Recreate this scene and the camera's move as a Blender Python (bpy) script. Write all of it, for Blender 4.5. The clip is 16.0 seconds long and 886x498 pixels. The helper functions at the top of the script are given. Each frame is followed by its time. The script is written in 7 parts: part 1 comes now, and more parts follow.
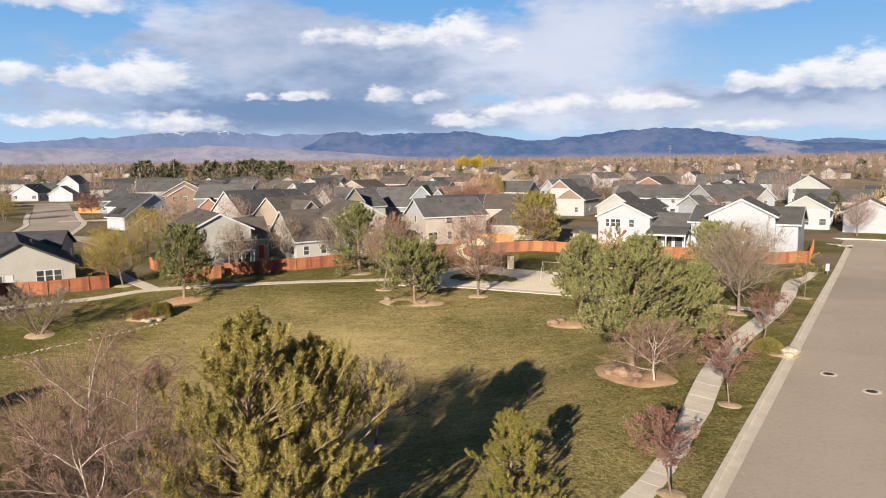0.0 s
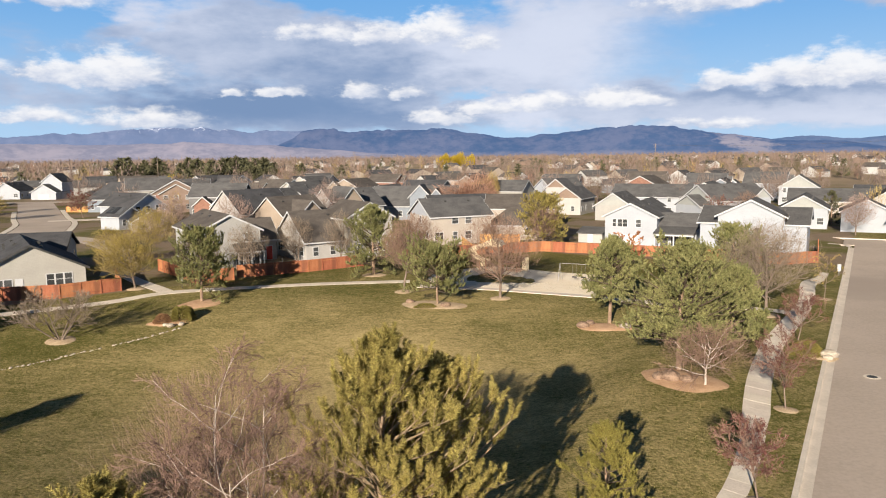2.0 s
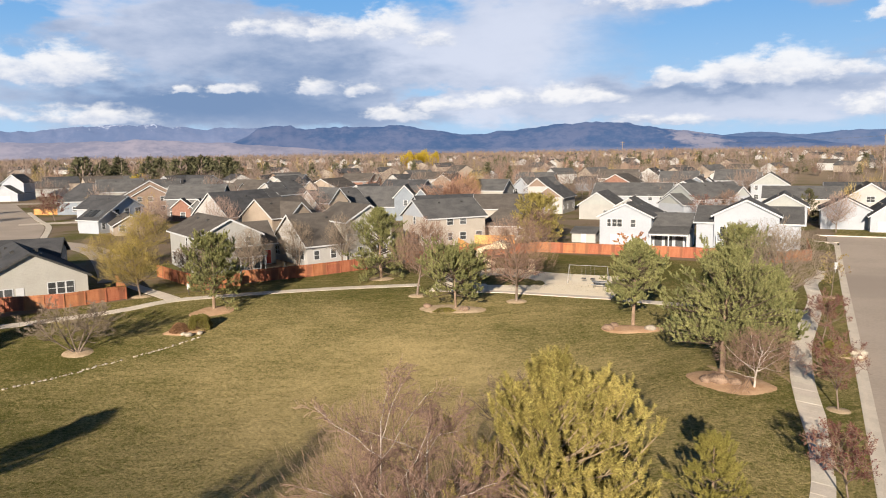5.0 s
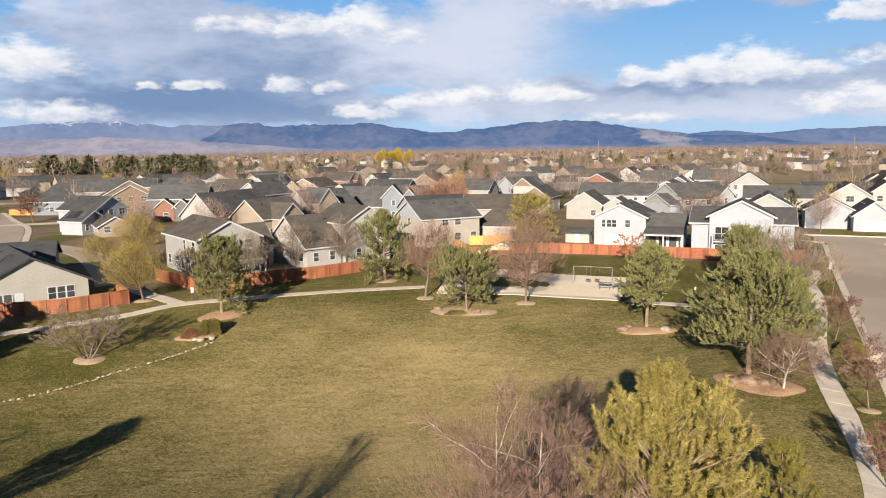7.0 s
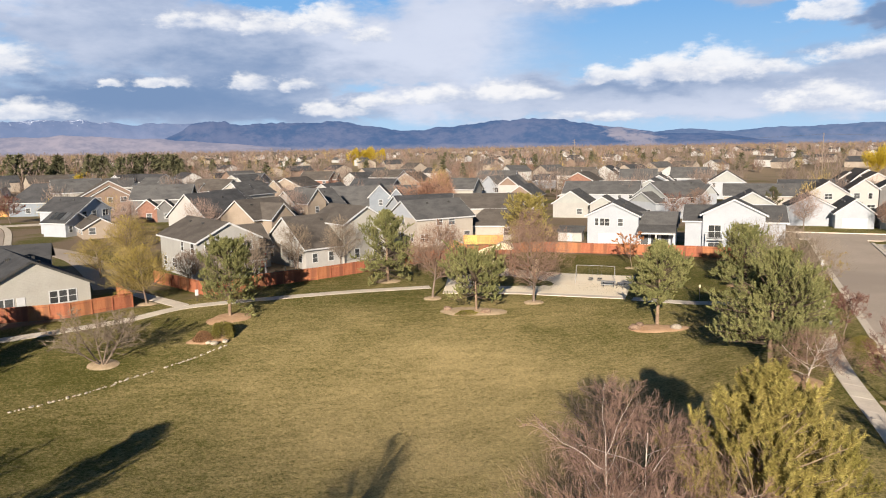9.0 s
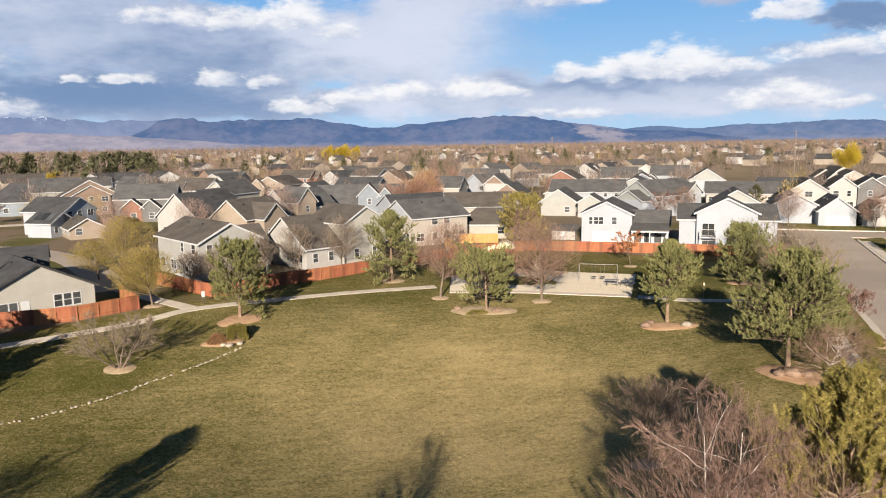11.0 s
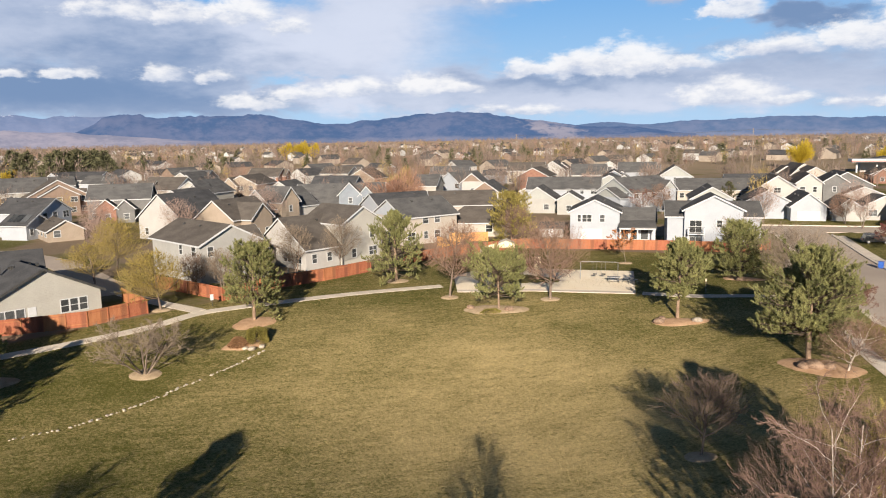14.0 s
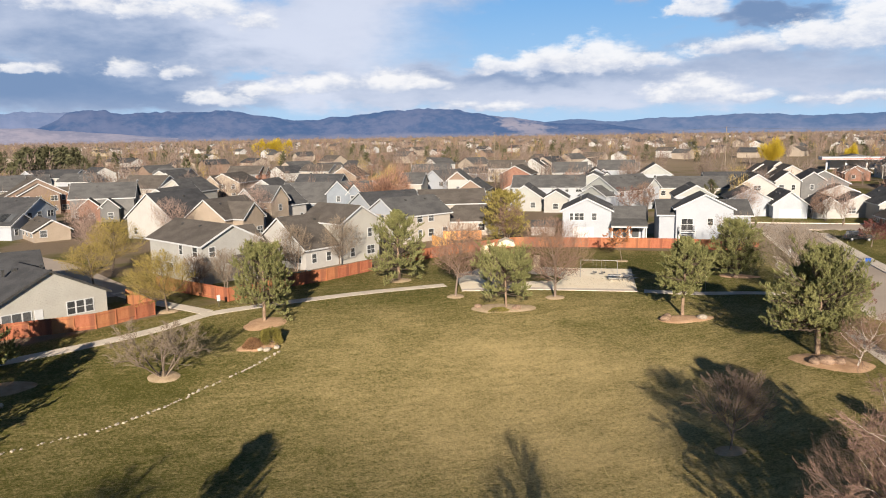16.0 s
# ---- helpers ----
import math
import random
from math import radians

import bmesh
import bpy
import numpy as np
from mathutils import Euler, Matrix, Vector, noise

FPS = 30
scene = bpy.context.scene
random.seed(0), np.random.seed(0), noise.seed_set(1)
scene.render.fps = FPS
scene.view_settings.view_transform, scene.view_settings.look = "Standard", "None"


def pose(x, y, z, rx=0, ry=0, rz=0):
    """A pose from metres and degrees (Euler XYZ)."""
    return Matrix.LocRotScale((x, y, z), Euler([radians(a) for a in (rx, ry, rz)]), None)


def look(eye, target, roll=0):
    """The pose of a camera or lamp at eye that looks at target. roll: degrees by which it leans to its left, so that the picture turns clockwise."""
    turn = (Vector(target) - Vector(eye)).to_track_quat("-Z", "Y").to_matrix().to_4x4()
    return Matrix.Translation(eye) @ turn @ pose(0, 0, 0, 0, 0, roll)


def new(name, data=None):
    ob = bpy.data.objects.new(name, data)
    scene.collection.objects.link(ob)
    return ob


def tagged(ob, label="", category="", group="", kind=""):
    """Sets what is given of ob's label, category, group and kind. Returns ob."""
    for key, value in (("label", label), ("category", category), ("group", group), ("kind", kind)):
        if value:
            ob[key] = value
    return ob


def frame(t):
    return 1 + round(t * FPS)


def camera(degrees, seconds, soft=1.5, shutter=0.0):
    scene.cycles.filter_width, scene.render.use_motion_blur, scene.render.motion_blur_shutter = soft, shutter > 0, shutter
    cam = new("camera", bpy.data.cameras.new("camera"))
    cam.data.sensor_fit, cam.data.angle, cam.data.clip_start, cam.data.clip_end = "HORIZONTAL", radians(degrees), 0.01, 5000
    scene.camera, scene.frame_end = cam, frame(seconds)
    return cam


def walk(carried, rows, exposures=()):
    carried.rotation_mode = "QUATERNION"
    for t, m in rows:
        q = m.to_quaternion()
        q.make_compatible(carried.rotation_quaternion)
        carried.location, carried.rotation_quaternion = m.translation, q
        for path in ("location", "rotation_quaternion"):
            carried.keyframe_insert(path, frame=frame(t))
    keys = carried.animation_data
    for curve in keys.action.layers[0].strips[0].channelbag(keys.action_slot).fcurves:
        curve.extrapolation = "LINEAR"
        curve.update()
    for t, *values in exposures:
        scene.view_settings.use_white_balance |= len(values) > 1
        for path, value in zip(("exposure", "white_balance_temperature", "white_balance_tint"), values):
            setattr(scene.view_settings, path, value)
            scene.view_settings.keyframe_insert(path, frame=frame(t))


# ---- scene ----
cam = camera(61.8, 16.0, soft=1.1)
PATH = [
    (0, (-5.189, 0.616, 17.616), (-5.227, 2.6, 17.37), -0.8),
    (0.5, (-6.528, 0.89, 17.824), (-6.558, 2.874, 17.575), -0.8),
    (1, (-7.98, 1.071, 17.953), (-7.995, 3.055, 17.703), -0.7),
    (1.5, (-9.306, 1.08, 18.1), (-9.303, 3.064, 17.846), -0.7),
    (2, (-10.621, 1.093, 18.258), (-10.597, 3.076, 18.003), -0.7),
    (2.5, (-11.806, 1.144, 18.417), (-11.764, 3.127, 18.16), -0.7),
    (3, (-12.979, 1.194, 18.577), (-12.918, 3.176, 18.319), -0.7),
    (3.5, (-14.206, 1.228, 18.785), (-14.124, 3.209, 18.525), -0.7),
    (4, (-15.335, 1.35, 18.934), (-15.235, 3.33, 18.672), -0.8),
    (6.5, (-21.291, 1.916, 19.642), (-21.092, 3.888, 19.372), -0.8),
    (7, (-22.523, 2.097, 19.801), (-22.303, 4.066, 19.529), -0.8),
    (7.5, (-23.75, 2.187, 19.925), (-23.509, 4.153, 19.651), -0.9),
    (8, (-24.91, 2.156, 20.029), (-24.648, 4.119, 19.754), -0.9),
    (8.5, (-26.09, 2.23, 20.137), (-25.808, 4.191, 19.859), -0.9),
    (9, (-27.332, 2.446, 20.18), (-27.029, 4.403, 19.902), -0.9),
    (11.5, (-33.202, 2.922, 20.794), (-32.801, 4.86, 20.505), -0.9),
    (12, (-34.384, 3.1, 20.886), (-33.962, 5.033, 20.596), -0.9),
    (12.5, (-35.537, 3.197, 21.04), (-35.097, 5.125, 20.747), -0.9),
    (13, (-36.723, 3.298, 21.145), (-36.262, 5.221, 20.85), -0.9),
    (13.5, (-37.948, 3.412, 21.308), (-37.467, 5.33, 21.01), -0.9),
    (14, (-39.113, 3.531, 21.405), (-38.612, 5.444, 21.106), -1.0),
    (14.5, (-40.281, 3.681, 21.541), (-39.761, 5.589, 21.239), -1.0),
    (15, (-41.501, 3.741, 21.691), (-40.96, 5.642, 21.387), -1.0),
    (15.5, (-42.647, 3.875, 21.836), (-42.086, 5.77, 21.529), -0.9),
    (16, (-43.768, 4.049, 21.969), (-43.19, 5.938, 21.66), -0.9),
]
walk(cam, [(t, look(eye, target, roll)) for t, eye, target, roll in PATH])

# ---- world, sun and exposure ----
SUN_HEADING, SUN_HEIGHT = 19.0, 17.3      # degrees: where the shadows point (from +y to +x), and the sun's elevation


def unit(v):
    return v / np.maximum(np.linalg.norm(v, axis=-1, keepdims=True), 1e-9)


class Net:
    """Short calls for shader nodes."""

    def __init__(self, tree, wipe=True):
        self.t = tree
        if wipe:
            tree.nodes.clear()

    def n(self, kind):
        return self.t.nodes.new(kind)

    def put(self, socket, v):
        if isinstance(v, bpy.types.NodeSocket):
            self.t.links.new(v, socket)
        elif v is not None:
            socket.default_value = v

    def m(self, op, a, b=None, c=None, clamp=False):
        node = self.n("ShaderNodeMath")
        node.operation, node.use_clamp = op, clamp
        for s, v in zip(node.inputs, (a, b, c)):
            self.put(s, v)
        return node.outputs[0]

    def noise(self, vec, scale, detail=4.0, rough=0.55, distort=0.0):
        node = self.n("ShaderNodeTexNoise")
        self.put(node.inputs["Vector"], vec)
        node.inputs["Scale"].default_value, node.inputs["Detail"].default_value = scale, detail
        node.inputs["Roughness"].default_value, node.inputs["Distortion"].default_value = rough, distort
        return node.outputs["Fac"]

    def mix(self, f, a, b, blend="MIX"):
        node = self.n("ShaderNodeMix")
        node.data_type, node.blend_type = "RGBA", blend
        self.put(node.inputs[0], f)
        for s, v in ((node.inputs[6], a), (node.inputs[7], b)):
            self.put(s, (*v, 1.0) if isinstance(v, tuple) and len(v) == 3 else v)
        return node.outputs[2]

    def step(self, v, lo, hi, a=0.0, b=1.0):
        node = self.n("ShaderNodeMapRange")
        node.interpolation_type = "SMOOTHSTEP"
        for s, x in zip(node.inputs, (v, lo, hi, a, b)):
            self.put(s, x)
        return node.outputs[0]

    def combine(self, x, y, z=0.0):
        node = self.n("ShaderNodeCombineXYZ")
        for s, v in zip(node.inputs, (x, y, z)):
            self.put(s, v)
        return node.outputs[0]


# Sheets of grey cloud: heading, elevation, half width, half height (degrees), density (negative: a gap)
SHEETS = [(-17, 8.6, 9, 3.6, 1.1), (-8, 8.0, 6, 3.4, 1.0), (9, 8.6, 8, 5.0, 1.0), (1, 6.5, 7, 2.4, 0.8), (-15, 3.2, 9, 1.7, 1.2), (-29, 4.3, 6, 1.6, 0.7), (-3, 3.0, 7, 1.5, 0.9), (10, 3.4, 12, 1.4, 0.8), (26, 3.0, 11, 1.3, 1.0),
          (44, 3.0, 10, 1.7, 0.8), (27, 12.0, 5, 0.7, 1.2), (40, 7.6, 3.4, 0.6, 1.2), (39, 10.9, 5, 0.8, 1.0), (33, 9.4, 3, 0.5, 0.7), (21, 8.5, 5, 2.6, 0.2),
          (-4, 11.6, 7, 1.0, -1.3), (3.2, 4.4, 2.6, 0.55, -1.1), (-24.5, 9.4, 3.0, 0.9, -0.9), (-30, 11.8, 6, 1.4, -0.9), (24, 8.2, 6, 1.2, -0.35), (24, 3.6, 10, 1.4, 0.7), (34, 5.0, 8, 1.5, 0.5), (18, 10.6, 6, 1.2, 0.5), (30, 10.4, 4, 1.2, 0.5), (44, 6.0, 6, 2.5, 0.5)]
# where the sheets are lighter or darker
TONES = [(10, 8.0, 7, 4.5, 0.62), (-21, 10.8, 5, 1.6, 0.45), (-14, 6.8, 6, 2.2, 0.05), (-14, 3.6, 8, 1.3, -0.75), (-6, 6.0, 5, 2.0, -0.35), (-3, 2.6, 6, 1.0, -0.35), (27, 12.0, 6, 0.8, -0.7), (41, 7.4, 4, 0.9, -0.7), (30, 2.4, 16, 1.4, 0.4),
         (24, 4.0, 9, 0.6, -0.4), (40, 10.6, 5, 0.8, -0.5), (-30, 2.5, 8, 1.3, 0.2), (2, 7.5, 4, 1.6, 0.35), (7, 2.2, 2.0, 1.6, 0.6)]
# Heaped clouds with bright tops: heading, elevation of the base, half width, height of the crown, density
HEAPS = [(-22.6, 5.0, 3.2, 2.1, 1.0), (-25.6, 5.2, 2.4, 1.4, 1.0), (-31.0, 5.4, 2.2, 1.2, 0.9), (-27.5, 10.2, 4.2, 1.7, 0.9), (-20.5, 2.2, 3.6, 1.1, 0.8), (-28.0, 2.4, 3.0, 0.9, 0.8),
         (-14.6, 4.2, 1.1, 0.5, 0.9), (-11.2, 4.5, 1.7, 0.6, 0.8), (-5.6, 4.3, 1.4, 1.0, 0.9), (-2.0, 4.2, 1.6, 0.9, 0.8), (-8.4, 8.4, 3.4, 1.2, 0.75), (-4.0, 8.2, 2.4, 1.6, 0.8), (0.4, 8.4, 2.2, 2.0, 0.85), (3.4, 7.6, 1.8, 1.4, 0.7),
         (0.6, 2.4, 2.6, 0.8, 0.9), (4.4, 3.0, 2.4, 1.0, 0.9), (9.0, 3.2, 2.6, 1.1, 0.9), (13.6, 3.3, 2.6, 1.2, 0.95), (16.4, 3.2, 1.6, 0.8, 0.8),
         (21.4, 10.0, 4.2, 1.8, 0.95), (26.0, 10.2, 2.0, 0.9, 0.9), (21.4, 4.5, 2.6, 0.9, 0.95), (25.2, 4.4, 3.0, 1.6, 1.0), (29.0, 4.3, 2.6, 2.2, 1.0), (32.6, 4.6, 1.8, 0.9, 0.9),
         (35.8, 8.0, 1.8, 1.3, 1.0), (38.5, 5.2, 3.0, 1.2, 0.95), (43.4, 5.4, 2.0, 1.7, 1.0), (47.0, 5.3, 3.4, 3.0, 1.0), (35.6, 2.0, 3.0, 1.7, 1.0), (39.0, 1.9, 2.2, 0.7, 0.9), (46.0, 1.7, 3.6, 0.5, 0.9), (20.0, 1.6, 4.0, 0.7, 0.75)]

world = bpy.data.worlds.new("sky")
scene.world = world
world.use_nodes = True
w = Net(world.node_tree)
ray = w.n("ShaderNodeTexCoord").outputs["Generated"]
sep = w.n("ShaderNodeSeparateXYZ")
w.put(sep.inputs[0], ray)
ahead, up = w.m("ARCTAN2", sep.outputs[0], sep.outputs[1]), w.m("ARCSINE", sep.outputs[2])
az0, el0 = w.m("MULTIPLY", ahead, 57.2958), w.m("MULTIPLY", up, 57.2958)
flat = w.combine(az0, w.m("MULTIPLY", el0, 2.6))
coarse, mid, fine = w.noise(flat, 0.11, 5.0, 0.55), w.noise(flat, 0.30, 5.0, 0.52), w.noise(flat, 1.0, 6.0, 0.6)
shift = w.n("ShaderNodeVectorMath")
shift.operation = "ADD"
w.put(shift.inputs[0], flat)
shift.inputs[1].default_value = (37.0, 11.0, 5.0)
mid2 = w.noise(shift.outputs[0], 0.26, 5.0, 0.55)


def bump_of(ax, ex, a, e, wa, we, power=-1.0):
    x = w.m("MULTIPLY_ADD", ax, 1.0 / wa, -a / wa)
    y = w.m("MULTIPLY_ADD", ex, 1.0 / we, -e / we)
    return w.m("EXPONENT", w.m("MULTIPLY", w.m("MULTIPLY_ADD", x, x, w.m("MULTIPLY", y, y)), power)), y


m0, n0, f0 = w.m("SUBTRACT", mid, 0.5), w.m("SUBTRACT", mid2, 0.5), w.m("SUBTRACT", fine, 0.5)
# sheets
az, el = w.m("MULTIPLY_ADD", m0, 9.0, az0), w.m("MULTIPLY_ADD", n0, 3.4, el0)
dens, tone = None, None
for a, e, wa, we, d in SHEETS:
    g, y = bump_of(az, el, a, e, wa, we)
    dens = w.m("MULTIPLY", g, d) if dens is None else w.m("MULTIPLY_ADD", g, d, dens)
for a, e, wa, we, d in TONES:
    g, y = bump_of(az, el, a, e, wa, we)
    tone = w.m("MULTIPLY", g, d) if tone is None else w.m("MULTIPLY_ADD", g, d, tone)
# away from the view the broken cloud goes on, thinned to weaken fill light
around = w.step(w.m("ABSOLUTE", w.m("SUBTRACT", az0, 8.0)), 44.0, 70.0)
high = w.step(el0, 12.5, 20.0)
dens = w.m("MULTIPLY_ADD", w.m("MAXIMUM", around, high), w.m("MULTIPLY", w.step(coarse, 0.60, 0.80), 0.12), dens)
sheet = w.step(w.m("MULTIPLY_ADD", m0, 0.9, w.m("MULTIPLY_ADD", f0, 0.22, dens)), 0.12, 1.0)
tone = w.m("MULTIPLY_ADD", n0, 0.75, w.m("MULTIPLY_ADD", f0, 0.18, tone))
grey = w.mix(w.step(tone, -0.7, 0.7), (0.105, 0.160, 0.270), (0.390, 0.415, 0.490))
# heaps: billowing edges, flat shaded bases
tall = w.combine(az0, w.m("MULTIPLY", el0, 1.7), 3.0)
b0 = w.m("SUBTRACT", w.noise(tall, 0.55, 7.0, 0.6), 0.5)
c0 = w.m("SUBTRACT", w.noise(w.combine(az0, w.m("MULTIPLY", el0, 1.7), 9.0), 0.42, 5.0, 0.55), 0.5)
az, el = w.m("MULTIPLY_ADD", m0, 1.6, w.m("MULTIPLY_ADD", b0, 3.4, az0)), w.m("MULTIPLY_ADD", n0, 0.5, w.m("MULTIPLY_ADD", c0, 1.5, el0))
heap, total, rise = None, None, None
for a, e, wa, we, d in HEAPS:
    wa *= 1.3
    x = w.m("MULTIPLY_ADD", az, 1.0 / wa, -a / wa)
    y = w.m("MULTIPLY_ADD", el, 1.0 / we, -(e + 0.22 * we) / we)
    low = w.m("MULTIPLY_ADD", w.m("MINIMUM", y, 0.0), 1.6, y)
    g = w.m("EXPONENT", w.m("MULTIPLY", w.m("MULTIPLY_ADD", x, x, w.m("MULTIPLY", low, low)), -1.25))
    heap = w.m("MULTIPLY", g, d) if heap is None else w.m("MAXIMUM", heap, w.m("MULTIPLY", g, d))
    total = g if total is None else w.m("ADD", total, g)
    rise = w.m("MULTIPLY", g, y) if rise is None else w.m("MULTIPLY_ADD", g, y, rise)
rise = w.m("DIVIDE", rise, w.m("MAXIMUM", total, 0.05))
puff = w.step(w.m("MULTIPLY_ADD", b0, 0.75, w.m("MULTIPLY_ADD", f0, 0.42, heap)), 0.20, 0.68)
top = w.step(w.m("MULTIPLY_ADD", b0, 1.9, w.m("MULTIPLY_ADD", f0, 0.9, rise)), -0.6, 0.7)
white = w.mix(top, (0.29, 0.33, 0.42), (0.545, 0.54, 0.545))
sky = w.n("ShaderNodeTexSky")
sky.sky_type, sky.sun_disc = "NISHITA", False
sky.sun_elevation, sky.sun_rotation = radians(SUN_HEIGHT), radians(180 + SUN_HEADING)
sky.altitude, sky.air_density, sky.dust_density, sky.ozone_density = 800.0, 1.0, 0.4, 2.2
dim = w.n("ShaderNodeVectorMath")
dim.operation = "SCALE"
w.put(dim.inputs[0], sky.outputs[0])
dim.inputs["Scale"].default_value = 0.06
# unseen and upper sky dimmed so that shadows on the ground stay dark
veil = w.m("MULTIPLY", w.step(el0, -1.0, 13.0, 0.95, 0.0), w.m("MULTIPLY_ADD", around, -0.6, 1.0))
blue = w.mix(w.step(el0, 11.0, 22.0), (0.080, 0.225, 0.45), (0.010, 0.019, 0.037))
clear = w.mix(veil, w.mix(0.85, dim.outputs[0], blue), (0.26, 0.375, 0.505))
full = w.mix(w.m("MULTIPLY", sheet, 0.94), clear, grey)
full = w.mix(w.m("MULTIPLY", puff, 0.90), full, white)
back = w.n("ShaderNodeBackground")
w.put(back.inputs[0], full)
back.inputs[1].default_value = 1.0
w.put(w.n("ShaderNodeOutputWorld").inputs[0], back.outputs[0])

lamp = bpy.data.lights.new("sun", "SUN")
lamp.energy, lamp.angle, lamp.color = 5.0, radians(0.53), (1.0, 0.855, 0.675)
sun = new("sun", lamp)
c, s = math.cos(radians(SUN_HEIGHT)), math.sin(radians(SUN_HEIGHT))
sun.matrix_world = look((0, -40, 60), (c * math.sin(radians(SUN_HEADING)), -40 + c * math.cos(radians(SUN_HEADING)), 60 - s))
scene.view_settings.exposure = 0.85

# ---- materials ----
def material(name, colours, scale=1.0, rough=0.85, bump=0.0, fine=None, place="Object", spec=0.25, metal=0.0, isle=0.0,
             thing=0.0, stretch=(1, 1, 1), thin=0.0, bump_scale=None):
    """Two scales of noise between the colours; isle and thing: how far pieces differ in lightness; thin: light let through."""
    mat = bpy.data.materials.new(name)
    mat.use_nodes = True
    k = Net(mat.node_tree)
    if place == "World":
        vec = k.n("ShaderNodeNewGeometry").outputs["Position"]
    else:
        vec = k.n("ShaderNodeTexCoord").outputs["Object"]
    if stretch != (1, 1, 1):
        mp = k.n("ShaderNodeMapping")
        k.put(mp.inputs[0], vec)
        mp.inputs["Scale"].default_value = stretch
        vec = mp.outputs[0]
    big = k.noise(vec, scale, 5.0, 0.6)
    small = k.noise(vec, fine or scale * 9.0, 4.0, 0.7)
    f = k.m("MULTIPLY_ADD", k.m("SUBTRACT", small, 0.5), 0.9, big)
    col = k.mix(k.step(f, 0.3, 0.7), colours[0], colours[1])
    if len(colours) > 2:
        col = k.mix(k.step(k.noise(vec, scale * 0.37, 3.0, 0.5, 0.6), 0.52, 0.72), col, colours[2])
    if isle or thing:
        r = k.n("ShaderNodeNewGeometry").outputs["Random Per Island"] if isle else k.n("ShaderNodeObjectInfo").outputs["Random"]
        amount = isle or thing
        hsv = k.n("ShaderNodeHueSaturation")
        k.put(hsv.inputs["Value"], k.m("MULTIPLY_ADD", r, 2 * amount, 1 - amount))
        k.put(hsv.inputs["Hue"], k.m("MULTIPLY_ADD", r, 0.02, 0.49))
        k.put(hsv.inputs["Color"], col)
        col = hsv.outputs[0]
    b = k.n("ShaderNodeBsdfPrincipled")
    k.put(b.inputs["Base Color"], col)
    k.put(b.inputs["Roughness"], k.m("MULTIPLY_ADD", small, 0.2, rough - 0.1, clamp=True))
    b.inputs["Metallic"].default_value = metal
    b.inputs["Specular IOR Level"].default_value = spec
    out = b.outputs[0]
    if bump:
        bp = k.n("ShaderNodeBump")
        bp.inputs["Strength"].default_value, bp.inputs["Distance"].default_value = 0.8, bump
        k.put(bp.inputs["Height"], k.noise(vec, bump_scale or scale * 14.0, 5.0, 0.65))
        k.put(b.inputs["Normal"], bp.outputs[0])
    if thin:
        tr = k.n("ShaderNodeBsdfTranslucent")
        k.put(tr.inputs[0], col)
        ms = k.n("ShaderNodeMixShader")
        ms.inputs[0].default_value = thin
        k.put(ms.inputs[1], out)
        k.put(ms.inputs[2], tr.outputs[0])
        out = ms.outputs[0]
    k.put(k.n("ShaderNodeOutputMaterial").inputs[0], out)
    return mat


def siding(name, a, b, course=0.18):
    """Painted lap siding: shallow horizontal courses with slight weathering."""
    mat = material(name, (a, b), 0.5, 0.7, fine=6.0)
    k = mat.node_tree
    t = k.nodes.new("ShaderNodeTexCoord")
    sp = k.nodes.new("ShaderNodeSeparateXYZ")
    k.links.new(t.outputs["Object"], sp.inputs[0])
    saw = k.nodes.new("ShaderNodeMath")
    saw.operation = "FRACT"
    div = k.nodes.new("ShaderNodeMath")
    div.operation = "DIVIDE"
    div.inputs[1].default_value = course
    k.links.new(sp.outputs[2], div.inputs[0])
    k.links.new(div.outputs[0], saw.inputs[0])
    bp = k.nodes.new("ShaderNodeBump")
    bp.inputs["Strength"].default_value, bp.inputs["Distance"].default_value = 0.7, 0.015
    k.links.new(saw.outputs[0], bp.inputs["Height"])
    for node in k.nodes:
        if node.type == "BSDF_PRINCIPLED":
            k.links.new(bp.outputs[0], node.inputs["Normal"])
    return mat


def shingles(name, a, b):
    return material(name, (a, b), 0.35, 0.92, bump=0.02, fine=5.0, stretch=(1, 1, 3), spec=0.12, bump_scale=6.0)


M = {}
M["asphalt"] = material("asphalt", ((0.43, 0.365, 0.31), (0.51, 0.435, 0.375), (0.385, 0.325, 0.28)), 0.09, 0.9, 0.006, 3.0, "World", bump_scale=30)
M["concrete"] = material("concrete", ((0.60, 0.54, 0.47), (0.72, 0.65, 0.57)), 0.6, 0.85, 0.004, 7.0, "World", thing=0.04)
M["sand"] = material("sand", ((0.88, 0.77, 0.61), (0.94, 0.85, 0.70)), 0.5, 0.95, 0.03, 5.0, "World")
M["mulch"] = material("bark_mulch", ((0.46, 0.285, 0.175), (0.60, 0.405, 0.265), (0.53, 0.35, 0.225)), 1.2, 0.95, 0.05, 14.0, "World", bump_scale=9)
M["dry_mulch"] = material("pale_mulch", ((0.40, 0.30, 0.20), (0.56, 0.44, 0.31)), 1.2, 0.95, 0.05, 14.0, "World", bump_scale=9)
M["fence"] = material("stained_cedar", ((0.30, 0.112, 0.058), (0.38, 0.155, 0.082), (0.23, 0.096, 0.056)), 0.8, 0.8, fine=9.0, stretch=(3, 3, 0.6), thing=0.12)
M["fence_raw"] = material("new_cedar", ((0.60, 0.30, 0.10), (0.70, 0.38, 0.15)), 0.8, 0.8, fine=9.0, stretch=(3, 3, 0.6), thing=0.12)
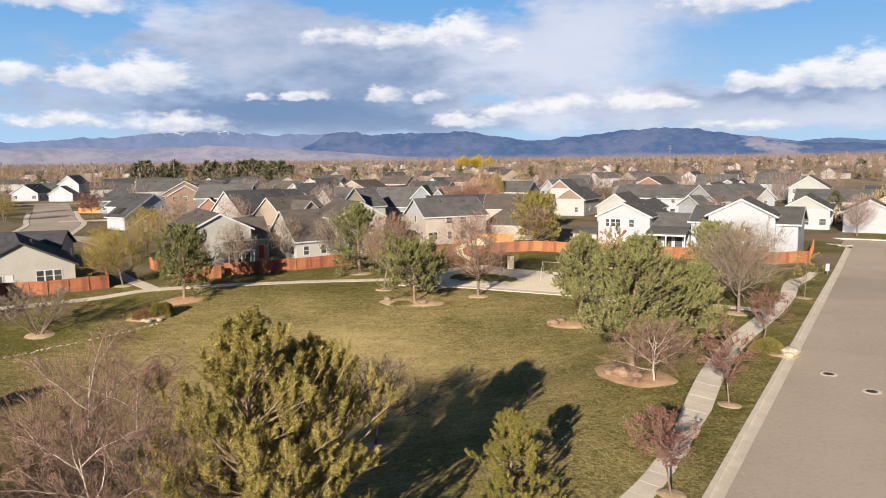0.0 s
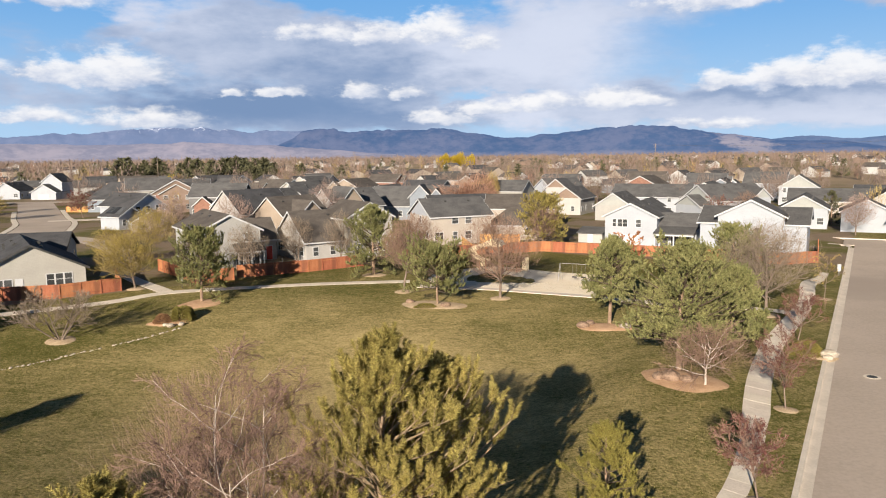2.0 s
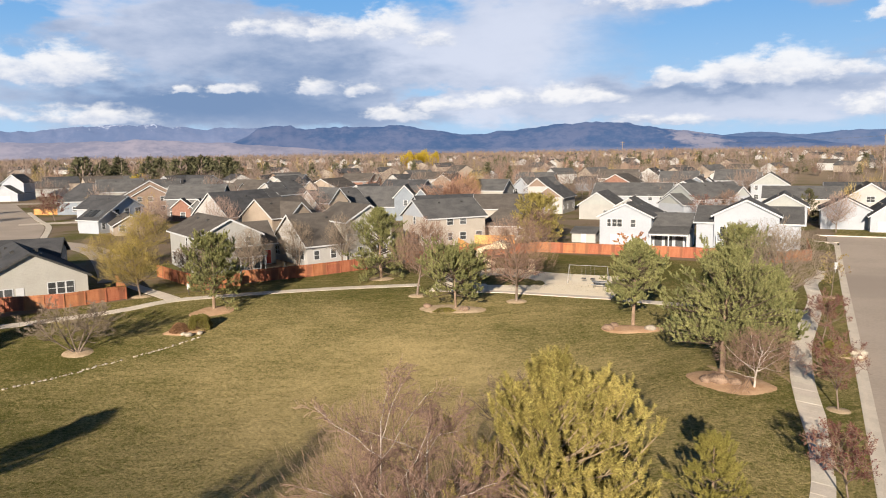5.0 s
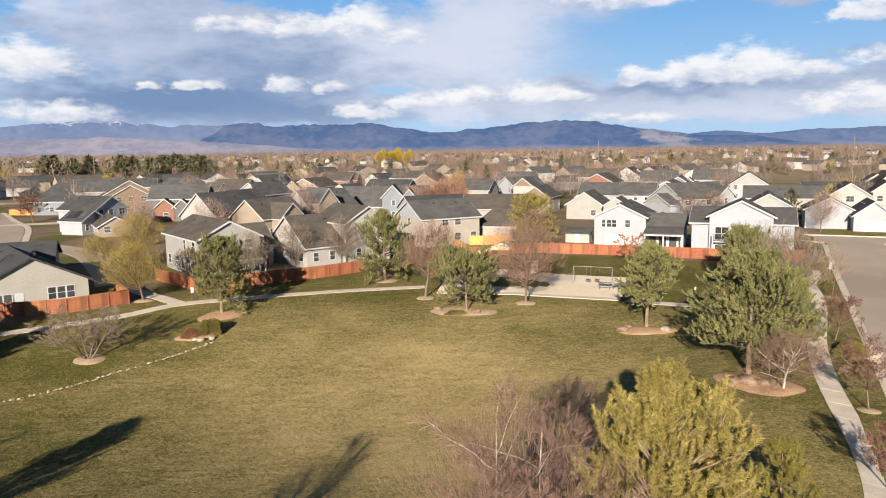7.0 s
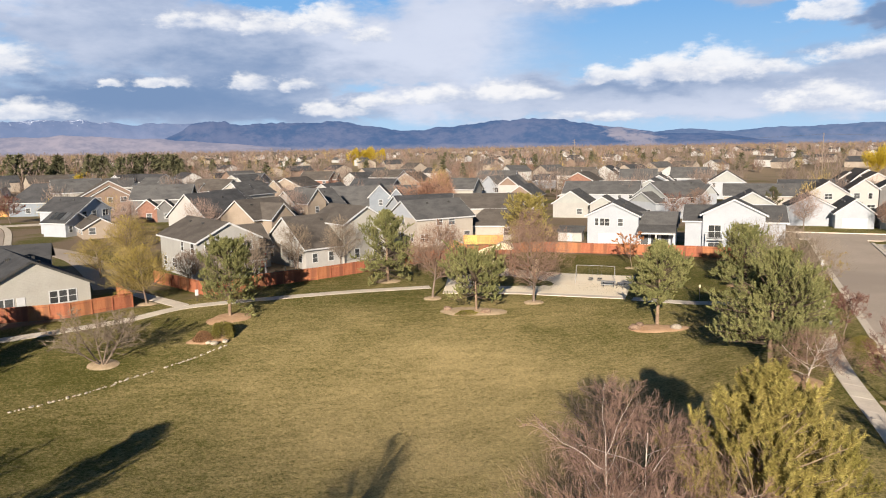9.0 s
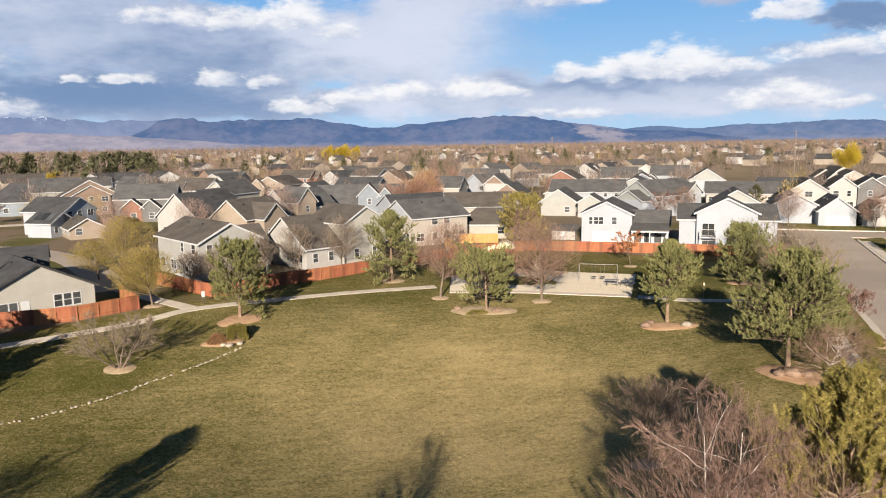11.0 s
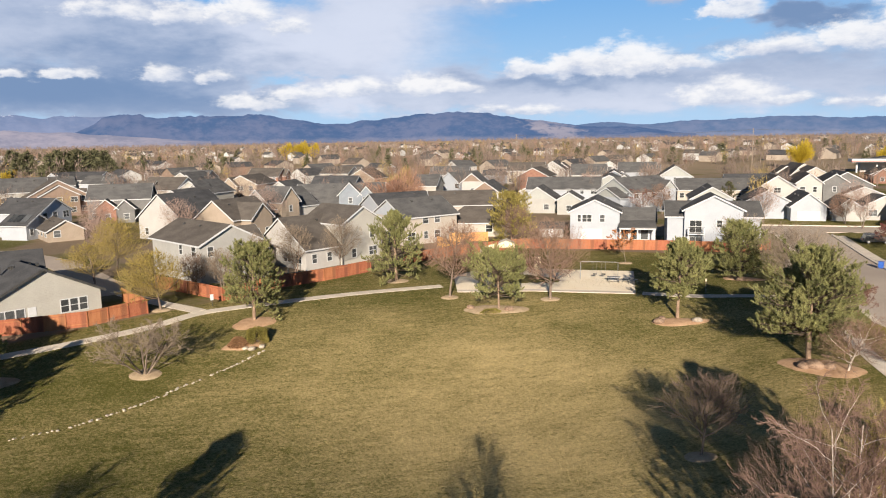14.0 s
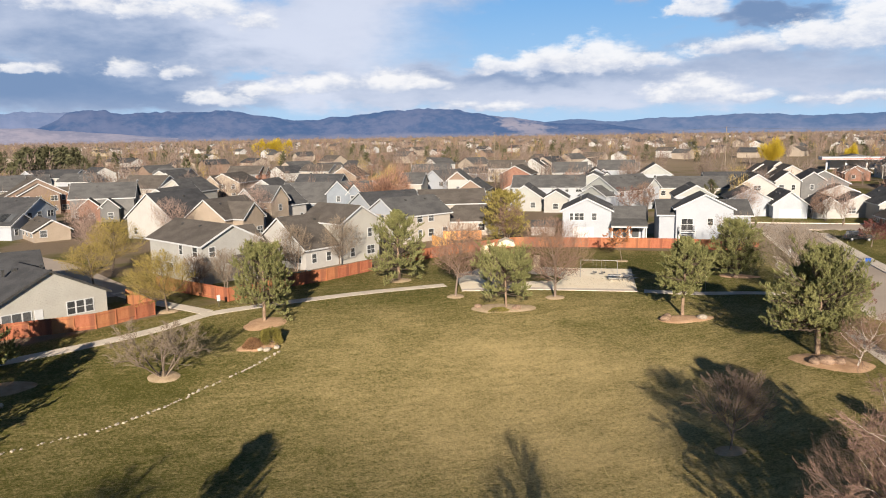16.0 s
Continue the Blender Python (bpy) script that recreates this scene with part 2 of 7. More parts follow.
M["trim"] = material("white_trim_paint", ((0.48, 0.50, 0.53), (0.54, 0.555, 0.585)), 0.8, 0.55)
M["white"] = siding("white_siding", (0.335, 0.365, 0.420), (0.38, 0.41, 0.465))
M["cream"] = siding("cream_siding", (0.365, 0.36, 0.358), (0.415, 0.407, 0.405))
M["beige"] = siding("beige_siding", (0.37, 0.338, 0.305), (0.42, 0.385, 0.35))
M["greige"] = siding("greige_siding", (0.36, 0.352, 0.33), (0.405, 0.398, 0.375))
M["sage"] = siding("sage_siding", (0.31, 0.325, 0.32), (0.355, 0.37, 0.365))
M["blue"] = siding("blue_grey_siding", (0.185, 0.215, 0.26), (0.225, 0.26, 0.31))
M["tan"] = siding("tan_siding", (0.29, 0.24, 0.195), (0.345, 0.29, 0.24))
M["brown"] = siding("brown_siding", (0.20, 0.145, 0.115), (0.25, 0.185, 0.15))
M["grey"] = siding("dark_grey_siding", (0.125, 0.125, 0.13), (0.165, 0.165, 0.17))
M["brick"] = material("red_brick", ((0.21, 0.105, 0.080), (0.29, 0.165, 0.125)), 2.0, 0.85, fine=9.0)
M["roof_dark"] = shingles("charcoal_shingles", (0.055, 0.057, 0.064), (0.088, 0.090, 0.098))
M["roof_grey"] = shingles("grey_shingles", (0.082, 0.083, 0.088), (0.128, 0.128, 0.132))
M["roof_brown"] = shingles("brown_shingles", (0.088, 0.079, 0.074), (0.132, 0.119, 0.110))
M["glass"] = material("window_glass", ((0.050, 0.055, 0.062), (0.090, 0.095, 0.10)), 0.7, 0.12, spec=0.6, thing=0.6)
M["door_red"] = material("red_door_paint", ((0.45, 0.05, 0.04), (0.52, 0.07, 0.05)), 1.0, 0.5)
M["steel"] = material("galvanised_steel", ((0.34, 0.34, 0.35), (0.44, 0.44, 0.45)), 2.0, 0.5, metal=0.7)
M["dark_metal"] = material("dark_metal", ((0.05, 0.05, 0.05), (0.09, 0.09, 0.09)), 2.0, 0.55, metal=0.3)
M["wood_pole"] = material("weathered_pole", ((0.20, 0.16, 0.13), (0.30, 0.25, 0.20)), 1.0, 0.9, stretch=(4, 4, 0.4))
M["play_cream"] = material("cream_plastic", ((0.70, 0.60, 0.42), (0.76, 0.66, 0.48)), 1.0, 0.4)
M["play_brown"] = material("brown_plastic", ((0.20, 0.09, 0.05), (0.28, 0.13, 0.08)), 1.0, 0.5)
M["bin_blue"] = material("blue_plastic", ((0.03, 0.10, 0.42), (0.05, 0.14, 0.50)), 2.0, 0.45)
M["teal"] = material("teal_plastic", ((0.03, 0.33, 0.32), (0.05, 0.42, 0.40)), 2.0, 0.5)
M["rock"] = material("basalt_rock", ((0.17, 0.115, 0.085), (0.33, 0.235, 0.175)), 1.6, 0.9, 0.05, 8.0)
M["pale_rock"] = material("river_stone", ((0.33, 0.29, 0.24), (0.50, 0.45, 0.38)), 2.2, 0.85, thing=0.25)
M["bark"] = material("grey_bark", ((0.13, 0.10, 0.085), (0.24, 0.19, 0.155)), 2.0, 0.95, stretch=(1, 1, 0.3))
M["pine_bark"] = material("pine_bark", ((0.19, 0.13, 0.095), (0.34, 0.25, 0.18)), 3.0, 0.95, 0.03, stretch=(1, 1, 0.4))
M["bough"] = material("dark_boughs", ((0.075, 0.055, 0.042), (0.13, 0.10, 0.078)), 3.0, 0.95)
M["birch_bark"] = material("birch_bark", ((0.44, 0.38, 0.34), (0.68, 0.62, 0.57)), 3.0, 0.8, stretch=(1, 1, 3))
M["twig_pink"] = material("pink_brown_twigs", ((0.235, 0.165, 0.140), (0.38, 0.28, 0.24)), 1.5, 0.9)
M["twig_red"] = material("reddish_twigs", ((0.185, 0.12, 0.092), (0.29, 0.195, 0.15)), 1.5, 0.9)
M["twig_grey"] = material("grey_brown_twigs", ((0.17, 0.135, 0.105), (0.28, 0.225, 0.175)), 1.5, 0.9)
M["needle"] = material("pine_needles", ((0.205, 0.175, 0.052), (0.405, 0.338, 0.115)), 0.9, 0.75, isle=0.32, thin=0.16, spec=0.2)
M["needle_far"] = material("blue_green_needles", ((0.140, 0.150, 0.060), (0.285, 0.278, 0.120)), 0.6, 0.8, isle=0.32, thin=0.10, spec=0.2)
M["needle_young"] = material("yellow_green_needles", ((0.175, 0.160, 0.042), (0.30, 0.26, 0.075)), 0.9, 0.75, isle=0.25, thin=0.15, spec=0.2)
M["needle_dark"] = material("dark_conifer_needles", ((0.070, 0.074, 0.042), (0.125, 0.120, 0.070)), 0.6, 0.85, isle=0.3, spec=0.1)
M["leaf_willow"] = material("spring_willow_leaves", ((0.30, 0.235, 0.060), (0.43, 0.34, 0.09)), 0.8, 0.7, isle=0.3, thin=0.3)
M["leaf_yellow"] = material("yellow_willow_leaves", ((0.42, 0.31, 0.030), (0.55, 0.42, 0.050)), 0.8, 0.7, isle=0.25, thin=0.3)
M["leaf_plum"] = material("purple_plum_buds", ((0.095, 0.030, 0.032), (0.18, 0.060, 0.055)), 0.8, 0.7, isle=0.35, thin=0.2)
M["leaf_rust"] = material("dry_rust_leaves", ((0.33, 0.13, 0.05), (0.45, 0.20, 0.085)), 0.8, 0.8, isle=0.3, thin=0.2)
M["leaf_shrub"] = material("evergreen_shrub_leaves", ((0.13, 0.12, 0.030), (0.24, 0.20, 0.055)), 0.8, 0.75, isle=0.3, thin=0.1)
M["leaf_brown"] = material("dry_brown_leaves", ((0.20, 0.11, 0.06), (0.30, 0.17, 0.09)), 0.8, 0.8, isle=0.3, thin=0.1)
M["far_white"] = material("far_pale_walls", ((0.41, 0.415, 0.42), (0.51, 0.515, 0.52)), 0.02, 0.8, fine=0.3)
M["far_tan"] = material("far_tan_walls", ((0.31, 0.265, 0.225), (0.39, 0.34, 0.29)), 0.02, 0.8, fine=0.3)
M["far_bare"] = material("far_bare_twigs", ((0.150, 0.114, 0.100), (0.245, 0.190, 0.165)), 0.02, 0.95, fine=0.3, isle=0.14)
M["far_red"] = material("far_reddish_twigs", ((0.21, 0.125, 0.100), (0.31, 0.20, 0.155)), 0.02, 0.95, fine=0.3, isle=0.25)
M["far_gold"] = material("far_budding_twigs", ((0.26, 0.19, 0.075), (0.38, 0.29, 0.12)), 0.02, 0.95, fine=0.3, isle=0.3)
M["straw"] = material("grass_blades", ((0.105, 0.115, 0.028), (0.36, 0.285, 0.125)), 0.16, 0.9, fine=2.5, place="World", isle=0.28, thin=0.2, spec=0.1)

M["car_paint"] = material("dark_grey_car_paint", ((0.030, 0.032, 0.036), (0.045, 0.047, 0.052)), 0.8, 0.28, spec=0.5)
# lighter copy of the boughs, with sunlight on the bark put into the colour
M["bough_pale"] = material("sunlit_boughs", ((0.20, 0.15, 0.10), (0.36, 0.28, 0.19)), 3.0, 0.95)
M["twig_gold"] = material("golden_twigs", ((0.22, 0.165, 0.055), (0.34, 0.265, 0.095)), 1.5, 0.9)
M["far_orange"] = material("orange_red_twigs", ((0.27, 0.145, 0.105), (0.38, 0.23, 0.165)), 0.3, 0.95, fine=1.2, isle=0.3)
M["stone"] = siding("stone_grey_siding", (0.315, 0.315, 0.310), (0.36, 0.36, 0.355))
M["twig_birch"] = material("reddish_birch_twigs", ((0.15, 0.095, 0.078), (0.28, 0.185, 0.15)), 1.5, 0.9)
M["twig_dark"] = material("dark_brown_twigs", ((0.11, 0.080, 0.065), (0.20, 0.145, 0.115)), 1.5, 0.9)

# ---- building helpers ----
def mesh_object(name, verts, faces, mat, parent=None, label="", smooth=False):
    """verts: n x 3; faces: m x 3 or m x 4 indices, or a list of such arrays."""
    me = bpy.data.meshes.new(name)
    verts = np.asarray(verts, dtype=np.float32)
    lots = faces if isinstance(faces, list) else [faces]
    lots = [np.asarray(f, dtype=np.int32) for f in lots if len(f)]
    me.vertices.add(len(verts))
    me.vertices.foreach_set("co", verts.ravel())
    loops = np.concatenate([f.ravel() for f in lots])
    sizes = np.concatenate([np.full(len(f), f.shape[1], dtype=np.int32) for f in lots])
    me.loops.add(len(loops))
    me.loops.foreach_set("vertex_index", loops)
    me.polygons.add(len(sizes))
    me.polygons.foreach_set("loop_start", np.concatenate(([0], np.cumsum(sizes)[:-1])).astype(np.int32))
    me.polygons.foreach_set("use_smooth", np.full(len(sizes), smooth, dtype=bool))
    me.update(calc_edges=True)
    me.materials.append(mat)
    ob = new(name, me)
    ob.parent = parent
    if label:
        ob["label"] = label
    return ob


def part(name, bm, mat, parent, label=""):
    me = bpy.data.meshes.new(name)
    bmesh.ops.recalc_face_normals(bm, faces=bm.faces)
    bm.to_mesh(me)
    bm.free()
    me.materials.append(mat)
    ob = new(name, me)
    ob.parent = parent
    if label:
        ob["label"] = label
    return ob


def thing(name, at, turn, label, category, group="", kind=""):
    ob = new(name)
    ob.empty_display_size = 0.3
    ob.matrix_world = pose(*at, 0, 0, turn)
    return tagged(ob, label, category, group, kind)


def box(bm, x0, x1, y0, y1, z0, z1, bevel=0.0):
    got = bmesh.ops.create_cube(bm, size=1.0, matrix=Matrix.LocRotScale(((x0 + x1) / 2, (y0 + y1) / 2, (z0 + z1) / 2), None, (x1 - x0, y1 - y0, z1 - z0)))
    if bevel:
        edges = list({e for v in got["verts"] for e in v.link_edges})
        bmesh.ops.bevel(bm, geom=edges, offset=bevel, segments=1, affect="EDGES")
    return bm


def rod(bm, a, b, r0, r1=None, sides=8):
    a, b = Vector(a), Vector(b)
    d = b - a
    m = Matrix.Translation((a + b) / 2) @ d.to_track_quat("Z", "Y").to_matrix().to_4x4()
    bmesh.ops.create_cone(bm, cap_ends=True, segments=sides, radius1=r0, radius2=r0 if r1 is None else r1, depth=d.length, matrix=m)
    return bm


def prism(bm, corners, vec):
    """A closed solid: the polygon of corners pushed along vec."""
    low = [bm.verts.new(c) for c in corners]
    top = [bm.verts.new(Vector(c) + Vector(vec)) for c in corners]
    n = len(low)
    bm.faces.new(low[::-1])
    bm.faces.new(top)
    for i in range(n):
        bm.faces.new((low[i], low[(i + 1) % n], top[(i + 1) % n], top[i]))
    return bm


# ---- lie of the land ----
U = np.array((0.5095, 0.8605))            # along the road, away
V = np.array((0.8605, -0.5095))           # across it, to the east side
KERB0 = np.array((6.8, 35.6))             # a point on the back of the kerb


def ease(v, lo, hi):
    t = np.clip((v - lo) / (hi - lo), 0.0, 1.0)
    return t * t * (3 - 2 * t)


def land(x, y):
    """Height of the lawn: the park lies in a shallow basin; a low bank carries the footpath above the street."""
    side, away = road_side(x, y), along(x, y)
    basin = 3.0 * np.exp(-((x + 35.0) / 45.0) ** 2 - ((y - 60.0) / 25.0) ** 2)
    return 1.25 - basin * (1 - ease(side, -19.5, -9.5)) - 0.42 * ease(side, -5.5, -1.0) * (1 - ease(away, 80.0, 112.0))


def road_side(x, y):
    """Metres to the road's side of the kerb's back."""
    return (x - KERB0[0]) * V[0] + (y - KERB0[1]) * V[1]


def along(x, y):
    return (x - KERB0[0]) * U[0] + (y - KERB0[1]) * U[1]


ROAD_W = 10.4
ROAD_END = 112.0                          # where the cross street begins


def ground_z(x, y):
    z = land(x, y)
    s, a = road_side(x, y), along(x, y)
    in_road = (s > -1.1) & (s < ROAD_W + 1.6) & (a < ROAD_END + 12)
    in_cross = (a > ROAD_END + 0.3) & (a < ROAD_END + 10.7) & (s > -2)
    return z - 0.45 * (in_road | in_cross)


def axis(lo, hi, step, far):
    near = np.arange(lo, hi + step, step)
    out = [step]
    while sum(out) < far:
        out.append(out[-1] * 1.2)
    out = np.cumsum(out)
    return np.concatenate((lo - out[::-1], near, hi + out))


def make_ground():
    xs, ys = axis(-80.0, 95.0, 1.4, 4700.0), axis(15.0, 155.0, 1.4, 4700.0)
    gx, gy = np.meshgrid(xs, ys)
    gz = ground_z(gx, gy)
    n, m = gx.shape
    idx = np.arange(n * m).reshape(n, m)
    faces = np.stack((idx[:-1, :-1], idx[:-1, 1:], idx[1:, 1:], idx[1:, :-1]), -1).reshape(-1, 4)
    mat = bpy.data.materials.new("lawn_and_soil")
    mat.use_nodes = True
    k = Net(mat.node_tree)
    pos = k.n("ShaderNodeNewGeometry").outputs["Position"]
    sp = k.n("ShaderNodeSeparateXYZ")
    k.put(sp.inputs[0], pos)
    # mown grass, half dormant: green blades, straw patches, streaks
    patch = k.noise(pos, 0.075, 5.0, 0.62)
    tuft = k.noise(pos, 1.5, 5.0, 0.7)
    blade = k.noise(pos, 4.6, 5.0, 0.85)
    mp = k.n("ShaderNodeMapping")
    k.put(mp.inputs[0], pos)
    mp.inputs["Rotation"].default_value = (0, 0, radians(20))
    mp.inputs["Scale"].default_value = (0.5, 1.6, 1.0)
    streak = k.noise(mp.outputs[0], 0.8, 4.0, 0.65)
    # the basin's middle has dried out more than its rim
    px, py = k.m("MULTIPLY_ADD", sp.outputs[0], 1 / 25.0, 18.0 / 25.0), k.m("MULTIPLY_ADD", sp.outputs[1], 1 / 29.0, -60.0 / 29.0)
    dry = k.m("EXPONENT", k.m("MULTIPLY", k.m("MULTIPLY_ADD", px, px, k.m("MULTIPLY", py, py)), -1.0))
    clump = k.noise(pos, 3.2, 3.0, 0.7)
    f = k.m("MULTIPLY_ADD", patch, 3.2, -2.25)
    f = k.m("MULTIPLY_ADD", dry, 1.55, f)
    f = k.m("MULTIPLY_ADD", k.m("SUBTRACT", streak, 0.5), 1.5, f)
    f = k.m("MULTIPLY_ADD", k.m("SUBTRACT", tuft, 0.5), 1.5, f)
    f = k.m("MULTIPLY_ADD", k.m("SUBTRACT", clump, 0.5), 2.6, f)
    f = k.m("MULTIPLY_ADD", k.m("SUBTRACT", blade, 0.5), 5.6, f)
    grass = k.mix(k.step(f, -1.35, 2.1), (0.092, 0.096, 0.021), (0.64, 0.495, 0.25))
    grass = k.mix(k.step(clump, 0.48, 0.75, 0.0, 0.16), grass, (0.15, 0.115, 0.040))
    # single bleached stalks in the sward
    grass = k.mix(k.step(k.noise(pos, 13.0, 2.0, 0.8), 0.60, 0.72, 0.0, 0.40), grass, (0.60, 0.48, 0.25))
    # yards, verges and fields beyond
    lot = k.n("ShaderNodeTexVoronoi")
    k.put(lot.inputs["Vector"], pos)
    lot.inputs["Scale"].default_value = 0.045
    yard = k.mix(k.step(k.noise(pos, 0.06, 4.0, 0.6), 0.45, 0.6), (0.24, 0.185, 0.135), (0.13, 0.125, 0.040))
    yard = k.mix(k.step(tuft, 0.5, 0.8), yard, (0.30, 0.235, 0.17))
    field = k.mix(k.step(k.noise(pos, 0.004, 4.0, 0.6), 0.42, 0.6), (0.34, 0.265, 0.185), (0.25, 0.205, 0.115))
    far = k.step(sp.outputs[1], 260.0, 420.0)
    rest = k.mix(far, yard, field)
    # the park ends at the back fences
    e1 = k.step(k.m("MULTIPLY_ADD", sp.outputs[0], 0.6, sp.outputs[1]), 131.0, 132.5)
    e2 = k.step(k.m("MULTIPLY_ADD", sp.outputs[0], -0.62, sp.outputs[1]), 127.5, 129.0)
    side_ = k.m("MULTIPLY_ADD", sp.outputs[0], 0.8605, k.m("MULTIPLY_ADD", sp.outputs[1], -0.5095, 12.29))
    away_ = k.m("MULTIPLY_ADD", sp.outputs[0], 0.5095, k.m("MULTIPLY_ADD", sp.outputs[1], 0.8605, -34.1))
    front = k.m("MULTIPLY", k.step(side_, 0.0, 1.0), k.step(away_, 150.0, 146.0))
    park = k.m("MULTIPLY", k.m("MAXIMUM", e1, e2), k.m("SUBTRACT", 1.0, front))
    b = k.n("ShaderNodeBsdfPrincipled")
    k.put(b.inputs["Base Color"], k.mix(park, grass, rest))
    b.inputs["Roughness"].default_value = 0.95
    b.inputs["Specular IOR Level"].default_value = 0.1
    bp = k.n("ShaderNodeBump")
    bp.inputs["Strength"].default_value, bp.inputs["Distance"].default_value = 1.0, 0.09
    k.put(bp.inputs["Height"], k.m("MULTIPLY_ADD", blade, 0.5, k.m("MULTIPLY_ADD", clump, 0.8, tuft)))
    k.put(b.inputs["Normal"], bp.outputs[0])
    k.put(k.n("ShaderNodeOutputMaterial").inputs[0], b.outputs[0])
    M["lawn"] = mat
    ob = mesh_object("ground", np.stack((gx, gy, gz), -1).reshape(-1, 3), faces, mat, smooth=True)
    tagged(ob, "mown park lawn, half green and half dry straw", "lawn", kind="structure")


make_ground()


def bezier(points, n=24):
    """A smooth line through points (Catmull-Rom)."""
    p = np.asarray(points, float)
    p = np.vstack((2 * p[0] - p[1], p, 2 * p[-1] - p[-2]))
    out = []
    for i in range(1, len(p) - 2):
        t = np.linspace(0, 1, n, endpoint=False)[:, None]
        a, b, c, d = p[i - 1], p[i], p[i + 1], p[i + 2]
        out.append(0.5 * (2 * b + (c - a) * t + (2 * a - 5 * b + 4 * c - d) * t ** 2 + (3 * b - a - 3 * c + d) * t ** 3))
    out.append(p[-2:-1])
    return np.vstack(out)


def respace(line, step):
    d = np.concatenate(([0], np.cumsum(np.linalg.norm(np.diff(line, axis=0), axis=1))))
    s = np.linspace(0, d[-1], max(2, int(round(d[-1] / step)) + 1))
    return np.stack([np.interp(s, d, line[:, i]) for i in range(line.shape[1])], -1)


def sides(line, half):
    t = unit(np.gradient(line, axis=0))
    nrm = np.stack((t[:, 1], -t[:, 0]), -1)
    return line - nrm * half, line + nrm * half


def strip(name, left, right, lift, thick, mat, label, category, smooth=False):
    """A paved band between two lines, with a real edge."""
    n = len(left)
    zl, zr = land(left[:, 0], left[:, 1]) + lift, land(right[:, 0], right[:, 1]) + lift
    top = np.concatenate((np.column_stack((left, zl)), np.column_stack((right, zr))))
    low = top - (0, 0, thick)
    v = np.concatenate((top, low))
    i = np.arange(n - 1)
    f = np.concatenate((np.stack((i, i + n, i + n + 1, i + 1), -1), np.stack((i + 2 * n, i, i + 1, i + 2 * n + 1), -1),
                        np.stack((i + n, i + 3 * n, i + 3 * n + 1, i + n + 1), -1)))
    return tagged(mesh_object(name, v, f, mat, smooth=smooth), label, category, kind="structure")


def offset_line(s, a0, a1, step=2.0):
    a = np.linspace(a0, a1, int((a1 - a0) / step) + 1)[:, None]
    return KERB0 + a * U + s * V


# grass verges butting against the kerbs
strip("verge", offset_line(-2.6, -160.0, ROAD_END - 3), offset_line(-0.004, -160.0, ROAD_END - 3), 0.010, 0.3, M["lawn"], "strip of half-dry grass behind the kerb", "grass verge")
strip("verge", offset_line(ROAD_W + 0.56, -160.0, ROAD_END - 3), offset_line(ROAD_W + 15.0, -160.0, ROAD_END - 3), 0.010, 0.3, M["lawn"], "strip of half-dry grass behind the kerb", "grass verge")
# the road: asphalt, concrete gutters, raised kerbs
A0 = -160.0
strip("road", offset_line(0.9, A0, ROAD_END + 2), offset_line(ROAD_W, A0, ROAD_END + 2), -0.13, 0.2, M["asphalt"], "wide worn tan-grey asphalt street", "road")
strip("gutter", offset_line(0.30, A0, ROAD_END - 4), offset_line(0.896, A0, ROAD_END - 4), -0.118, 0.2, M["concrete"], "pale concrete gutter along the street", "gutter")
strip("kerb", offset_line(0.0, A0, ROAD_END - 4), offset_line(0.296, A0, ROAD_END - 4), 0.025, 0.35, M["concrete"], "pale rolled concrete kerb", "kerb")
strip("kerb", offset_line(ROAD_W + 0.05, A0, ROAD_END - 4), offset_line(ROAD_W + 0.55, A0, ROAD_END - 4), 0.025, 0.35, M["concrete"], "pale rolled concrete kerb", "kerb")


def cross_line(a, s0, s1, step=4.0):
    s = np.linspace(s0, s1, int((s1 - s0) / step) + 1)[:, None]
    return KERB0 + a * U + s * V


strip("road", cross_line(ROAD_END + 10.5, -1, 90), cross_line(ROAD_END + 0.5, -1, 90), -0.126, 0.2, M["asphalt"], "side street of worn tan-grey asphalt", "road")
strip("kerb", cross_line(ROAD_END + 11.1, -3, 90), cross_line(ROAD_END + 10.55, -3, 90), 0.03, 0.35, M["concrete"], "pale concrete kerb of the side street", "kerb")
# the kerb turns the corner
corner = bezier([KERB0 + (ROAD_END - 4) * U + 0.15 * V, KERB0 + (ROAD_END - 1.2) * U - 0.5 * V, KERB0 + (ROAD_END + 0.2) * U - 3.2 * V], 8)
cl, cr = sides(corner, 0.4)
strip("kerb", cl, cr, 0.02, 0.3, M["concrete"], "pale concrete kerb turning the corner", "kerb")
# street and drives among the houses to the west
west = np.array([(-98.0, 160.0), (-111.0, 193.0), (-123.0, 214.0), (-140.0, 245.0), (-166.0, 292.0)])
wl, wr = sides(respace(bezier(west, 12), 6.0), 6.0)
strip("road", wl, wr, 0.03, 0.2, M["asphalt"], "residential street of worn grey asphalt", "road")
wl, wr = sides(respace(bezier([(-116.0, 204.0), (-106.0, 208.0), (-96.0, 209.0)], 12), 3.0), 2.6)
strip("road", wl, wr, 0.035, 0.2, M["concrete"], "pale concrete drive beside the street", "drive")
wl, wr = sides(respace(bezier([(-140.0, 296.0), (-168.0, 293.0), (-205.0, 286.0)], 12), 6.0), 5.0)
strip("road", wl, wr, 0.035, 0.2, M["asphalt"], "residential cross street of worn grey asphalt", "road")
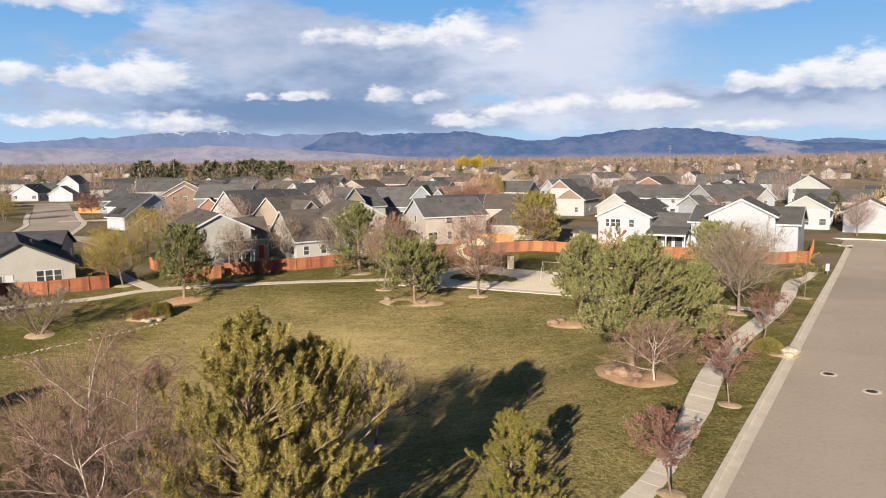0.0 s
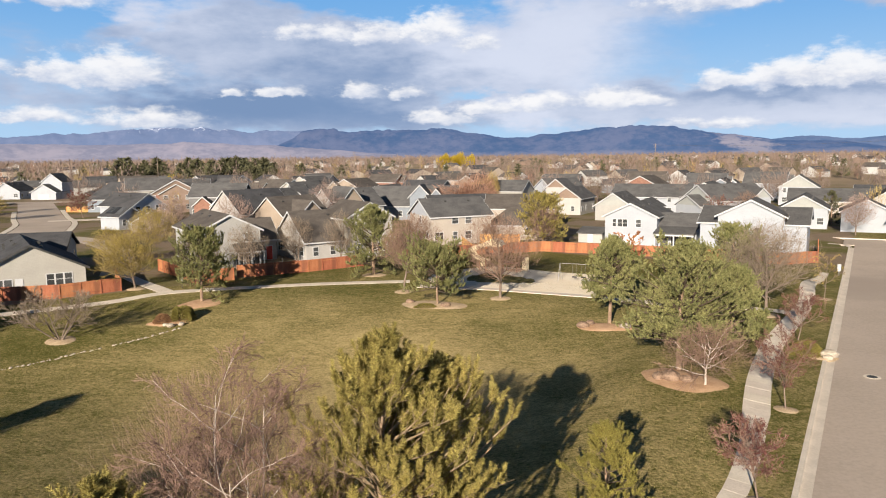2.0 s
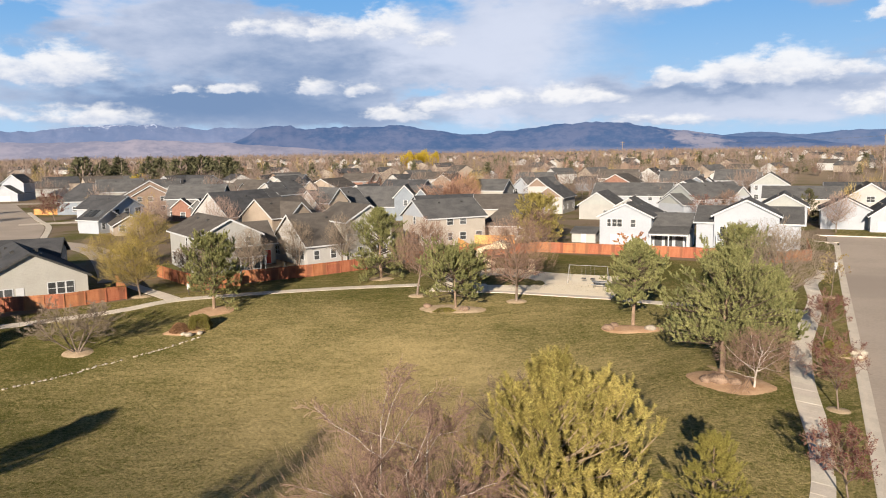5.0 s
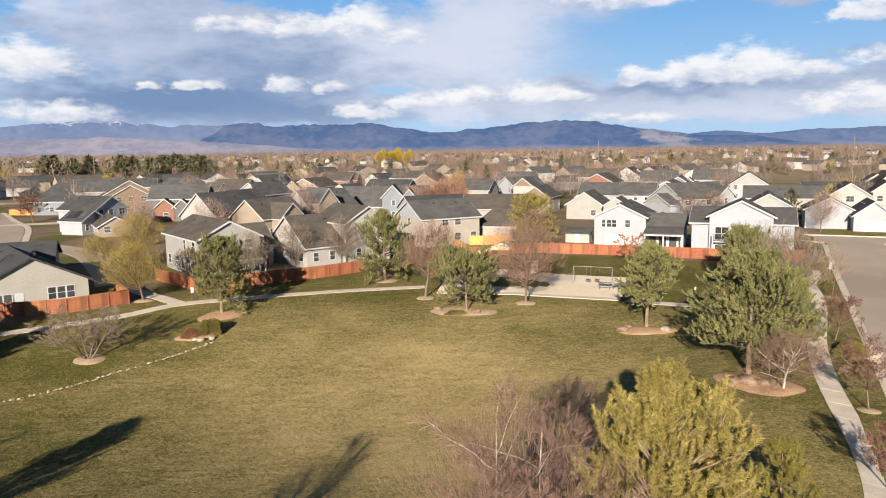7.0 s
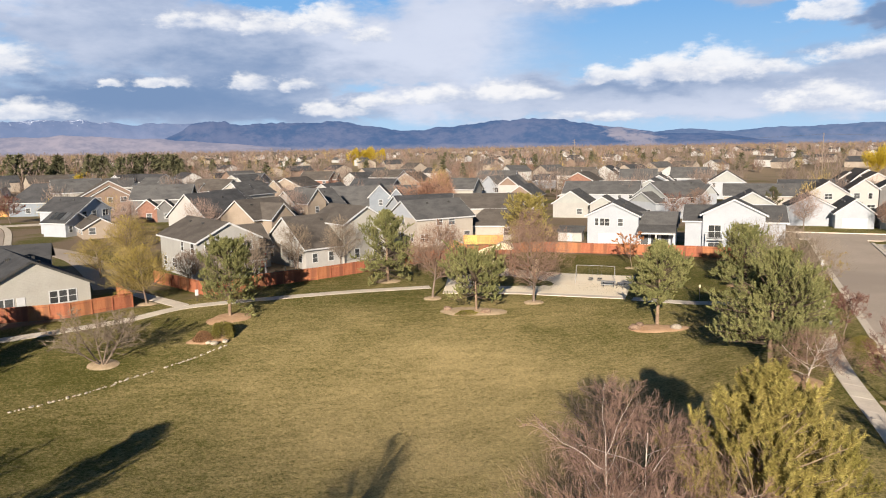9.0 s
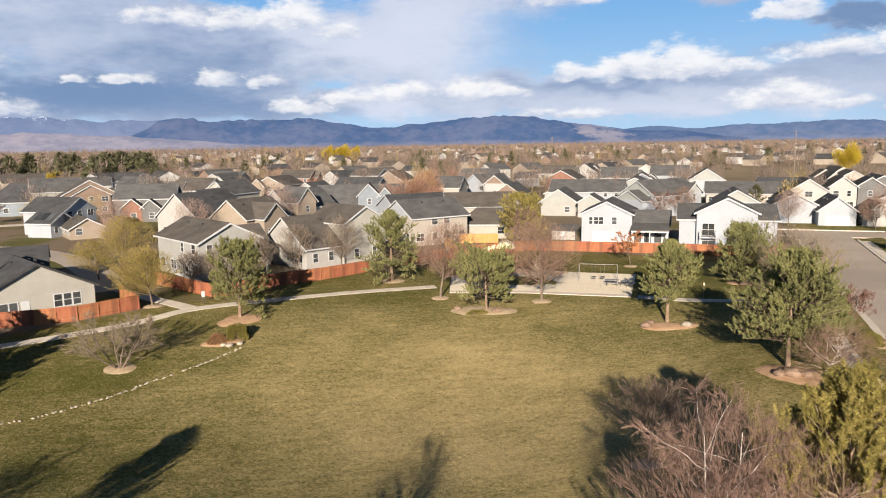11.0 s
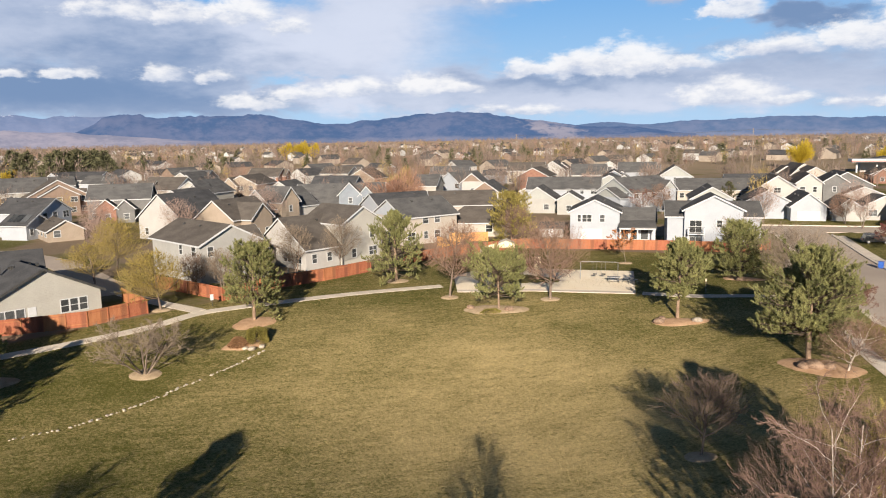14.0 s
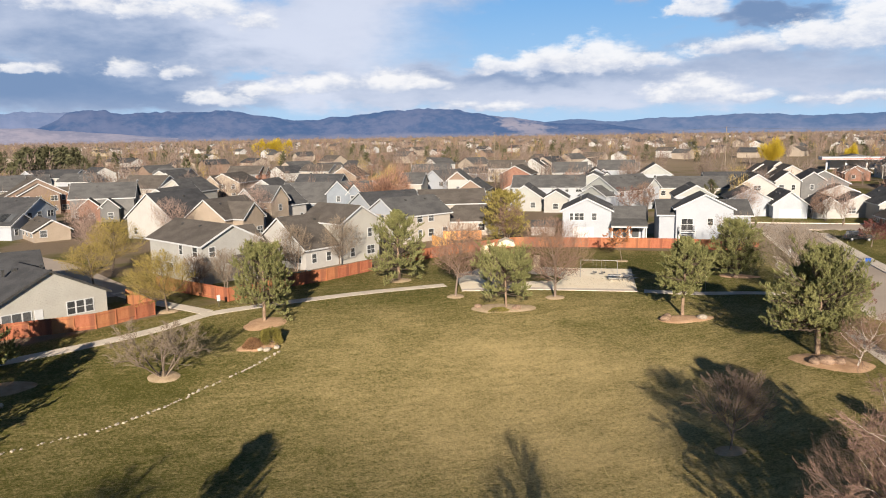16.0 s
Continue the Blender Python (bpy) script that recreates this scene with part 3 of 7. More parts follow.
for q in (-6.9, 6.9):
    kl, kr = sides(respace(bezier(west[:-1], 12), 6.0), 6.2 + 0.7)
    edge_ = kl if q < 0 else kr
    el2, er2 = sides(edge_, 0.7)
    strip("pavement", el2, er2, 0.07, 0.2, M["concrete"], "pale concrete pavement along the street", "pavement")
wl, wr = sides(respace(bezier([(-104.0, 168.0), (-86.0, 158.0), (-72.0, 142.0), (-60.5, 118.0), (-57.0, 109.0)], 12), 4.0), 2.6)
strip("road", wl, wr, 0.04, 0.2, M["asphalt"], "narrow lane of worn grey asphalt", "road")


# ---- slabs of the paths: each a piece of its own ----
def slab_path(label, points, width, step=1.5, name="pavement", gap=0.006):
    root = thing(name, (0, 0, 0), 0, label, "path", kind="structure")
    line = respace(bezier(points), step)
    l, r = sides(line, width / 2)
    for i in range(len(line) - 1):
        u0, u1 = gap / step, 1 - gap / step
        q = [l[i] + (l[i + 1] - l[i]) * u0, r[i] + (r[i + 1] - r[i]) * u0, r[i] + (r[i + 1] - r[i]) * u1, l[i] + (l[i + 1] - l[i]) * u1]
        z = [float(land(*p)) for p in q]
        mid = sum(q) / 4
        lift = 0.035 + 0.004 * math.sin(i * 2.7)
        top = [(*(p - mid), h + lift) for p, h in zip(q, z)]
        inn = [((p - mid)[0] * 0.992, (p - mid)[1] * 0.992, h + lift) for p, h in zip(q, z)]
        rim = [(x, y, h - 0.006) for x, y, h in top]
        low = [(x, y, h - 0.12) for x, y, h in top]
        v = inn + rim + low
        f = [(0, 1, 2, 3)] + [(4 + j, 4 + (j + 1) % 4, (j + 1) % 4, j) for j in range(4)] + [(8 + j, 8 + (j + 1) % 4, 4 + (j + 1) % 4, 4 + j) for j in range(4)]
        ob = mesh_object("slab", np.array(v), np.array(f), M["concrete"], root)
        ob.location = (*mid, 0)
    return root


EAST_PATH = [(-1.9, 28.3), (3.8, 35.2), (7.8, 42.0), (11.5, 50.1), (14.7, 56.6), (19.7, 65.3), (27.5, 76.9), (32.2, 84.2), (37.4, 94.2), (41.5, 98.6), (44.8, 103.5)]
WEST_PATH = [(-76.0, 79.0), (-66.0, 83.0), (-57.6, 87.0), (-50.6, 91.0), (-46.0, 95.2), (-41.0, 97.0), (-34.0, 98.5), (-24.6, 100.0), (-14.0, 100.6)]
slab_path("winding pale concrete footpath beside the street", EAST_PATH, 1.75)
slab_path("curving pale concrete footpath along the fences", WEST_PATH, 1.7)
slab_path("short concrete footpath to the lane", [(-45.6, 96.4), (-47.6, 98.6), (-52.0, 103.5), (-56.0, 109.0), (-58.5, 114.0)], 1.9)
walk_pts = offset_line(ROAD_W + 1.32, 20.0, ROAD_END - 6.0, 12.0)
slab_path("pale concrete pavement behind the far kerb", walk_pts, 1.45, 2.4)
slab_path("straight concrete footpath from the playground to the street", [(9.6, 87.9), (16.5, 83.3), (23.0, 79.6), (27.2, 77.0)], 1.6)


def blob(name, cx, cy, rx, ry, turn, lift, mat, label, category, seed, wob=0.16, kind="structure", n=40, dome=0.12):
    """A bed of loose cover with an uneven outline, slightly heaped."""
    rng = np.random.default_rng(seed)
    a = np.linspace(0, 2 * np.pi, n, endpoint=False)
    ph = rng.uniform(0, 6.28, 4)
    r = 1 + wob * (np.sin(2 * a + ph[0]) + 0.6 * np.sin(3 * a + ph[1]) + 0.35 * np.sin(5 * a + ph[2])) / 1.6
    c, s = math.cos(radians(turn)), math.sin(radians(turn))
    v, rings = [], (1.0, 0.82, 0.55, 0.25)
    for q in rings:
        x, y = rx * r * np.cos(a) * q, ry * r * np.sin(a) * q
        X, Y = cx + c * x - s * y, cy + s * x + c * y
        Z = land(X, Y) + lift + dome * (1 - q * q) - (0.10 if q == 1.0 else 0) + rng.uniform(-0.012, 0.012, n)
        v.append(np.column_stack((X, Y, Z)))
    v = np.vstack(v + [[[cx, cy, float(land(cx, cy)) + lift + dome]]])
    i, j = np.arange(n), (np.arange(n) + 1) % n
    f4 = np.vstack([np.stack((k * n + i, k * n + j, (k + 1) * n + j, (k + 1) * n + i), -1) for k in range(3)])
    f3 = np.stack((3 * n + i, 3 * n + j, np.full(n, 4 * n)), -1)
    return tagged(mesh_object(name, v, [f4, f3], mat, smooth=True), label, category, kind=kind)


# the sanded playground
sand = np.array([(-12.8, 96.9), (-3.3, 94.3), (8.9, 88.4), (15.6, 101.0), (6.0, 106.0), (-1.5, 112.4), (-10.5, 106.8)])
sl = respace(np.vstack((sand[[0, 1, 2]],)), 1.5)
sr = respace(np.vstack((sand[[6, 5, 4, 3]],)), 1.5)
k_ = min(len(sl), len(sr))
sl, sr = respace(sl, np.linalg.norm(np.diff(sl, axis=0), axis=1).sum() / (k_ - 1)), respace(sr, np.linalg.norm(np.diff(sr, axis=0), axis=1).sum() / (k_ - 1))
k_ = min(len(sl), len(sr))
strip("playground_sand", sr[:k_], sl[:k_], 0.05, 0.3, M["sand"], "pale raked sand of the playground", "sand")
edge = respace(sand[[0, 1, 2]], 1.0)
el_, er_ = sides(edge, 0.55)
strip("pavement", el_, er_, 0.075, 0.2, M["concrete"], "pale concrete edging of the playground", "edging")

BEDS = [(7.9, 54.7, 3.7, 2.7, -42, "mulch", 1), (-10.8, 87.0, 4.0, 2.2, -15, "dry_mulch", 2), (7.0, 75.2, 3.3, 1.7, -22, "mulch", 3),
        (-39.2, 89.8, 3.0, 2.2, 20, "mulch", 4), (21.6, 61.9, 2.0, 1.2, -50, "dry_mulch", 5), (26.5, 90.5, 3.0, 1.6, -30, "mulch", 6), (-40.4, 82.6, 2.6, 1.4, 25, "mulch", 7),
        (-63.5, 76.5, 3.2, 2.0, 10, "mulch", 8)]
for cx, cy, rx, ry, turn, kind_, seed in BEDS:
    blob("mulch_bed", cx, cy, rx, ry, turn, 0.03, M[kind_], "planting bed of tan bark mulch in the lawn", "mulch bed", seed)
RINGS = [(-2.7, 89.2, 1.35), (-14.6, 94.1, 1.3), (-19.3, 105.8, 1.9), (-49.5, 76.6, 1.7), (-10.5, 45.0, 1.2), (17.9, 107.6, 1.2), (23.7, 75.8, 1.5),
         (12.9, 48.8, 0.95), (5.3, 35.7, 0.9), (34.8, 85.5, 1.1), (-50.2, 98.2, 1.3)]
for i, (cx, cy, r) in enumerate(RINGS):
    blob("mulch_ring", cx, cy, r, r * 0.92, 0, 0.02, M["dry_mulch"], "ring of pale bark mulch round a trunk", "mulch ring", 20 + i, 0.05)

# far hills: one sheet each, a few kilometres off
def hills(name, label, mat, radius, depth, a0, a1, peaks, seed, rough=1.0):
    n, m = int((a1 - a0) * 7), 26
    a = np.linspace(a0, a1, n)
    hx, hy = np.array([p[0] for p in peaks], float), np.array([p[1] for p in peaks], float)
    crest = np.interp(a, hx, hy)
    soft = np.exp(-np.linspace(-2, 2, 11) ** 2)
    crest = np.convolve(np.pad(crest, 5, mode="edge"), soft / soft.sum(), "valid")
    top = np.array([noise.fractal(Vector((x * 0.55, seed, 0)), 0.7, 2.1, 7) for x in a])
    crest = crest * (1 + 0.07 * rough * top) + 0.03 * rough * top
    fade = np.clip(np.minimum(a - a0, a1 - a) / 4.0, 0, 1)
    v = []
    for j in range(m):
        q = j / (m - 1)
        r = radius + depth * q
        rise = math.sin(min(q * 1.25, 1.0) * math.pi / 2) ** 1.4 if q < 0.8 else 1 - (q - 0.8) * 1.5
        gul = np.array([noise.ridged_multi_fractal(Vector((x * 0.5, q * 3.0, seed)), 0.9, 2.0, 5, 1.0, 2.0) for x in a]) - 1.0
        el_deg = crest * fade * rise * (1 + 0.11 * rough * gul * (1 - q * 0.6))
        v.append(np.column_stack((r * np.sin(np.radians(a)), r * np.cos(np.radians(a)), 1.0 + r * np.tan(np.radians(el_deg)) + 18.0 * rise - 4.0 * (j == 0))))
    idx = np.arange(n * m).reshape(m, n)
    f = np.stack((idx[:-1, :-1], idx[:-1, 1:], idx[1:, 1:], idx[1:, :-1]), -1).reshape(-1, 4)
    return tagged(mesh_object(name, np.vstack(v), f, mat, smooth=True), label, "mountain", kind="structure")


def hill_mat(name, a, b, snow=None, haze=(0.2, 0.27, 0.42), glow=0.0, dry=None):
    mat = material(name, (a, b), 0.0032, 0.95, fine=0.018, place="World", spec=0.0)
    k = mat.node_tree
    bs = [n for n in k.nodes if n.type == "BSDF_PRINCIPLED"][0]
    if dry:
        # dry: tan painted for haze on the lower slopes and sunlight on one slope
        g = Net(k, False)
        pos = g.n("ShaderNodeNewGeometry").outputs["Position"]
        sp = g.n("ShaderNodeSeparateXYZ")
        g.put(sp.inputs[0], pos)
        old = bs.inputs["Base Color"].links[0].from_socket
        low_ = g.step(g.m("MULTIPLY_ADD", g.noise(pos, 0.006, 5.0, 0.7), 70.0, sp.outputs[2]), 66.0, 44.0, 0.0, 0.30)
        px = g.m("MULTIPLY_ADD", sp.outputs[0], 1 / 240.0, -1530.0 / 240.0)
        spot = g.m("EXPONENT", g.m("MULTIPLY", g.m("MULTIPLY", px, px), -1.0))
        spot = g.step(g.m("MULTIPLY", spot, g.noise(pos, 0.009, 5.0, 0.7)), 0.34, 0.52, 0.0, 0.75)
        g.put(bs.inputs["Base Color"], g.mix(g.m("MAXIMUM", low_, spot), old, dry))
    if snow:
        g = Net(k, False)
        pos = g.n("ShaderNodeNewGeometry").outputs["Position"]
        sp = g.n("ShaderNodeSeparateXYZ")
        g.put(sp.inputs[0], pos)
        f = g.m("MULTIPLY_ADD", g.noise(pos, 0.030, 6.0, 0.8), 190.0, sp.outputs[2])
        old = bs.inputs["Base Color"].links[0].from_socket
        g.put(bs.inputs["Base Color"], g.mix(g.step(f, snow + 52.0, snow + 78.0), old, (0.62, 0.66, 0.74)))
    # distance haze painted on as a steady blue emission over the whole range
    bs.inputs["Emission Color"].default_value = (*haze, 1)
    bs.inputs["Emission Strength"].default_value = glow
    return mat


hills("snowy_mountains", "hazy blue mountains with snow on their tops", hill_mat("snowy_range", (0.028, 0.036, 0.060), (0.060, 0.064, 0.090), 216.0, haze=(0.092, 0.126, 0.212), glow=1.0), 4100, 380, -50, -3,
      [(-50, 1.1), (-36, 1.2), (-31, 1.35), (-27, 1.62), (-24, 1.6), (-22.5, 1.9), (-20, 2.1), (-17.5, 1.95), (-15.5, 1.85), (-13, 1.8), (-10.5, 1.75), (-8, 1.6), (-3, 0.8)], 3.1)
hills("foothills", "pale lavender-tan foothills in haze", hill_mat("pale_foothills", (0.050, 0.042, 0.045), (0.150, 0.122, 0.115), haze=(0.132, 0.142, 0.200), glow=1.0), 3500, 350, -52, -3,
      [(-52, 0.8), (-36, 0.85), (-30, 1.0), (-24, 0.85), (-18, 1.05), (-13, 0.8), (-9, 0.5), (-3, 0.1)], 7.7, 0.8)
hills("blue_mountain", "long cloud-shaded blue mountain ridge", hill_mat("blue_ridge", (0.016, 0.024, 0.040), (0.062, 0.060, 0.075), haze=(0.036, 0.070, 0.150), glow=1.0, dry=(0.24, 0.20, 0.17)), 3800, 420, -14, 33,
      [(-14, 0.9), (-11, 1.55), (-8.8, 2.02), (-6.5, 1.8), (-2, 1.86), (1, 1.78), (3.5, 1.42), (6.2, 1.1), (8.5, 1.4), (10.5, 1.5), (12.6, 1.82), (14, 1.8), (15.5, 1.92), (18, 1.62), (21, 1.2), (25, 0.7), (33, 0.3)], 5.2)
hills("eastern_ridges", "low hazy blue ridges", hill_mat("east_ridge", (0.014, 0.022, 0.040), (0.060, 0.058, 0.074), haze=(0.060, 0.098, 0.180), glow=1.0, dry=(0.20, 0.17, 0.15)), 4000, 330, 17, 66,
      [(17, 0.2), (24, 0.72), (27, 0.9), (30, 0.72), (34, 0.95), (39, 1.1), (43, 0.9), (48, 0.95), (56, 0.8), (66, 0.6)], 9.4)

# ---- houses ----
WINDOWS = {}


def lattice(bm, xs, zs, y0, y1):
    """One solid frame: bars where every other gap of the grid is left open."""
    vs = {}
    for i, x in enumerate(xs):
        for j, z in enumerate(zs):
            vs[i, j] = bm.verts.new((x, y0, z))
    for i in range(len(xs) - 1):
        for j in range(len(zs) - 1):
            if i % 2 == 0 or j % 2 == 0:
                bm.faces.new((vs[i, j], vs[i + 1, j], vs[i + 1, j + 1], vs[i, j + 1]))
    got = bmesh.ops.extrude_face_region(bm, geom=list(bm.faces))
    bmesh.ops.translate(bm, vec=(0, y1 - y0, 0), verts=[g for g in got["geom"] if isinstance(g, bmesh.types.BMVert)])


def window(parent, x, y, z, face, wd, ht, mullion=True):
    """White-framed window set in a wall; face: degrees by which its outside is turned from -y."""
    key = (round(wd, 2), round(ht, 2), mullion)
    if key not in WINDOWS:
        bm, f = bmesh.new(), 0.10
        xs = [-wd / 2 - f, -wd / 2, -0.03, 0.03, wd / 2, wd / 2 + f] if mullion is True else [-wd / 2 - f, -wd / 2, wd / 2, wd / 2 + f]
        zs = [-f, 0, ht / 2 - 0.03, ht / 2 + 0.03, ht, ht + f] if mullion else [-f, 0, ht, ht + f]
        lattice(bm, xs, zs, -0.06, 0.05)
        frame_ob = part("window", bm, M["trim"], parent)
        bm = box(bmesh.new(), -wd / 2, wd / 2, -0.02, 0.02, 0, ht)
        pane = part("pane", bm, M["glass"], frame_ob)
        WINDOWS[key] = (frame_ob.data, pane.data)
    else:
        frame_ob = new("window", WINDOWS[key][0])
        frame_ob.parent = parent
        pane = new("pane", WINDOWS[key][1])
        pane.parent = frame_ob
    frame_ob.matrix_local = pose(x, y, z, 0, 0, face)
    return frame_ob


def roof_mesh(bm, x0, x1, y0, y1, ze, zr, over, hip, thick=0.2):
    """Two (or four) slopes over a block whose ridge runs along y."""
    xm, slope = (x0 + x1) / 2, (zr - ze) / ((x1 - x0) / 2)
    zo = ze - slope * over
    ys0, ys1 = (y0 + hip - over * (hip > 0), y1 - hip + over * (hip > 0)) if hip else (y0 - over, y1 + over)
    a0, a1, b0, b1 = (x0 - over, y0 - over), (x0 - over, y1 + over), (x1 + over, y0 - over), (x1 + over, y1 + over)
    up = (0, 0, thick)
    for c in ([(*a0, zo), (xm, ys0, zr), (xm, ys1, zr), (*a1, zo)], [(*b0, zo), (*b1, zo), (xm, ys1, zr), (xm, ys0, zr)]):
        prism(bm, c, up)
    if hip:
        prism(bm, [(*a0, zo), (*b0, zo), (xm, ys0, zr)], up)
        prism(bm, [(*a1, zo), (xm, ys1, zr), (*b1, zo)], up)


def block(root, x0, x1, y0, y1, z0, ze, zr, wall, roof, hip=0.0, over=0.45, turn=0, shift=(0, 0), trim=True, gable=None, edge="trim"):
    """A walled block with its roof, its ridge along its own y axis; turn and shift place it within the house."""
    m = pose(shift[0], shift[1], 0, 0, 0, turn)
    xm = (x0 + x1) / 2
    bm = bmesh.new()
    if hip:
        prism(bm, [(x0, y0, z0), (x1, y0, z0), (x1, y0, ze), (x0, y0, ze)], (0, y1 - y0, 0))
    else:
        prism(bm, [(x0, y0, z0), (x1, y0, z0), (x1, y0, ze), (xm, y0, zr), (x0, y0, ze)], (0, y1 - y0, 0))
    part("wall", bm, wall, root).matrix_local = m
    bm = bmesh.new()
    roof_mesh(bm, x0, x1, y0, y1, ze, zr, over, hip)
    rf = part("roof", bm, roof, root)
    rf.matrix_local = m
    if trim:
        slope = (zr - ze) / ((x1 - x0) / 2)
        zo = ze - slope * over
        if not hip:
            for yy, out in ((y0 - over, -0.06), (y1 + over, 0.06)):
                for xa in (x0 - over, x1 + over):
                    bm = bmesh.new()
                    prism(bm, [(xa, yy, zo - 0.10), (xm, yy, zr - 0.10), (xm, yy, zr + 0.17), (xa, yy, zo + 0.17)], (0, out, 0))
                    part("rake_board", bm, M[edge], rf)
        for xa, out in ((x0 - over, -0.06), (x1 + over, 0.06)):
            bm = bmesh.new()
            prism(bm, [(xa, y0 - over, zo - 0.06), (xa, y1 + over, zo - 0.06), (xa, y1 + over, zo + 0.16), (xa, y0 - over, zo + 0.16)], (out, 0, 0))
            part("gutter_board", bm, M[edge], rf)
        if gable and not hip:
            h = (zr - ze) * 0.8
            for yy, out in ((y0, -0.03),):
                bm = bmesh.new()
                prism(bm, [(x0 + 0.3, yy, ze + 0.05), (x1 - 0.3, yy, ze + 0.05), (xm, yy, zr - 0.15)], (0, out, 0))
                part("gable_face", bm, gable, root, "gable clad in darker shingle siding").matrix_local = m
    return m


def windows_on(root, m, x0, x1, y0, y1, rows, rng, faces="FLRB", drop=0.25, wide=1.25, tall=1.35):
    """Rows of windows at the heights given, on the faces named."""
    for face in faces:
        length = (x1 - x0) if face in "FB" else (y1 - y0)
        n = max(1, int(length / 3.1))
        for z in rows:
            for i in range(n):
                if rng.random() < drop:
                    continue
                u = -length / 2 + length * (i + 0.5) / n + rng.uniform(-0.3, 0.3)
                wd = wide * rng.choice((0.7, 1.0, 1.0, 1.35))
                xm, ym = (x0 + x1) / 2, (y0 + y1) / 2
                spot = {"F": (xm + u, y0, 0), "B": (xm - u, y1, 180), "L": (x0, ym - u, -90), "R": (x1, ym + u, 90)}[face]
                ob = window(root, 0, 0, 0, 0, wd, tall, "sash" if wd < 1.5 else True)
                ob.matrix_local = m @ pose(spot[0], spot[1], z, 0, 0, spot[2])


def house(label, apex, heading, w_, d_, eave, ridge, wall, roof, seed, hip=0.0, extra=(), rows=(1.0, 3.9), faces="FLRB", gable=None, drop=0.3, z0=None, name="house", detail=True, edge="trim"):
    """apex: the foot below the near end of the ridge; heading: where the ridge runs, in degrees from +y towards +x.
    extra: further blocks (turn, x shift, y shift, half width, y0, y1, eave, ridge, wall)."""
    z = float(land(*apex)) if z0 is None else z0
    root = thing(name, (apex[0], apex[1], z), -heading, label, "house", "houses of the neighbourhood")
    rng = np.random.default_rng(seed)
    e, r = eave - z, ridge - z
    m = block(root, -w_ / 2, w_ / 2, 0, d_, -0.3, e, r, M[wall], M[roof], hip, gable=M[gable] if gable else None, edge=edge)
    if detail:
        windows_on(root, m, -w_ / 2, w_ / 2, 0, d_, [q for q in rows if q < e - 1.2], rng, faces, drop)
    if detail and seed < 100 and not hip:
        for i in range(4):
            x = (1.3 if heading > 45 else -1.3) if i % 2 else (-1.6 if heading > 45 else 1.6)
            y = d_ * (0.22 + 0.18 * i) + rng.uniform(-0.4, 0.4)
            z1 = r - abs(x) * (r - e) / (w_ / 2)
            part("roof_vent", box(bmesh.new(), x - 0.17, x + 0.17, y - 0.17, y + 0.17, z1 - 0.05, z1 + 0.42), M["dark_metal"], root)
    for turn, sx, sy, hw, y0, y1, e2, r2, wl in extra:
        m2 = block(root, -hw, hw, y0, y1, -0.3, e2, r2, M[wl], M[roof], 0, turn=turn, shift=(sx, sy), gable=M[gable] if gable else None, edge=edge)
        if detail and faces:
            windows_on(root, m2, -hw, hw, y0, y1, [q for q in rows if q < e2 - 1.0], rng, "F", 0.1)
    return root


def garage_door(root, x, y, wd=4.8, ht=2.2):
    bm = bmesh.new()
    for i in range(4):
        box(bm, x - wd / 2, x + wd / 2, y - 0.06, y + 0.04, i * ht / 4 + 0.02, (i + 1) * ht / 4 - 0.02, 0.012)
    part("garage_door", bm, M["trim"], root, "white panelled garage door")


def posts_porch(root, x0, x1, y0, y1, z, roof, n=3, post="trim"):
    """A roofed porch on posts."""
    bm = bmesh.new()
    prism(bm, [(x0 - 0.3, y0 - 0.3, z), (x1 + 0.3, y0 - 0.3, z), (x1 + 0.3, y1, z + 0.9), (x0 - 0.3, y1, z + 0.9)], (0, 0, 0.18))
    part("porch_roof", bm, roof, root)
    bm = box(bmesh.new(), x0 - 0.2, x1 + 0.2, y0 - 0.2, y0 + 0.05, z - 0.28, z)
    part("porch_beam", bm, M["trim"], root)
    for i in range(n):
        x = x0 + (x1 - x0) * i / (n - 1)
        part("porch_post", box(bmesh.new(), x - 0.1, x + 0.1, y0 - 0.1, y0 + 0.1, -0.1, z - 0.28), M[post], root)
    part("porch_floor", box(bmesh.new(), x0 - 0.2, x1 + 0.2, y0 - 0.3, y1, -0.25, 0.12), M["concrete"], root)

# ---- trees ----
def basis(d):
    ref = np.where(np.abs(d[:, 2:3]) > 0.9, np.array([[1.0, 0, 0]]), np.array([[0, 0, 1.0]]))
    a = unit(np.cross(d, ref))
    return a, np.cross(d, a)


def tubes(p0, p1, r0, r1, k):
    """Tapered open tubes with k sides."""
    d = unit(p1 - p0)
    a, b = basis(d)
    ang = np.arange(k) * 2 * np.pi / k
    c, s = np.cos(ang)[None, :, None], np.sin(ang)[None, :, None]
    ring = a[:, None] * c + b[:, None] * s
    lo, hi = p0[:, None] + ring * r0[:, None, None], p1[:, None] + ring * r1[:, None, None]
    v = np.concatenate((lo, hi), 1).reshape(-1, 3)
    base = (np.arange(len(p0)) * 2 * k)[:, None]
    i, j = np.arange(k)[None], ((np.arange(k) + 1) % k)[None]
    f = np.stack((base + i, base + j, base + j + k, base + i + k), -1).reshape(-1, 4)
    return v, f


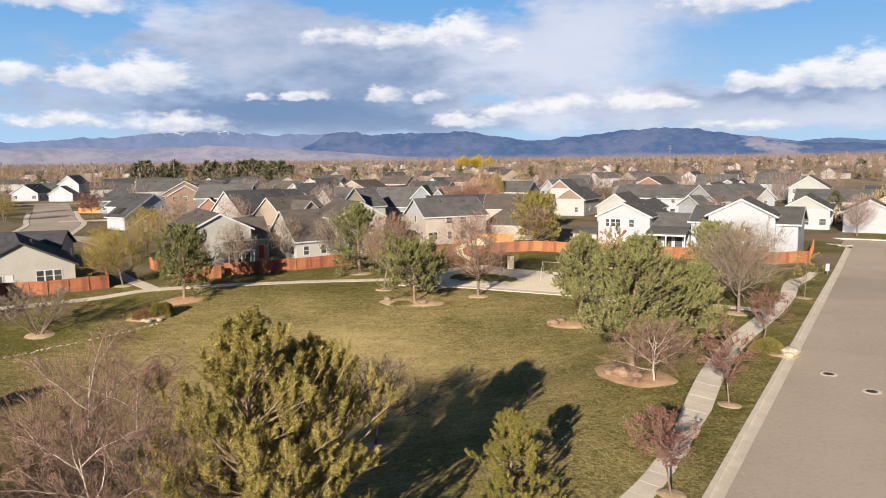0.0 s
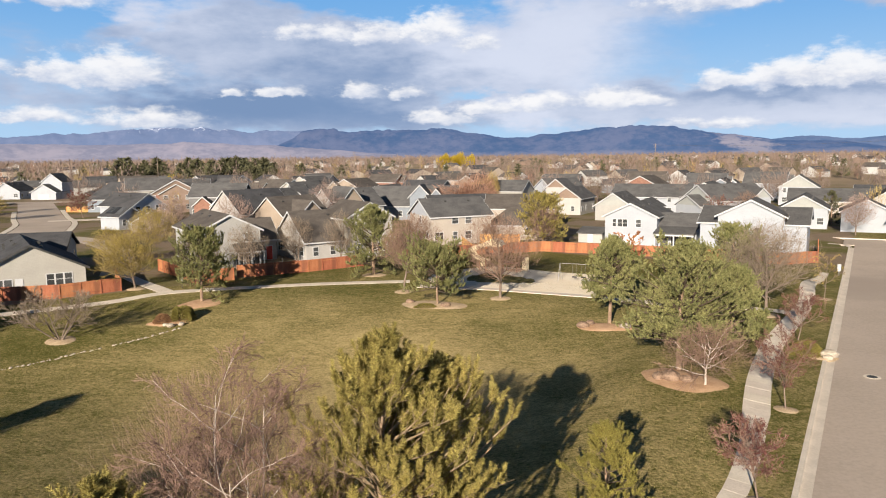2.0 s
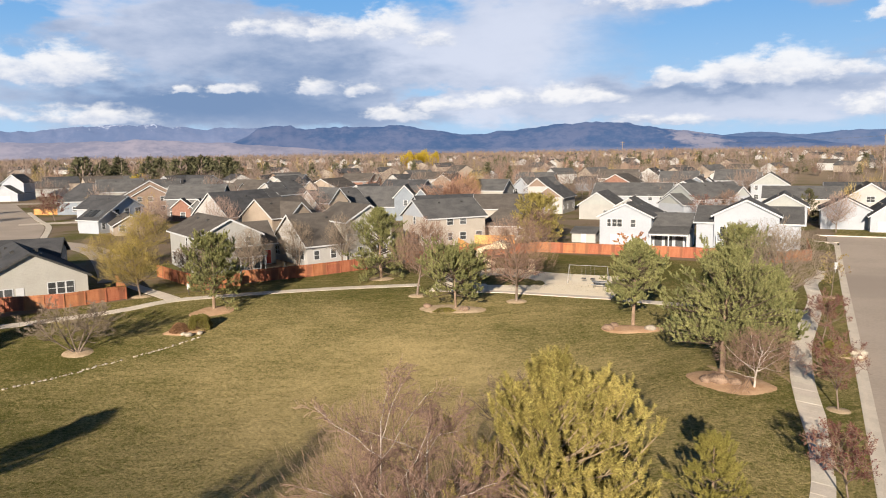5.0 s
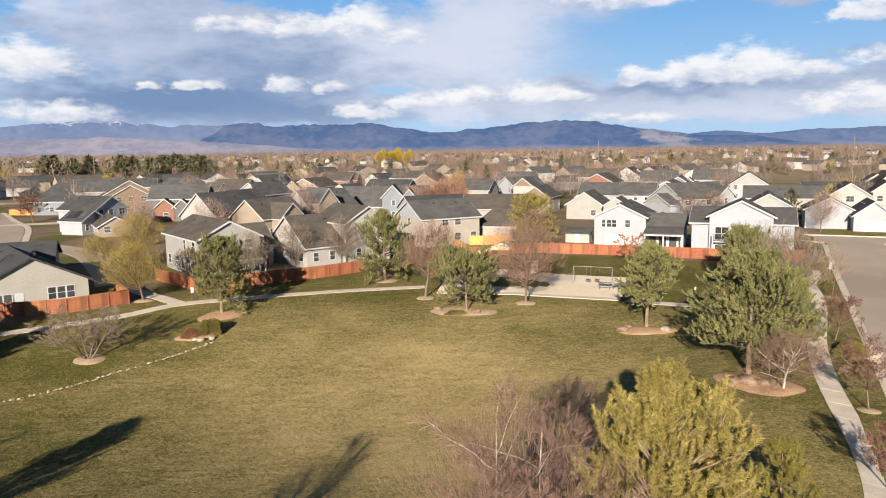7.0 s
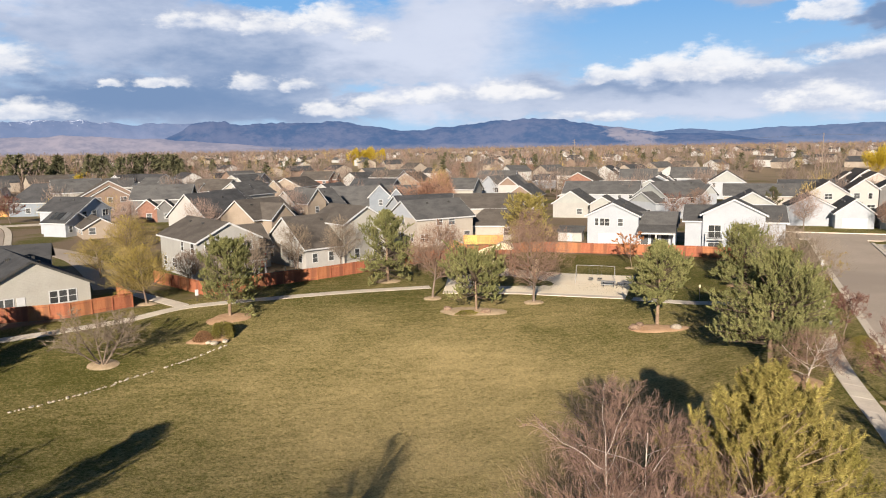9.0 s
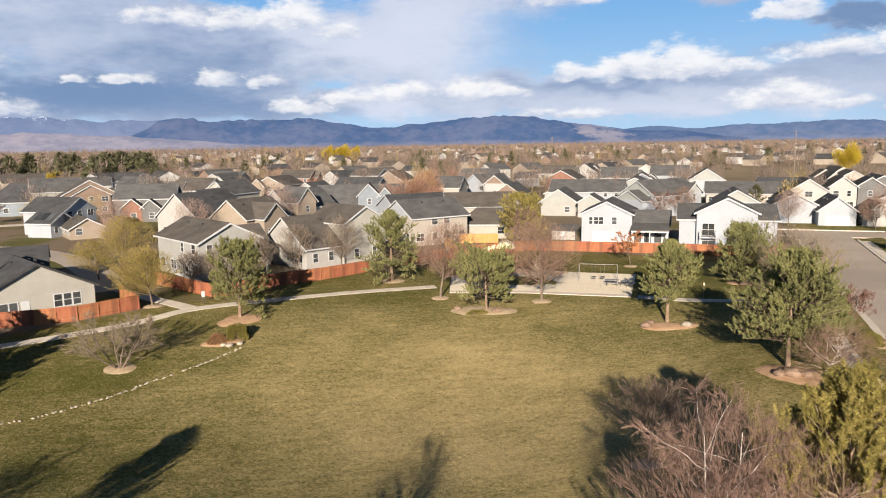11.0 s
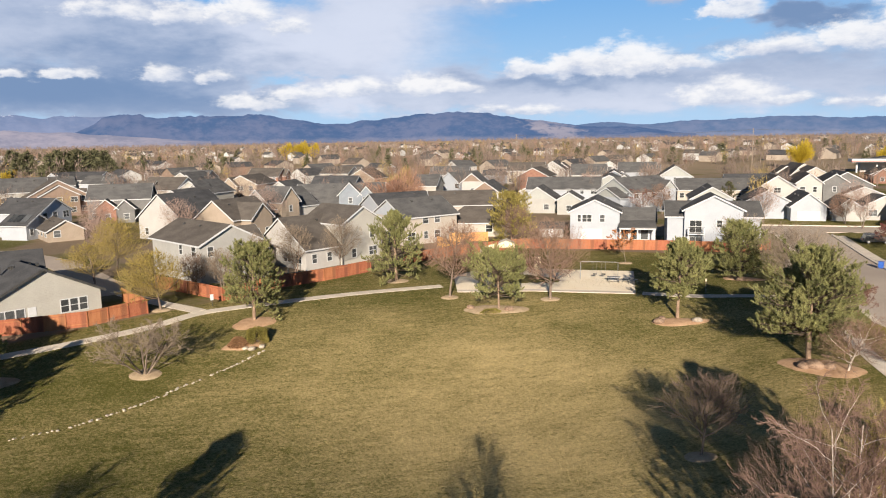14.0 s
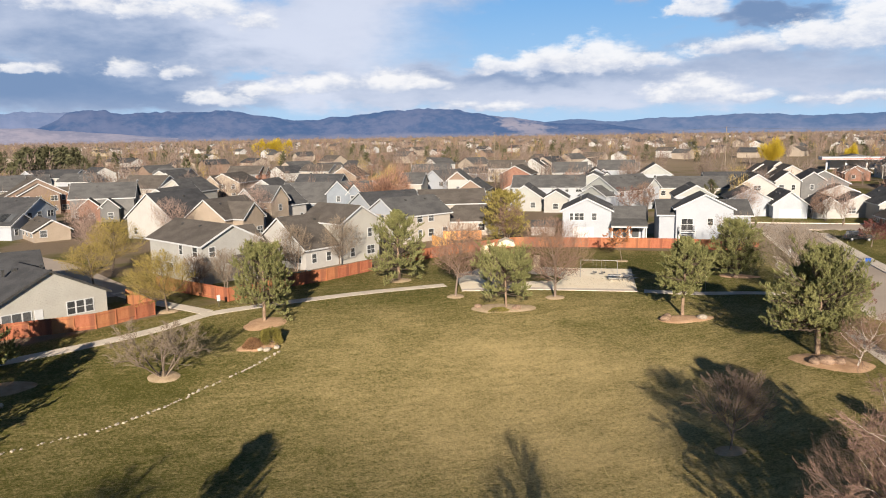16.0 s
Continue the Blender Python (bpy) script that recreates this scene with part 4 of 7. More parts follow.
def blades(p, d, length, width, rng):
    """Thin triangles: needles or leaves."""
    n = len(p)
    side = unit(np.cross(d, unit(rng.normal(size=(n, 3)))))
    w2 = (np.broadcast_to(width, n) / 2)[:, None]
    v = np.stack((p - side * w2, p + side * w2, p + d * np.broadcast_to(length, n)[:, None]), 1).reshape(-1, 3)
    return v, np.arange(3 * n).reshape(-1, 3)


def leaves(p, d, length, width, rng):
    """Four-cornered leaves."""
    n = len(p)
    side = unit(np.cross(d, unit(rng.normal(size=(n, 3)))))
    w2, ln = (np.broadcast_to(width, n) / 2)[:, None], np.broadcast_to(length, n)[:, None]
    v = np.stack((p, p + d * ln * 0.5 + side * w2, p + d * ln, p + d * ln * 0.5 - side * w2), 1).reshape(-1, 3)
    return v, np.arange(4 * n).reshape(-1, 4)


def grow(p, d, length, r, nseg, wander, up, rng, taper=0.55):
    """Bent branches: nodes (n, nseg + 1, 3), headings and radii."""
    pts, dirs, rad = [p], [], [r]
    for i in range(nseg):
        d = unit(d + rng.normal(size=d.shape) * wander + np.array((0, 0, up)))
        p = p + d * (length / nseg)[:, None]
        pts.append(p)
        dirs.append(d)
        rad.append(r * (1 - (1 - taper) * (i + 1) / nseg))
    return np.stack(pts, 1), np.stack(dirs, 1), np.stack(rad, 1)


def sprout(nodes, dirs, rad, length, count, t0, spread, ratio, thin, rng, even=False):
    """Side branches from the upper part of each branch."""
    n, s = dirs.shape[:2]
    t = np.tile((np.arange(count) + rng.uniform(0.1, 0.9, count)) / count, (n, 1)) * (1 - t0) + t0
    t = np.clip(t + rng.uniform(-0.06, 0.06, t.shape), 0, 0.999)
    seg = (t * s).astype(int)
    f = t * s - seg
    row = np.arange(n)[:, None]
    p = nodes[row, seg] * (1 - f)[..., None] + nodes[row, seg + 1] * f[..., None]
    d0 = dirs[row, seg]
    r = rad[row, seg] * (1 - f) + rad[row, seg + 1] * f
    p, d0, r, t = p.reshape(-1, 3), d0.reshape(-1, 3), r.ravel(), t.ravel()
    a, b = basis(d0)
    turn = rng.uniform(0, 2 * np.pi, len(p)) if not even else np.tile(np.arange(count) * 2.4, n) + rng.uniform(-0.4, 0.4, len(p))
    sp = np.radians(rng.normal(spread, spread * 0.2, len(p)))
    d = unit(d0 * np.cos(sp)[:, None] + (a * np.cos(turn)[:, None] + b * np.sin(turn)[:, None]) * np.sin(sp)[:, None])
    ln = np.repeat(length, count) * ratio * (1.15 - 0.65 * t) * rng.uniform(0.7, 1.15, len(p))
    return p, d, ln, np.minimum(r * 0.75, np.repeat(rad[:, 0], count) * thin)


def segments(nodes, rad):
    return nodes[:, :-1].reshape(-1, 3), nodes[:, 1:].reshape(-1, 3), rad[:, :-1].ravel(), rad[:, 1:].ravel()


def merge(lots):
    v, f, n = [], [], 0
    for a, b in lots:
        v.append(a)
        f.append(b + n)
        n += len(a)
    return np.concatenate(v), f


def bare_tree(name, label, at, height, seed, bark="bark", twig="twig_grey", stems=1, lean=8, trunk=0.3, radius=0.16, limbs=9, n2=6, n3=6, n4=4, spread=48, wander=0.14,
              up=0.05, fine=0.006, leaf=None, leaf_n=0, leaf_len=0.08, leaf_w=0.05, category="tree", reach=0.52, wide=None, droop=0.0, haze=0, haze_w=0.024, low=0.3):
    rng = np.random.default_rng(seed)
    z = float(land(*at)) - 0.08
    root = thing(name, (*at, z), 0, label, category)
    ang = np.arange(stems) * 2 * np.pi / stems + rng.uniform(0, 6.28)
    ln = np.radians(rng.uniform(0.5, 1.4, stems) * (lean if stems == 1 else max(lean, 14)))
    d = np.stack((np.cos(ang) * np.sin(ln), np.sin(ang) * np.sin(ln), np.cos(ln)), -1)
    p = np.stack((np.cos(ang), np.sin(ang), 0 * ang), -1) * (0.12 if stems > 1 else 0)
    L = np.full(stems, height * 1.0) * rng.uniform(0.85, 1.1, stems)
    R = np.full(stems, radius)
    n0, d0, r0 = grow(p, d, L, R, 7, 0.05, 0.05, rng, 0.22)
    lots = [tubes(*segments(n0, r0), 8)]
    p1, dd1, l1, rr1 = sprout(n0, d0, r0, L, limbs, trunk, spread, reach, 0.55, rng, True)
    rise = np.clip((p1[:, 2:3] / height - trunk) / (1 - trunk), 0, 1)
    dd1 = unit(dd1 * np.concatenate((1.5 - 0.6 * rise, 1.5 - 0.6 * rise, 0.9 + 0 * rise), 1))
    n1, d1, r1 = grow(p1, dd1, l1, rr1, 6, wander * 0.8, up, rng, 0.3)
    lots.append(tubes(*segments(n1, r1), 6))
    wood = merge(lots)
    p2, dd2, l2, rr2 = sprout(n1, d1, r1, l1, n2, 0.15, spread * 0.85, 0.55, 0.6, rng)
    n2_, d2, r2 = grow(p2, dd2, l2, np.maximum(rr2, fine * 1.8), 5, wander, up - droop * 0.3, rng, 0.4)
    lots = [tubes(*segments(n2_, r2), 4)]
    p3, dd3, l3, rr3 = sprout(n2_, d2, r2, l2, n3, 0.12, spread * 0.75, 0.55, 0.6, rng)
    n3_, d3, r3 = grow(p3, dd3, np.maximum(l3, 0.25), np.maximum(np.minimum(rr3, fine * 2.2), fine * 1.2), 3, wander, up * 1.2 - droop, rng, 0.5)
    lots.append(tubes(*segments(n3_, r3), 3))
    last = (n3_, d3)
    if n4:
        p4, dd4, l4, rr4 = sprout(n3_, d3, r3, np.maximum(l3, 0.3), n4, 0.1, spread * 0.7, 0.6, 0.7, rng)
        n4_, d4, r4 = grow(p4, dd4, np.maximum(l4, 0.18), np.full(len(p4), fine), 1, wander, up * 1.2 - droop, rng, 0.6)
        lots.append(tubes(*segments(n4_, r4), 3))
        last = (n4_, d4)
    twigs = merge(lots)
    # the crown's full height and width
    tips = last[0][:, -1]
    size = np.ones(3)
    if wide:
        size[2] = height / np.percentile(tips[:, 2], 99.5)
        size[:2] = wide / 2 / np.percentile(np.linalg.norm(tips[:, :2] - tips[:, :2].mean(0), axis=1), 97)
    mesh_object("trunk", wood[0] * (1 + (size - 1) * np.clip(wood[0][:, 2:3] / (height * 0.15), 0.15, 1)), wood[1], M[bark], root, smooth=True)
    twigs = (twigs[0] * size, twigs[1])
    if haze:
        # the finest twigs, fanning out of the crown's foot through an uneven dome
        q = unit(rng.normal(size=(haze, 3))) * rng.uniform(0.12, 1.0, (haze, 1)) ** 0.42
        heart = unit(rng.normal(size=(46, 3)))
        near = unit(q) @ heart.T
        own = near.argmax(1)
        q = q[near.max(1) > 0.86]
        own = own[near.max(1) > 0.86]
        haze = len(q)
        a = np.arctan2(q[:, 1], q[:, 0])
        lump = 1 + 0.10 * np.sin(a * 3 + seed) * np.cos(q[:, 2] * 3) + 0.07 * np.sin(a * 7 + q[:, 2] * 5 + 2 * seed)
        lump = lump * rng.uniform(0.74, 1.12, 46)[own]
        mid_z, half = height * (1 + low) / 2, height * (1 - low) / 2
        pp = np.stack((q[:, 0] * wide / 2 * lump, q[:, 1] * wide / 2 * lump, mid_z + half * q[:, 2]), -1)
        pp[:, :2] *= np.clip(0.72 + 0.40 * (pp[:, 2:3] - height * low) / (height * 0.25), 0.5, 1)
        pp += np.array((*(tips[:, :2].mean(0) * size[:2]), 0.0))
        dd = unit(unit(pp - (0, 0, height * low * 0.75)) + rng.normal(size=pp.shape) * 0.30 + np.array((0, 0, 0.12 - droop * 3)))
        ln_ = rng.uniform(0.35, 0.85, haze) * height / 9
        hz = blades(pp - dd * ln_[:, None] * 0.6, dd, ln_, haze_w, rng)
        twigs = (np.concatenate((twigs[0], hz[0])), list(twigs[1]) + [hz[1] + len(twigs[0])])
    mesh_object("crown", twigs[0], twigs[1], M[twig], root)
    if leaf:
        nodes, dirs = last
        m = nodes.shape[0]
        pick = rng.integers(0, m, leaf_n)
        s = rng.integers(0, dirs.shape[1], leaf_n)
        f = rng.uniform(0, 1, (leaf_n, 1))
        pp = nodes[pick, s] * (1 - f) + nodes[pick, s + 1] * f + rng.normal(size=(leaf_n, 3)) * 0.03
        dd = unit(dirs[pick, s] + rng.normal(size=(leaf_n, 3)) * 0.8)
        pp = pp * size
        mesh_object("foliage", *leaves(pp, dd, leaf_len * rng.uniform(0.6, 1.3, leaf_n), leaf_w, rng), M[leaf], root)
    return root


def pine_mesh(seed, height, crown, bottom, whorls, per, tw, shoots, needles, nlen, nwid, shoot_len, belly=0.25, ragged=0.18, leaders=1, lead=None, off_=0.45, second=0.6, open_=0.0, up_tip=0.55, splay=0.8, climb=-4.0, loose=0.28):
    """Trunk, boughs and upturned needle shoots of a pine, standing at the origin."""
    rng = np.random.default_rng(seed)
    stem, wood, tips_p, tips_d = [], [], [], []
    for ld in range(leaders):
        off = np.zeros(3) if ld == 0 else np.array((math.cos(lead or ld * 2.2 + seed), math.sin(lead or ld * 2.2 + seed), 0)) * crown * off_
        H = height if ld == 0 else height * rng.uniform(0.80, 0.9)
        d0 = unit(np.array([[off[0] * 1.1, off[1] * 1.1, H]]))
        tn, td, trr = grow(np.zeros((1, 3)), d0, np.array([H]), np.array([0.022 * height + 0.03]), 9, 0.02, 0.03, rng, 0.12)
        stem.append(tubes(*segments(tn, trr), 8))
        cr = crown if ld == 0 else crown * second
        hs = np.linspace(bottom, 0.975, whorls) + rng.uniform(-0.012, 0.012, whorls)
        hs = np.repeat(hs, per) + rng.uniform(-0.02, 0.02, whorls * per)
        s = np.clip((hs - bottom) / (1 - bottom), 0, 1)
        prof = np.where(s < belly, 0.88 + 0.12 * s / belly, np.clip(1 - (np.maximum(s - belly, 0) / (1 - belly)) ** 1.7, 0.02, 1) ** 0.85)
        ang = rng.uniform(0, 2 * np.pi, len(hs))
        lump = 1 + ragged * (np.sin(ang * 2 + hs * 7 + seed) + 0.7 * np.sin(ang * 3 - hs * 11 + 2 * seed))
        ln = cr * prof * lump * rng.uniform(0.72, 1.06, len(hs)) + 0.12
        i = np.clip((hs * 9).astype(int), 0, 8)
        f = (hs * 9 - i)[:, None]
        p = tn[0, i] * (1 - f) + tn[0, i + 1] * f
        rise = np.radians(rng.normal(climb + (54 - climb * 0.6) * s, 8))
        d = np.stack((np.cos(ang) * np.cos(rise), np.sin(ang) * np.cos(rise), np.sin(rise)), -1)
        bn, bd, br = grow(p, d, ln, 0.012 * ln + 0.010, 5, 0.07, 0.045, rng, 0.3)
        wood.append(tubes(*segments(bn, br), 4))
        tp, tdr, tl, trd = sprout(bn, bd, br, ln, tw, 0.34, 44, 0.42, 0.6, rng)
        tdr = unit(tdr + np.array((0, 0, 0.25)))
        wn, wd, wr = grow(tp, tdr, np.maximum(tl, 0.22), np.maximum(trd * 0.7, 0.006), 2, 0.1, 0.12, rng, 0.5)
        wood.append(tubes(*segments(wn, wr), 3))
        # shoots: along the twigs and at the ends of boughs
        q = np.tile((np.arange(shoots) + 0.5) / shoots, len(tp)) * 0.9 + rng.uniform(0, 0.1, len(tp) * shoots)
        row = np.repeat(np.arange(len(tp)), shoots)
        sg = np.clip((q * 2).astype(int), 0, 1)
        ff = (q * 2 - sg)[:, None]
        tips_p.append(wn[row, sg] * (1 - ff) + wn[row, sg + 1] * ff)
        tips_d.append(wd[row, sg])
        tips_p.append(np.repeat(bn[:, -1], 2, 0))
        tips_d.append(np.repeat(bd[:, -1], 2, 0))
        for k in (3, 4):
            u = rng.uniform(0, 1, (len(bn), 1))
            tips_p.append(bn[:, k] * (1 - u) + bn[:, k + 1] * u)
            tips_d.append(unit(bd[:, k] + rng.normal(size=bd[:, k].shape) * 0.6))
        top = tn[0, -1]
        tips_p.append(np.tile(top, (4, 1)))
        tips_d.append(np.tile((0, 0, 1.0), (4, 1)))
    P, D = np.concatenate(tips_p), np.concatenate(tips_d)
    if open_:
        keep = rng.random(len(P)) > open_
        P, D = P[keep], D[keep]
    D = unit(D * (1 - up_tip) + np.array((0, 0, up_tip)) + rng.normal(size=D.shape) * loose)
    L = shoot_len * rng.uniform(0.6, 1.25, len(P))
    n = len(P)
    a, b = basis(D)
    t = np.tile((np.arange(needles) + 0.5) / needles, n)
    row = np.repeat(np.arange(n), needles)
    turn = t * needles * 2.4 + rng.uniform(0, 6.28, n)[row]
    out = a[row] * np.cos(turn)[:, None] + b[row] * np.sin(turn)[:, None]
    bp = P[row] + D[row] * (L[row] * t)[:, None]
    bd = unit(out * splay + D[row] * 0.85 + rng.normal(size=out.shape) * 0.12)
    ndl = blades(bp, bd, nlen * rng.uniform(0.75, 1.2, len(bp)) * (1.1 - 0.35 * t), nwid, rng)
    return merge(stem), merge(wood), ndl


def pine(name, label, at, height, seed, crown, bottom=0.15, mat="needle_far", whorls=17, per=7, tw=7, shoots=2, needles=32, nlen=0.20, nwid=0.064, shoot_len=0.56, bough="bough", category="pine tree", turn=0.0, **more):
    root = thing(name, (*at, float(land(*at)) - 0.06), turn, label, category)
    stem, wood, ndl = pine_mesh(seed, height, crown, bottom, whorls, per, tw, shoots, needles, nlen, nwid, shoot_len, **more)
    mesh_object("trunk", *stem, M["pine_bark"], root, smooth=True)
    mesh_object("bough_framework", *wood, M[bough], root)
    mesh_object("crown", *ndl, M[mat], root)
    return root


def shrub(name, label, at, rx, ry, rz, seed, leaf="leaf_shrub", n=5000, size=0.07, flat=0.0, lift=0.0):
    """A dense bush: stems inside, small leaves over a lumpy mound."""
    rng = np.random.default_rng(seed)
    root = thing(name, (*at, float(land(*at)) + lift), 0, label, "shrub")
    d = unit(rng.normal(size=(26, 3)))
    d[:, 2] = np.abs(d[:, 2]) + 0.3
    d = unit(d) * (rx, ry, rz)
    p0 = np.zeros((26, 3))
    mesh_object("framework", *tubes(p0, d * 0.85, np.full(26, 0.025), np.full(26, 0.008), 4), M["bark"], root)
    q = unit(rng.normal(size=(n, 3)))
    q[:, 2] = np.abs(q[:, 2])
    e = 1.0 - flat * 0.55
    q = np.sign(q) * np.abs(q) ** e
    lump = 1 + 0.09 * np.sin(q[:, 0] * 6 + seed) * np.sin(q[:, 1] * 5 + 2 * seed) + 0.06 * np.sin(q[:, 2] * 9)
    pp = q * (lump * rng.uniform(0.72, 1.03, n) ** 0.5)[:, None] * (rx, ry, rz)
    mesh_object("foliage", *leaves(pp, unit(q + rng.normal(size=(n, 3)) * 0.7), size * rng.uniform(0.6, 1.3, n), size * 0.55, rng), M[leaf], root)
    return root

# ---- the houses round the park ----
ha = house("single-storey greige house with charcoal roof behind a red fence", (-62.3, 95.6), -32.7, 12.6, 16, 4.05, 7.25, "greige", "roof_dark", 1, rows=(), faces="", edge="dark_metal")
for x in (2.1, 3.15, 4.2):
    window(ha, x, 0, 0.95, 0, 0.86, 1.45, "sash")
for x, wd in ((-2.7, 0.85), (-3.75, 0.95), (-4.8, 0.95)):
    window(ha, x, 0, 0.35, 0, wd, 1.75, False)
part("glass_door", box(bmesh.new(), -1.9, -1.0, -0.05, 0.05, 0.1, 2.15, 0.01), M["trim"], ha, "white patio door")
for x in (-3.8, -2.4, -1.0, 0.4):
    part("roof_vent", box(bmesh.new(), x - 0.15 + 1.2, x + 0.15 + 1.2, 6.0, 6.3, 5.4, 6.2), M["dark_metal"], ha)
house("white-walled garage wing with a broad charcoal roof", (-68.0, 117.6), -106, 10.5, 16, 4.5, 6.7, "white", "roof_dark", 2, rows=(1.0,), faces="F", edge="dark_metal")
hb = house("two-storey grey house with grey-brown roof beside the path", (-42.0, 114.6), -31, 9.6, 15.0, 6.9, 9.3, "stone", "roof_brown", 3, drop=0.35, extra=((-90, 0.0, 8.5, 3.8, 0.0, 9.0, 3.6, 6.6, "stone"),))
posts_porch(hb, 0.6, 4.5, -2.4, 0.0, 2.6, M["roof_brown"])
for x in (1.4, 2.9, 4.0):
    window(hb, x, 0, 0.25, 0, 1.05, 2.0, False)
house("beige house with a long brown roof and a tall grey gable", (-34.4, 123.6), 57, 12.5, 15.5, 4.6, 9.0, "cream", "roof_brown", 4, drop=0.35,
      extra=((90, 0.0, 11.2, 4.3, -6.8, 3.0, 6.7, 9.1, "greige"),))
house("beige two-storey house with a wide grey roof", (-13.2, 143.7), 67, 11.0, 12.5, 6.6, 9.6, "beige", "roof_grey", 5, drop=0.25, gable="white")
house("low single-storey house with a brown hipped roof", (1.5, 152.5), 107, 10.0, 13.0, 4.2, 6.9, "beige", "roof_brown", 6, hip=3.5, rows=(1.0,))
w1 = house("white two-storey house with a covered back porch", (24.3, 131.5), 29, 9.2, 12.0, 6.9, 9.1, "white", "roof_grey", 7, faces="",
           extra=((90, 7.4, 5.0, 3.5, -3.6, 3.6, 3.8, 5.9, "white"),))
posts_porch(w1, 4.8, 11.0, -2.2, 1.5, 2.9, M["roof_grey"])
w2 = house("large white two-storey house with a front gable and balcony", (35.2, 124.5), 119, 12.0, 15.5, 6.9, 9.0, "white", "roof_grey", 8, faces="",
           extra=((90, 6.0, 7.6, 4.8, -1.0, 6.0, 6.9, 9.3, "white"),))
for x, wd in ((-2.9, 0.6), (-1.9, 0.8), (-1.0, 0.8), (1.4, 0.85)):
    window(w1, x, 0, 3.75, 0, wd, 1.3, "sash")
garage_door(w1, -0.6, -0.03, 4.0, 2.4)
for x in (5.6, 7.4, 9.2):
    window(w1, x, 1.5, 0.3, 0, 1.3, 1.9, False)
window(w2, 7.0, 8.6, 3.9, 90, 0.85, 1.2, "sash")
window(w2, 7.0, 11.0, 1.1, 90, 1.5, 1.2)
window(w2, 7.0, 4.7, 0.1, 90, 1.9, 2.05)
window(w2, 7.0, 4.7, 3.0, 90, 1.9, 2.05)
part("balcony_floor", box(bmesh.new(), 7.0, 8.6, 3.3, 6.1, 2.72, 2.9, 0.02), M["trim"], w2, "white balcony floor")
for y in (3.4, 6.0):
    part("balcony_post", box(bmesh.new(), 8.4, 8.55, y - 0.08, y + 0.08, -0.1, 3.95), M["trim"], w2)
for z in (3.0, 3.92):
    part("balcony_rail", box(bmesh.new(), 8.44, 8.52, 3.3, 6.1, z, z + 0.07), M["dark_metal"], w2)
for i in range(18):
    part("baluster", box(bmesh.new(), 8.46, 8.50, 3.5 + i * 0.14, 3.535 + i * 0.14, 3.0, 3.95), M["dark_metal"], w2)
shed = thing("garden_shed", (19.6, 141.0, 1.2), -29, "low cream garden shed with a dark sloping roof behind the fence", "shed")
part("wall", prism(bmesh.new(), [(-2.3, -1.5, 0), (-2.3, 1.5, 0), (-2.3, 1.5, 2.6), (-2.3, -1.5, 1.9)], (4.6, 0, 0)), M["cream"], shed)
part("roof", prism(bmesh.new(), [(-2.6, -1.9, 1.82), (2.6, -1.9, 1.82), (2.6, 1.8, 2.72), (-2.6, 1.8, 2.72)], (0, 0, 0.12)), M["roof_grey"], shed)
part("door", box(bmesh.new(), -0.5, 0.5, -1.55, -1.49, 0.05, 1.75, 0.01), M["trim"], shed)
house("white and grey two-storey house with a porch", (69.2, 159.7), 29, 9.5, 13, 5.6, 8.3, "white", "roof_grey", 9, gable="sage")
house("white two-storey house with sage gables and a long grey roof", (52.9, 177.9), 72, 12.0, 16.0, 6.6, 10.1, "white", "roof_grey", 10, gable="sage",
      extra=((0, 0.5, -3.2, 4.6, 0, 3.4, 4.2, 6.5, "white"), (90, 0.0, 12.6, 2.6, -7.0, 0.0, 5.8, 8.0, "white")))
house("light two-storey house with a shingled gable", (33.9, 184.0), 29, 9.0, 12.0, 5.0, 8.0, "stone", "roof_grey", 11, gable="sage",
      extra=((0, 8.4, -3, 3.0, 0, 8, 3.8, 5.6, "stone"),))
house("two-storey house with twin brown-trimmed gables", (25.8, 203.5), 29, 8.0, 13.0, 5.8, 8.6, "cream", "roof_grey", 12, gable="brown",
      extra=((0, -4.8, 5, 2.9, 0, 8, 7.2, 9.5, "cream"),))
house("tall white house with a plain gable end", (24.0, 235.0), 60, 9.5, 13.0, 6.8, 10.0, "white", "roof_grey", 13)
house("long blue-grey house with white-trimmed cross gables", (-26.0, 201.0), 98, 12.0, 22.0, 5.0, 9.7, "blue", "roof_grey", 14,
      extra=((90, 0.0, 13.0, 2.7, -6.9, 0.0, 6.2, 9.0, "blue"), (90, 0.0, 17.2, 1.7, -6.6, 0.0, 6.0, 8.0, "blue")))
house("cream house with a steep charcoal roof", (-57.1, 166.4), 40, 12.0, 14.5, 5.8, 10.6, "cream", "roof_dark", 15)
house("tan house with low brown gables", (-46.0, 160.0), 42, 10.0, 12.0, 5.8, 9.4, "tan", "roof_brown", 16, extra=((90, 0.0, 5.5, 3.2, -7.6, 0.0, 4.6, 7.4, "tan"),))
house("cream house with a paired window in its gable", (-37.2, 180.0), 50, 11.0, 14.0, 6.0, 10.0, "cream", "roof_grey", 17, extra=((90, 0.0, 3.4, 2.7, -7.4, 0.0, 6.4, 9.4, "tan"),))
house("dark grey two-storey house with white trim", (-78.5, 213.0), 93, 9.5, 15.0, 7.2, 10.6, "grey", "roof_grey", 18, extra=((90, 0.0, 5.0, 2.6, -7.5, 0.0, 3.8, 6.0, "brick"), (90, 0.0, 9.5, 2.2, -7.5, 0.0, 3.8, 5.8, "grey")))
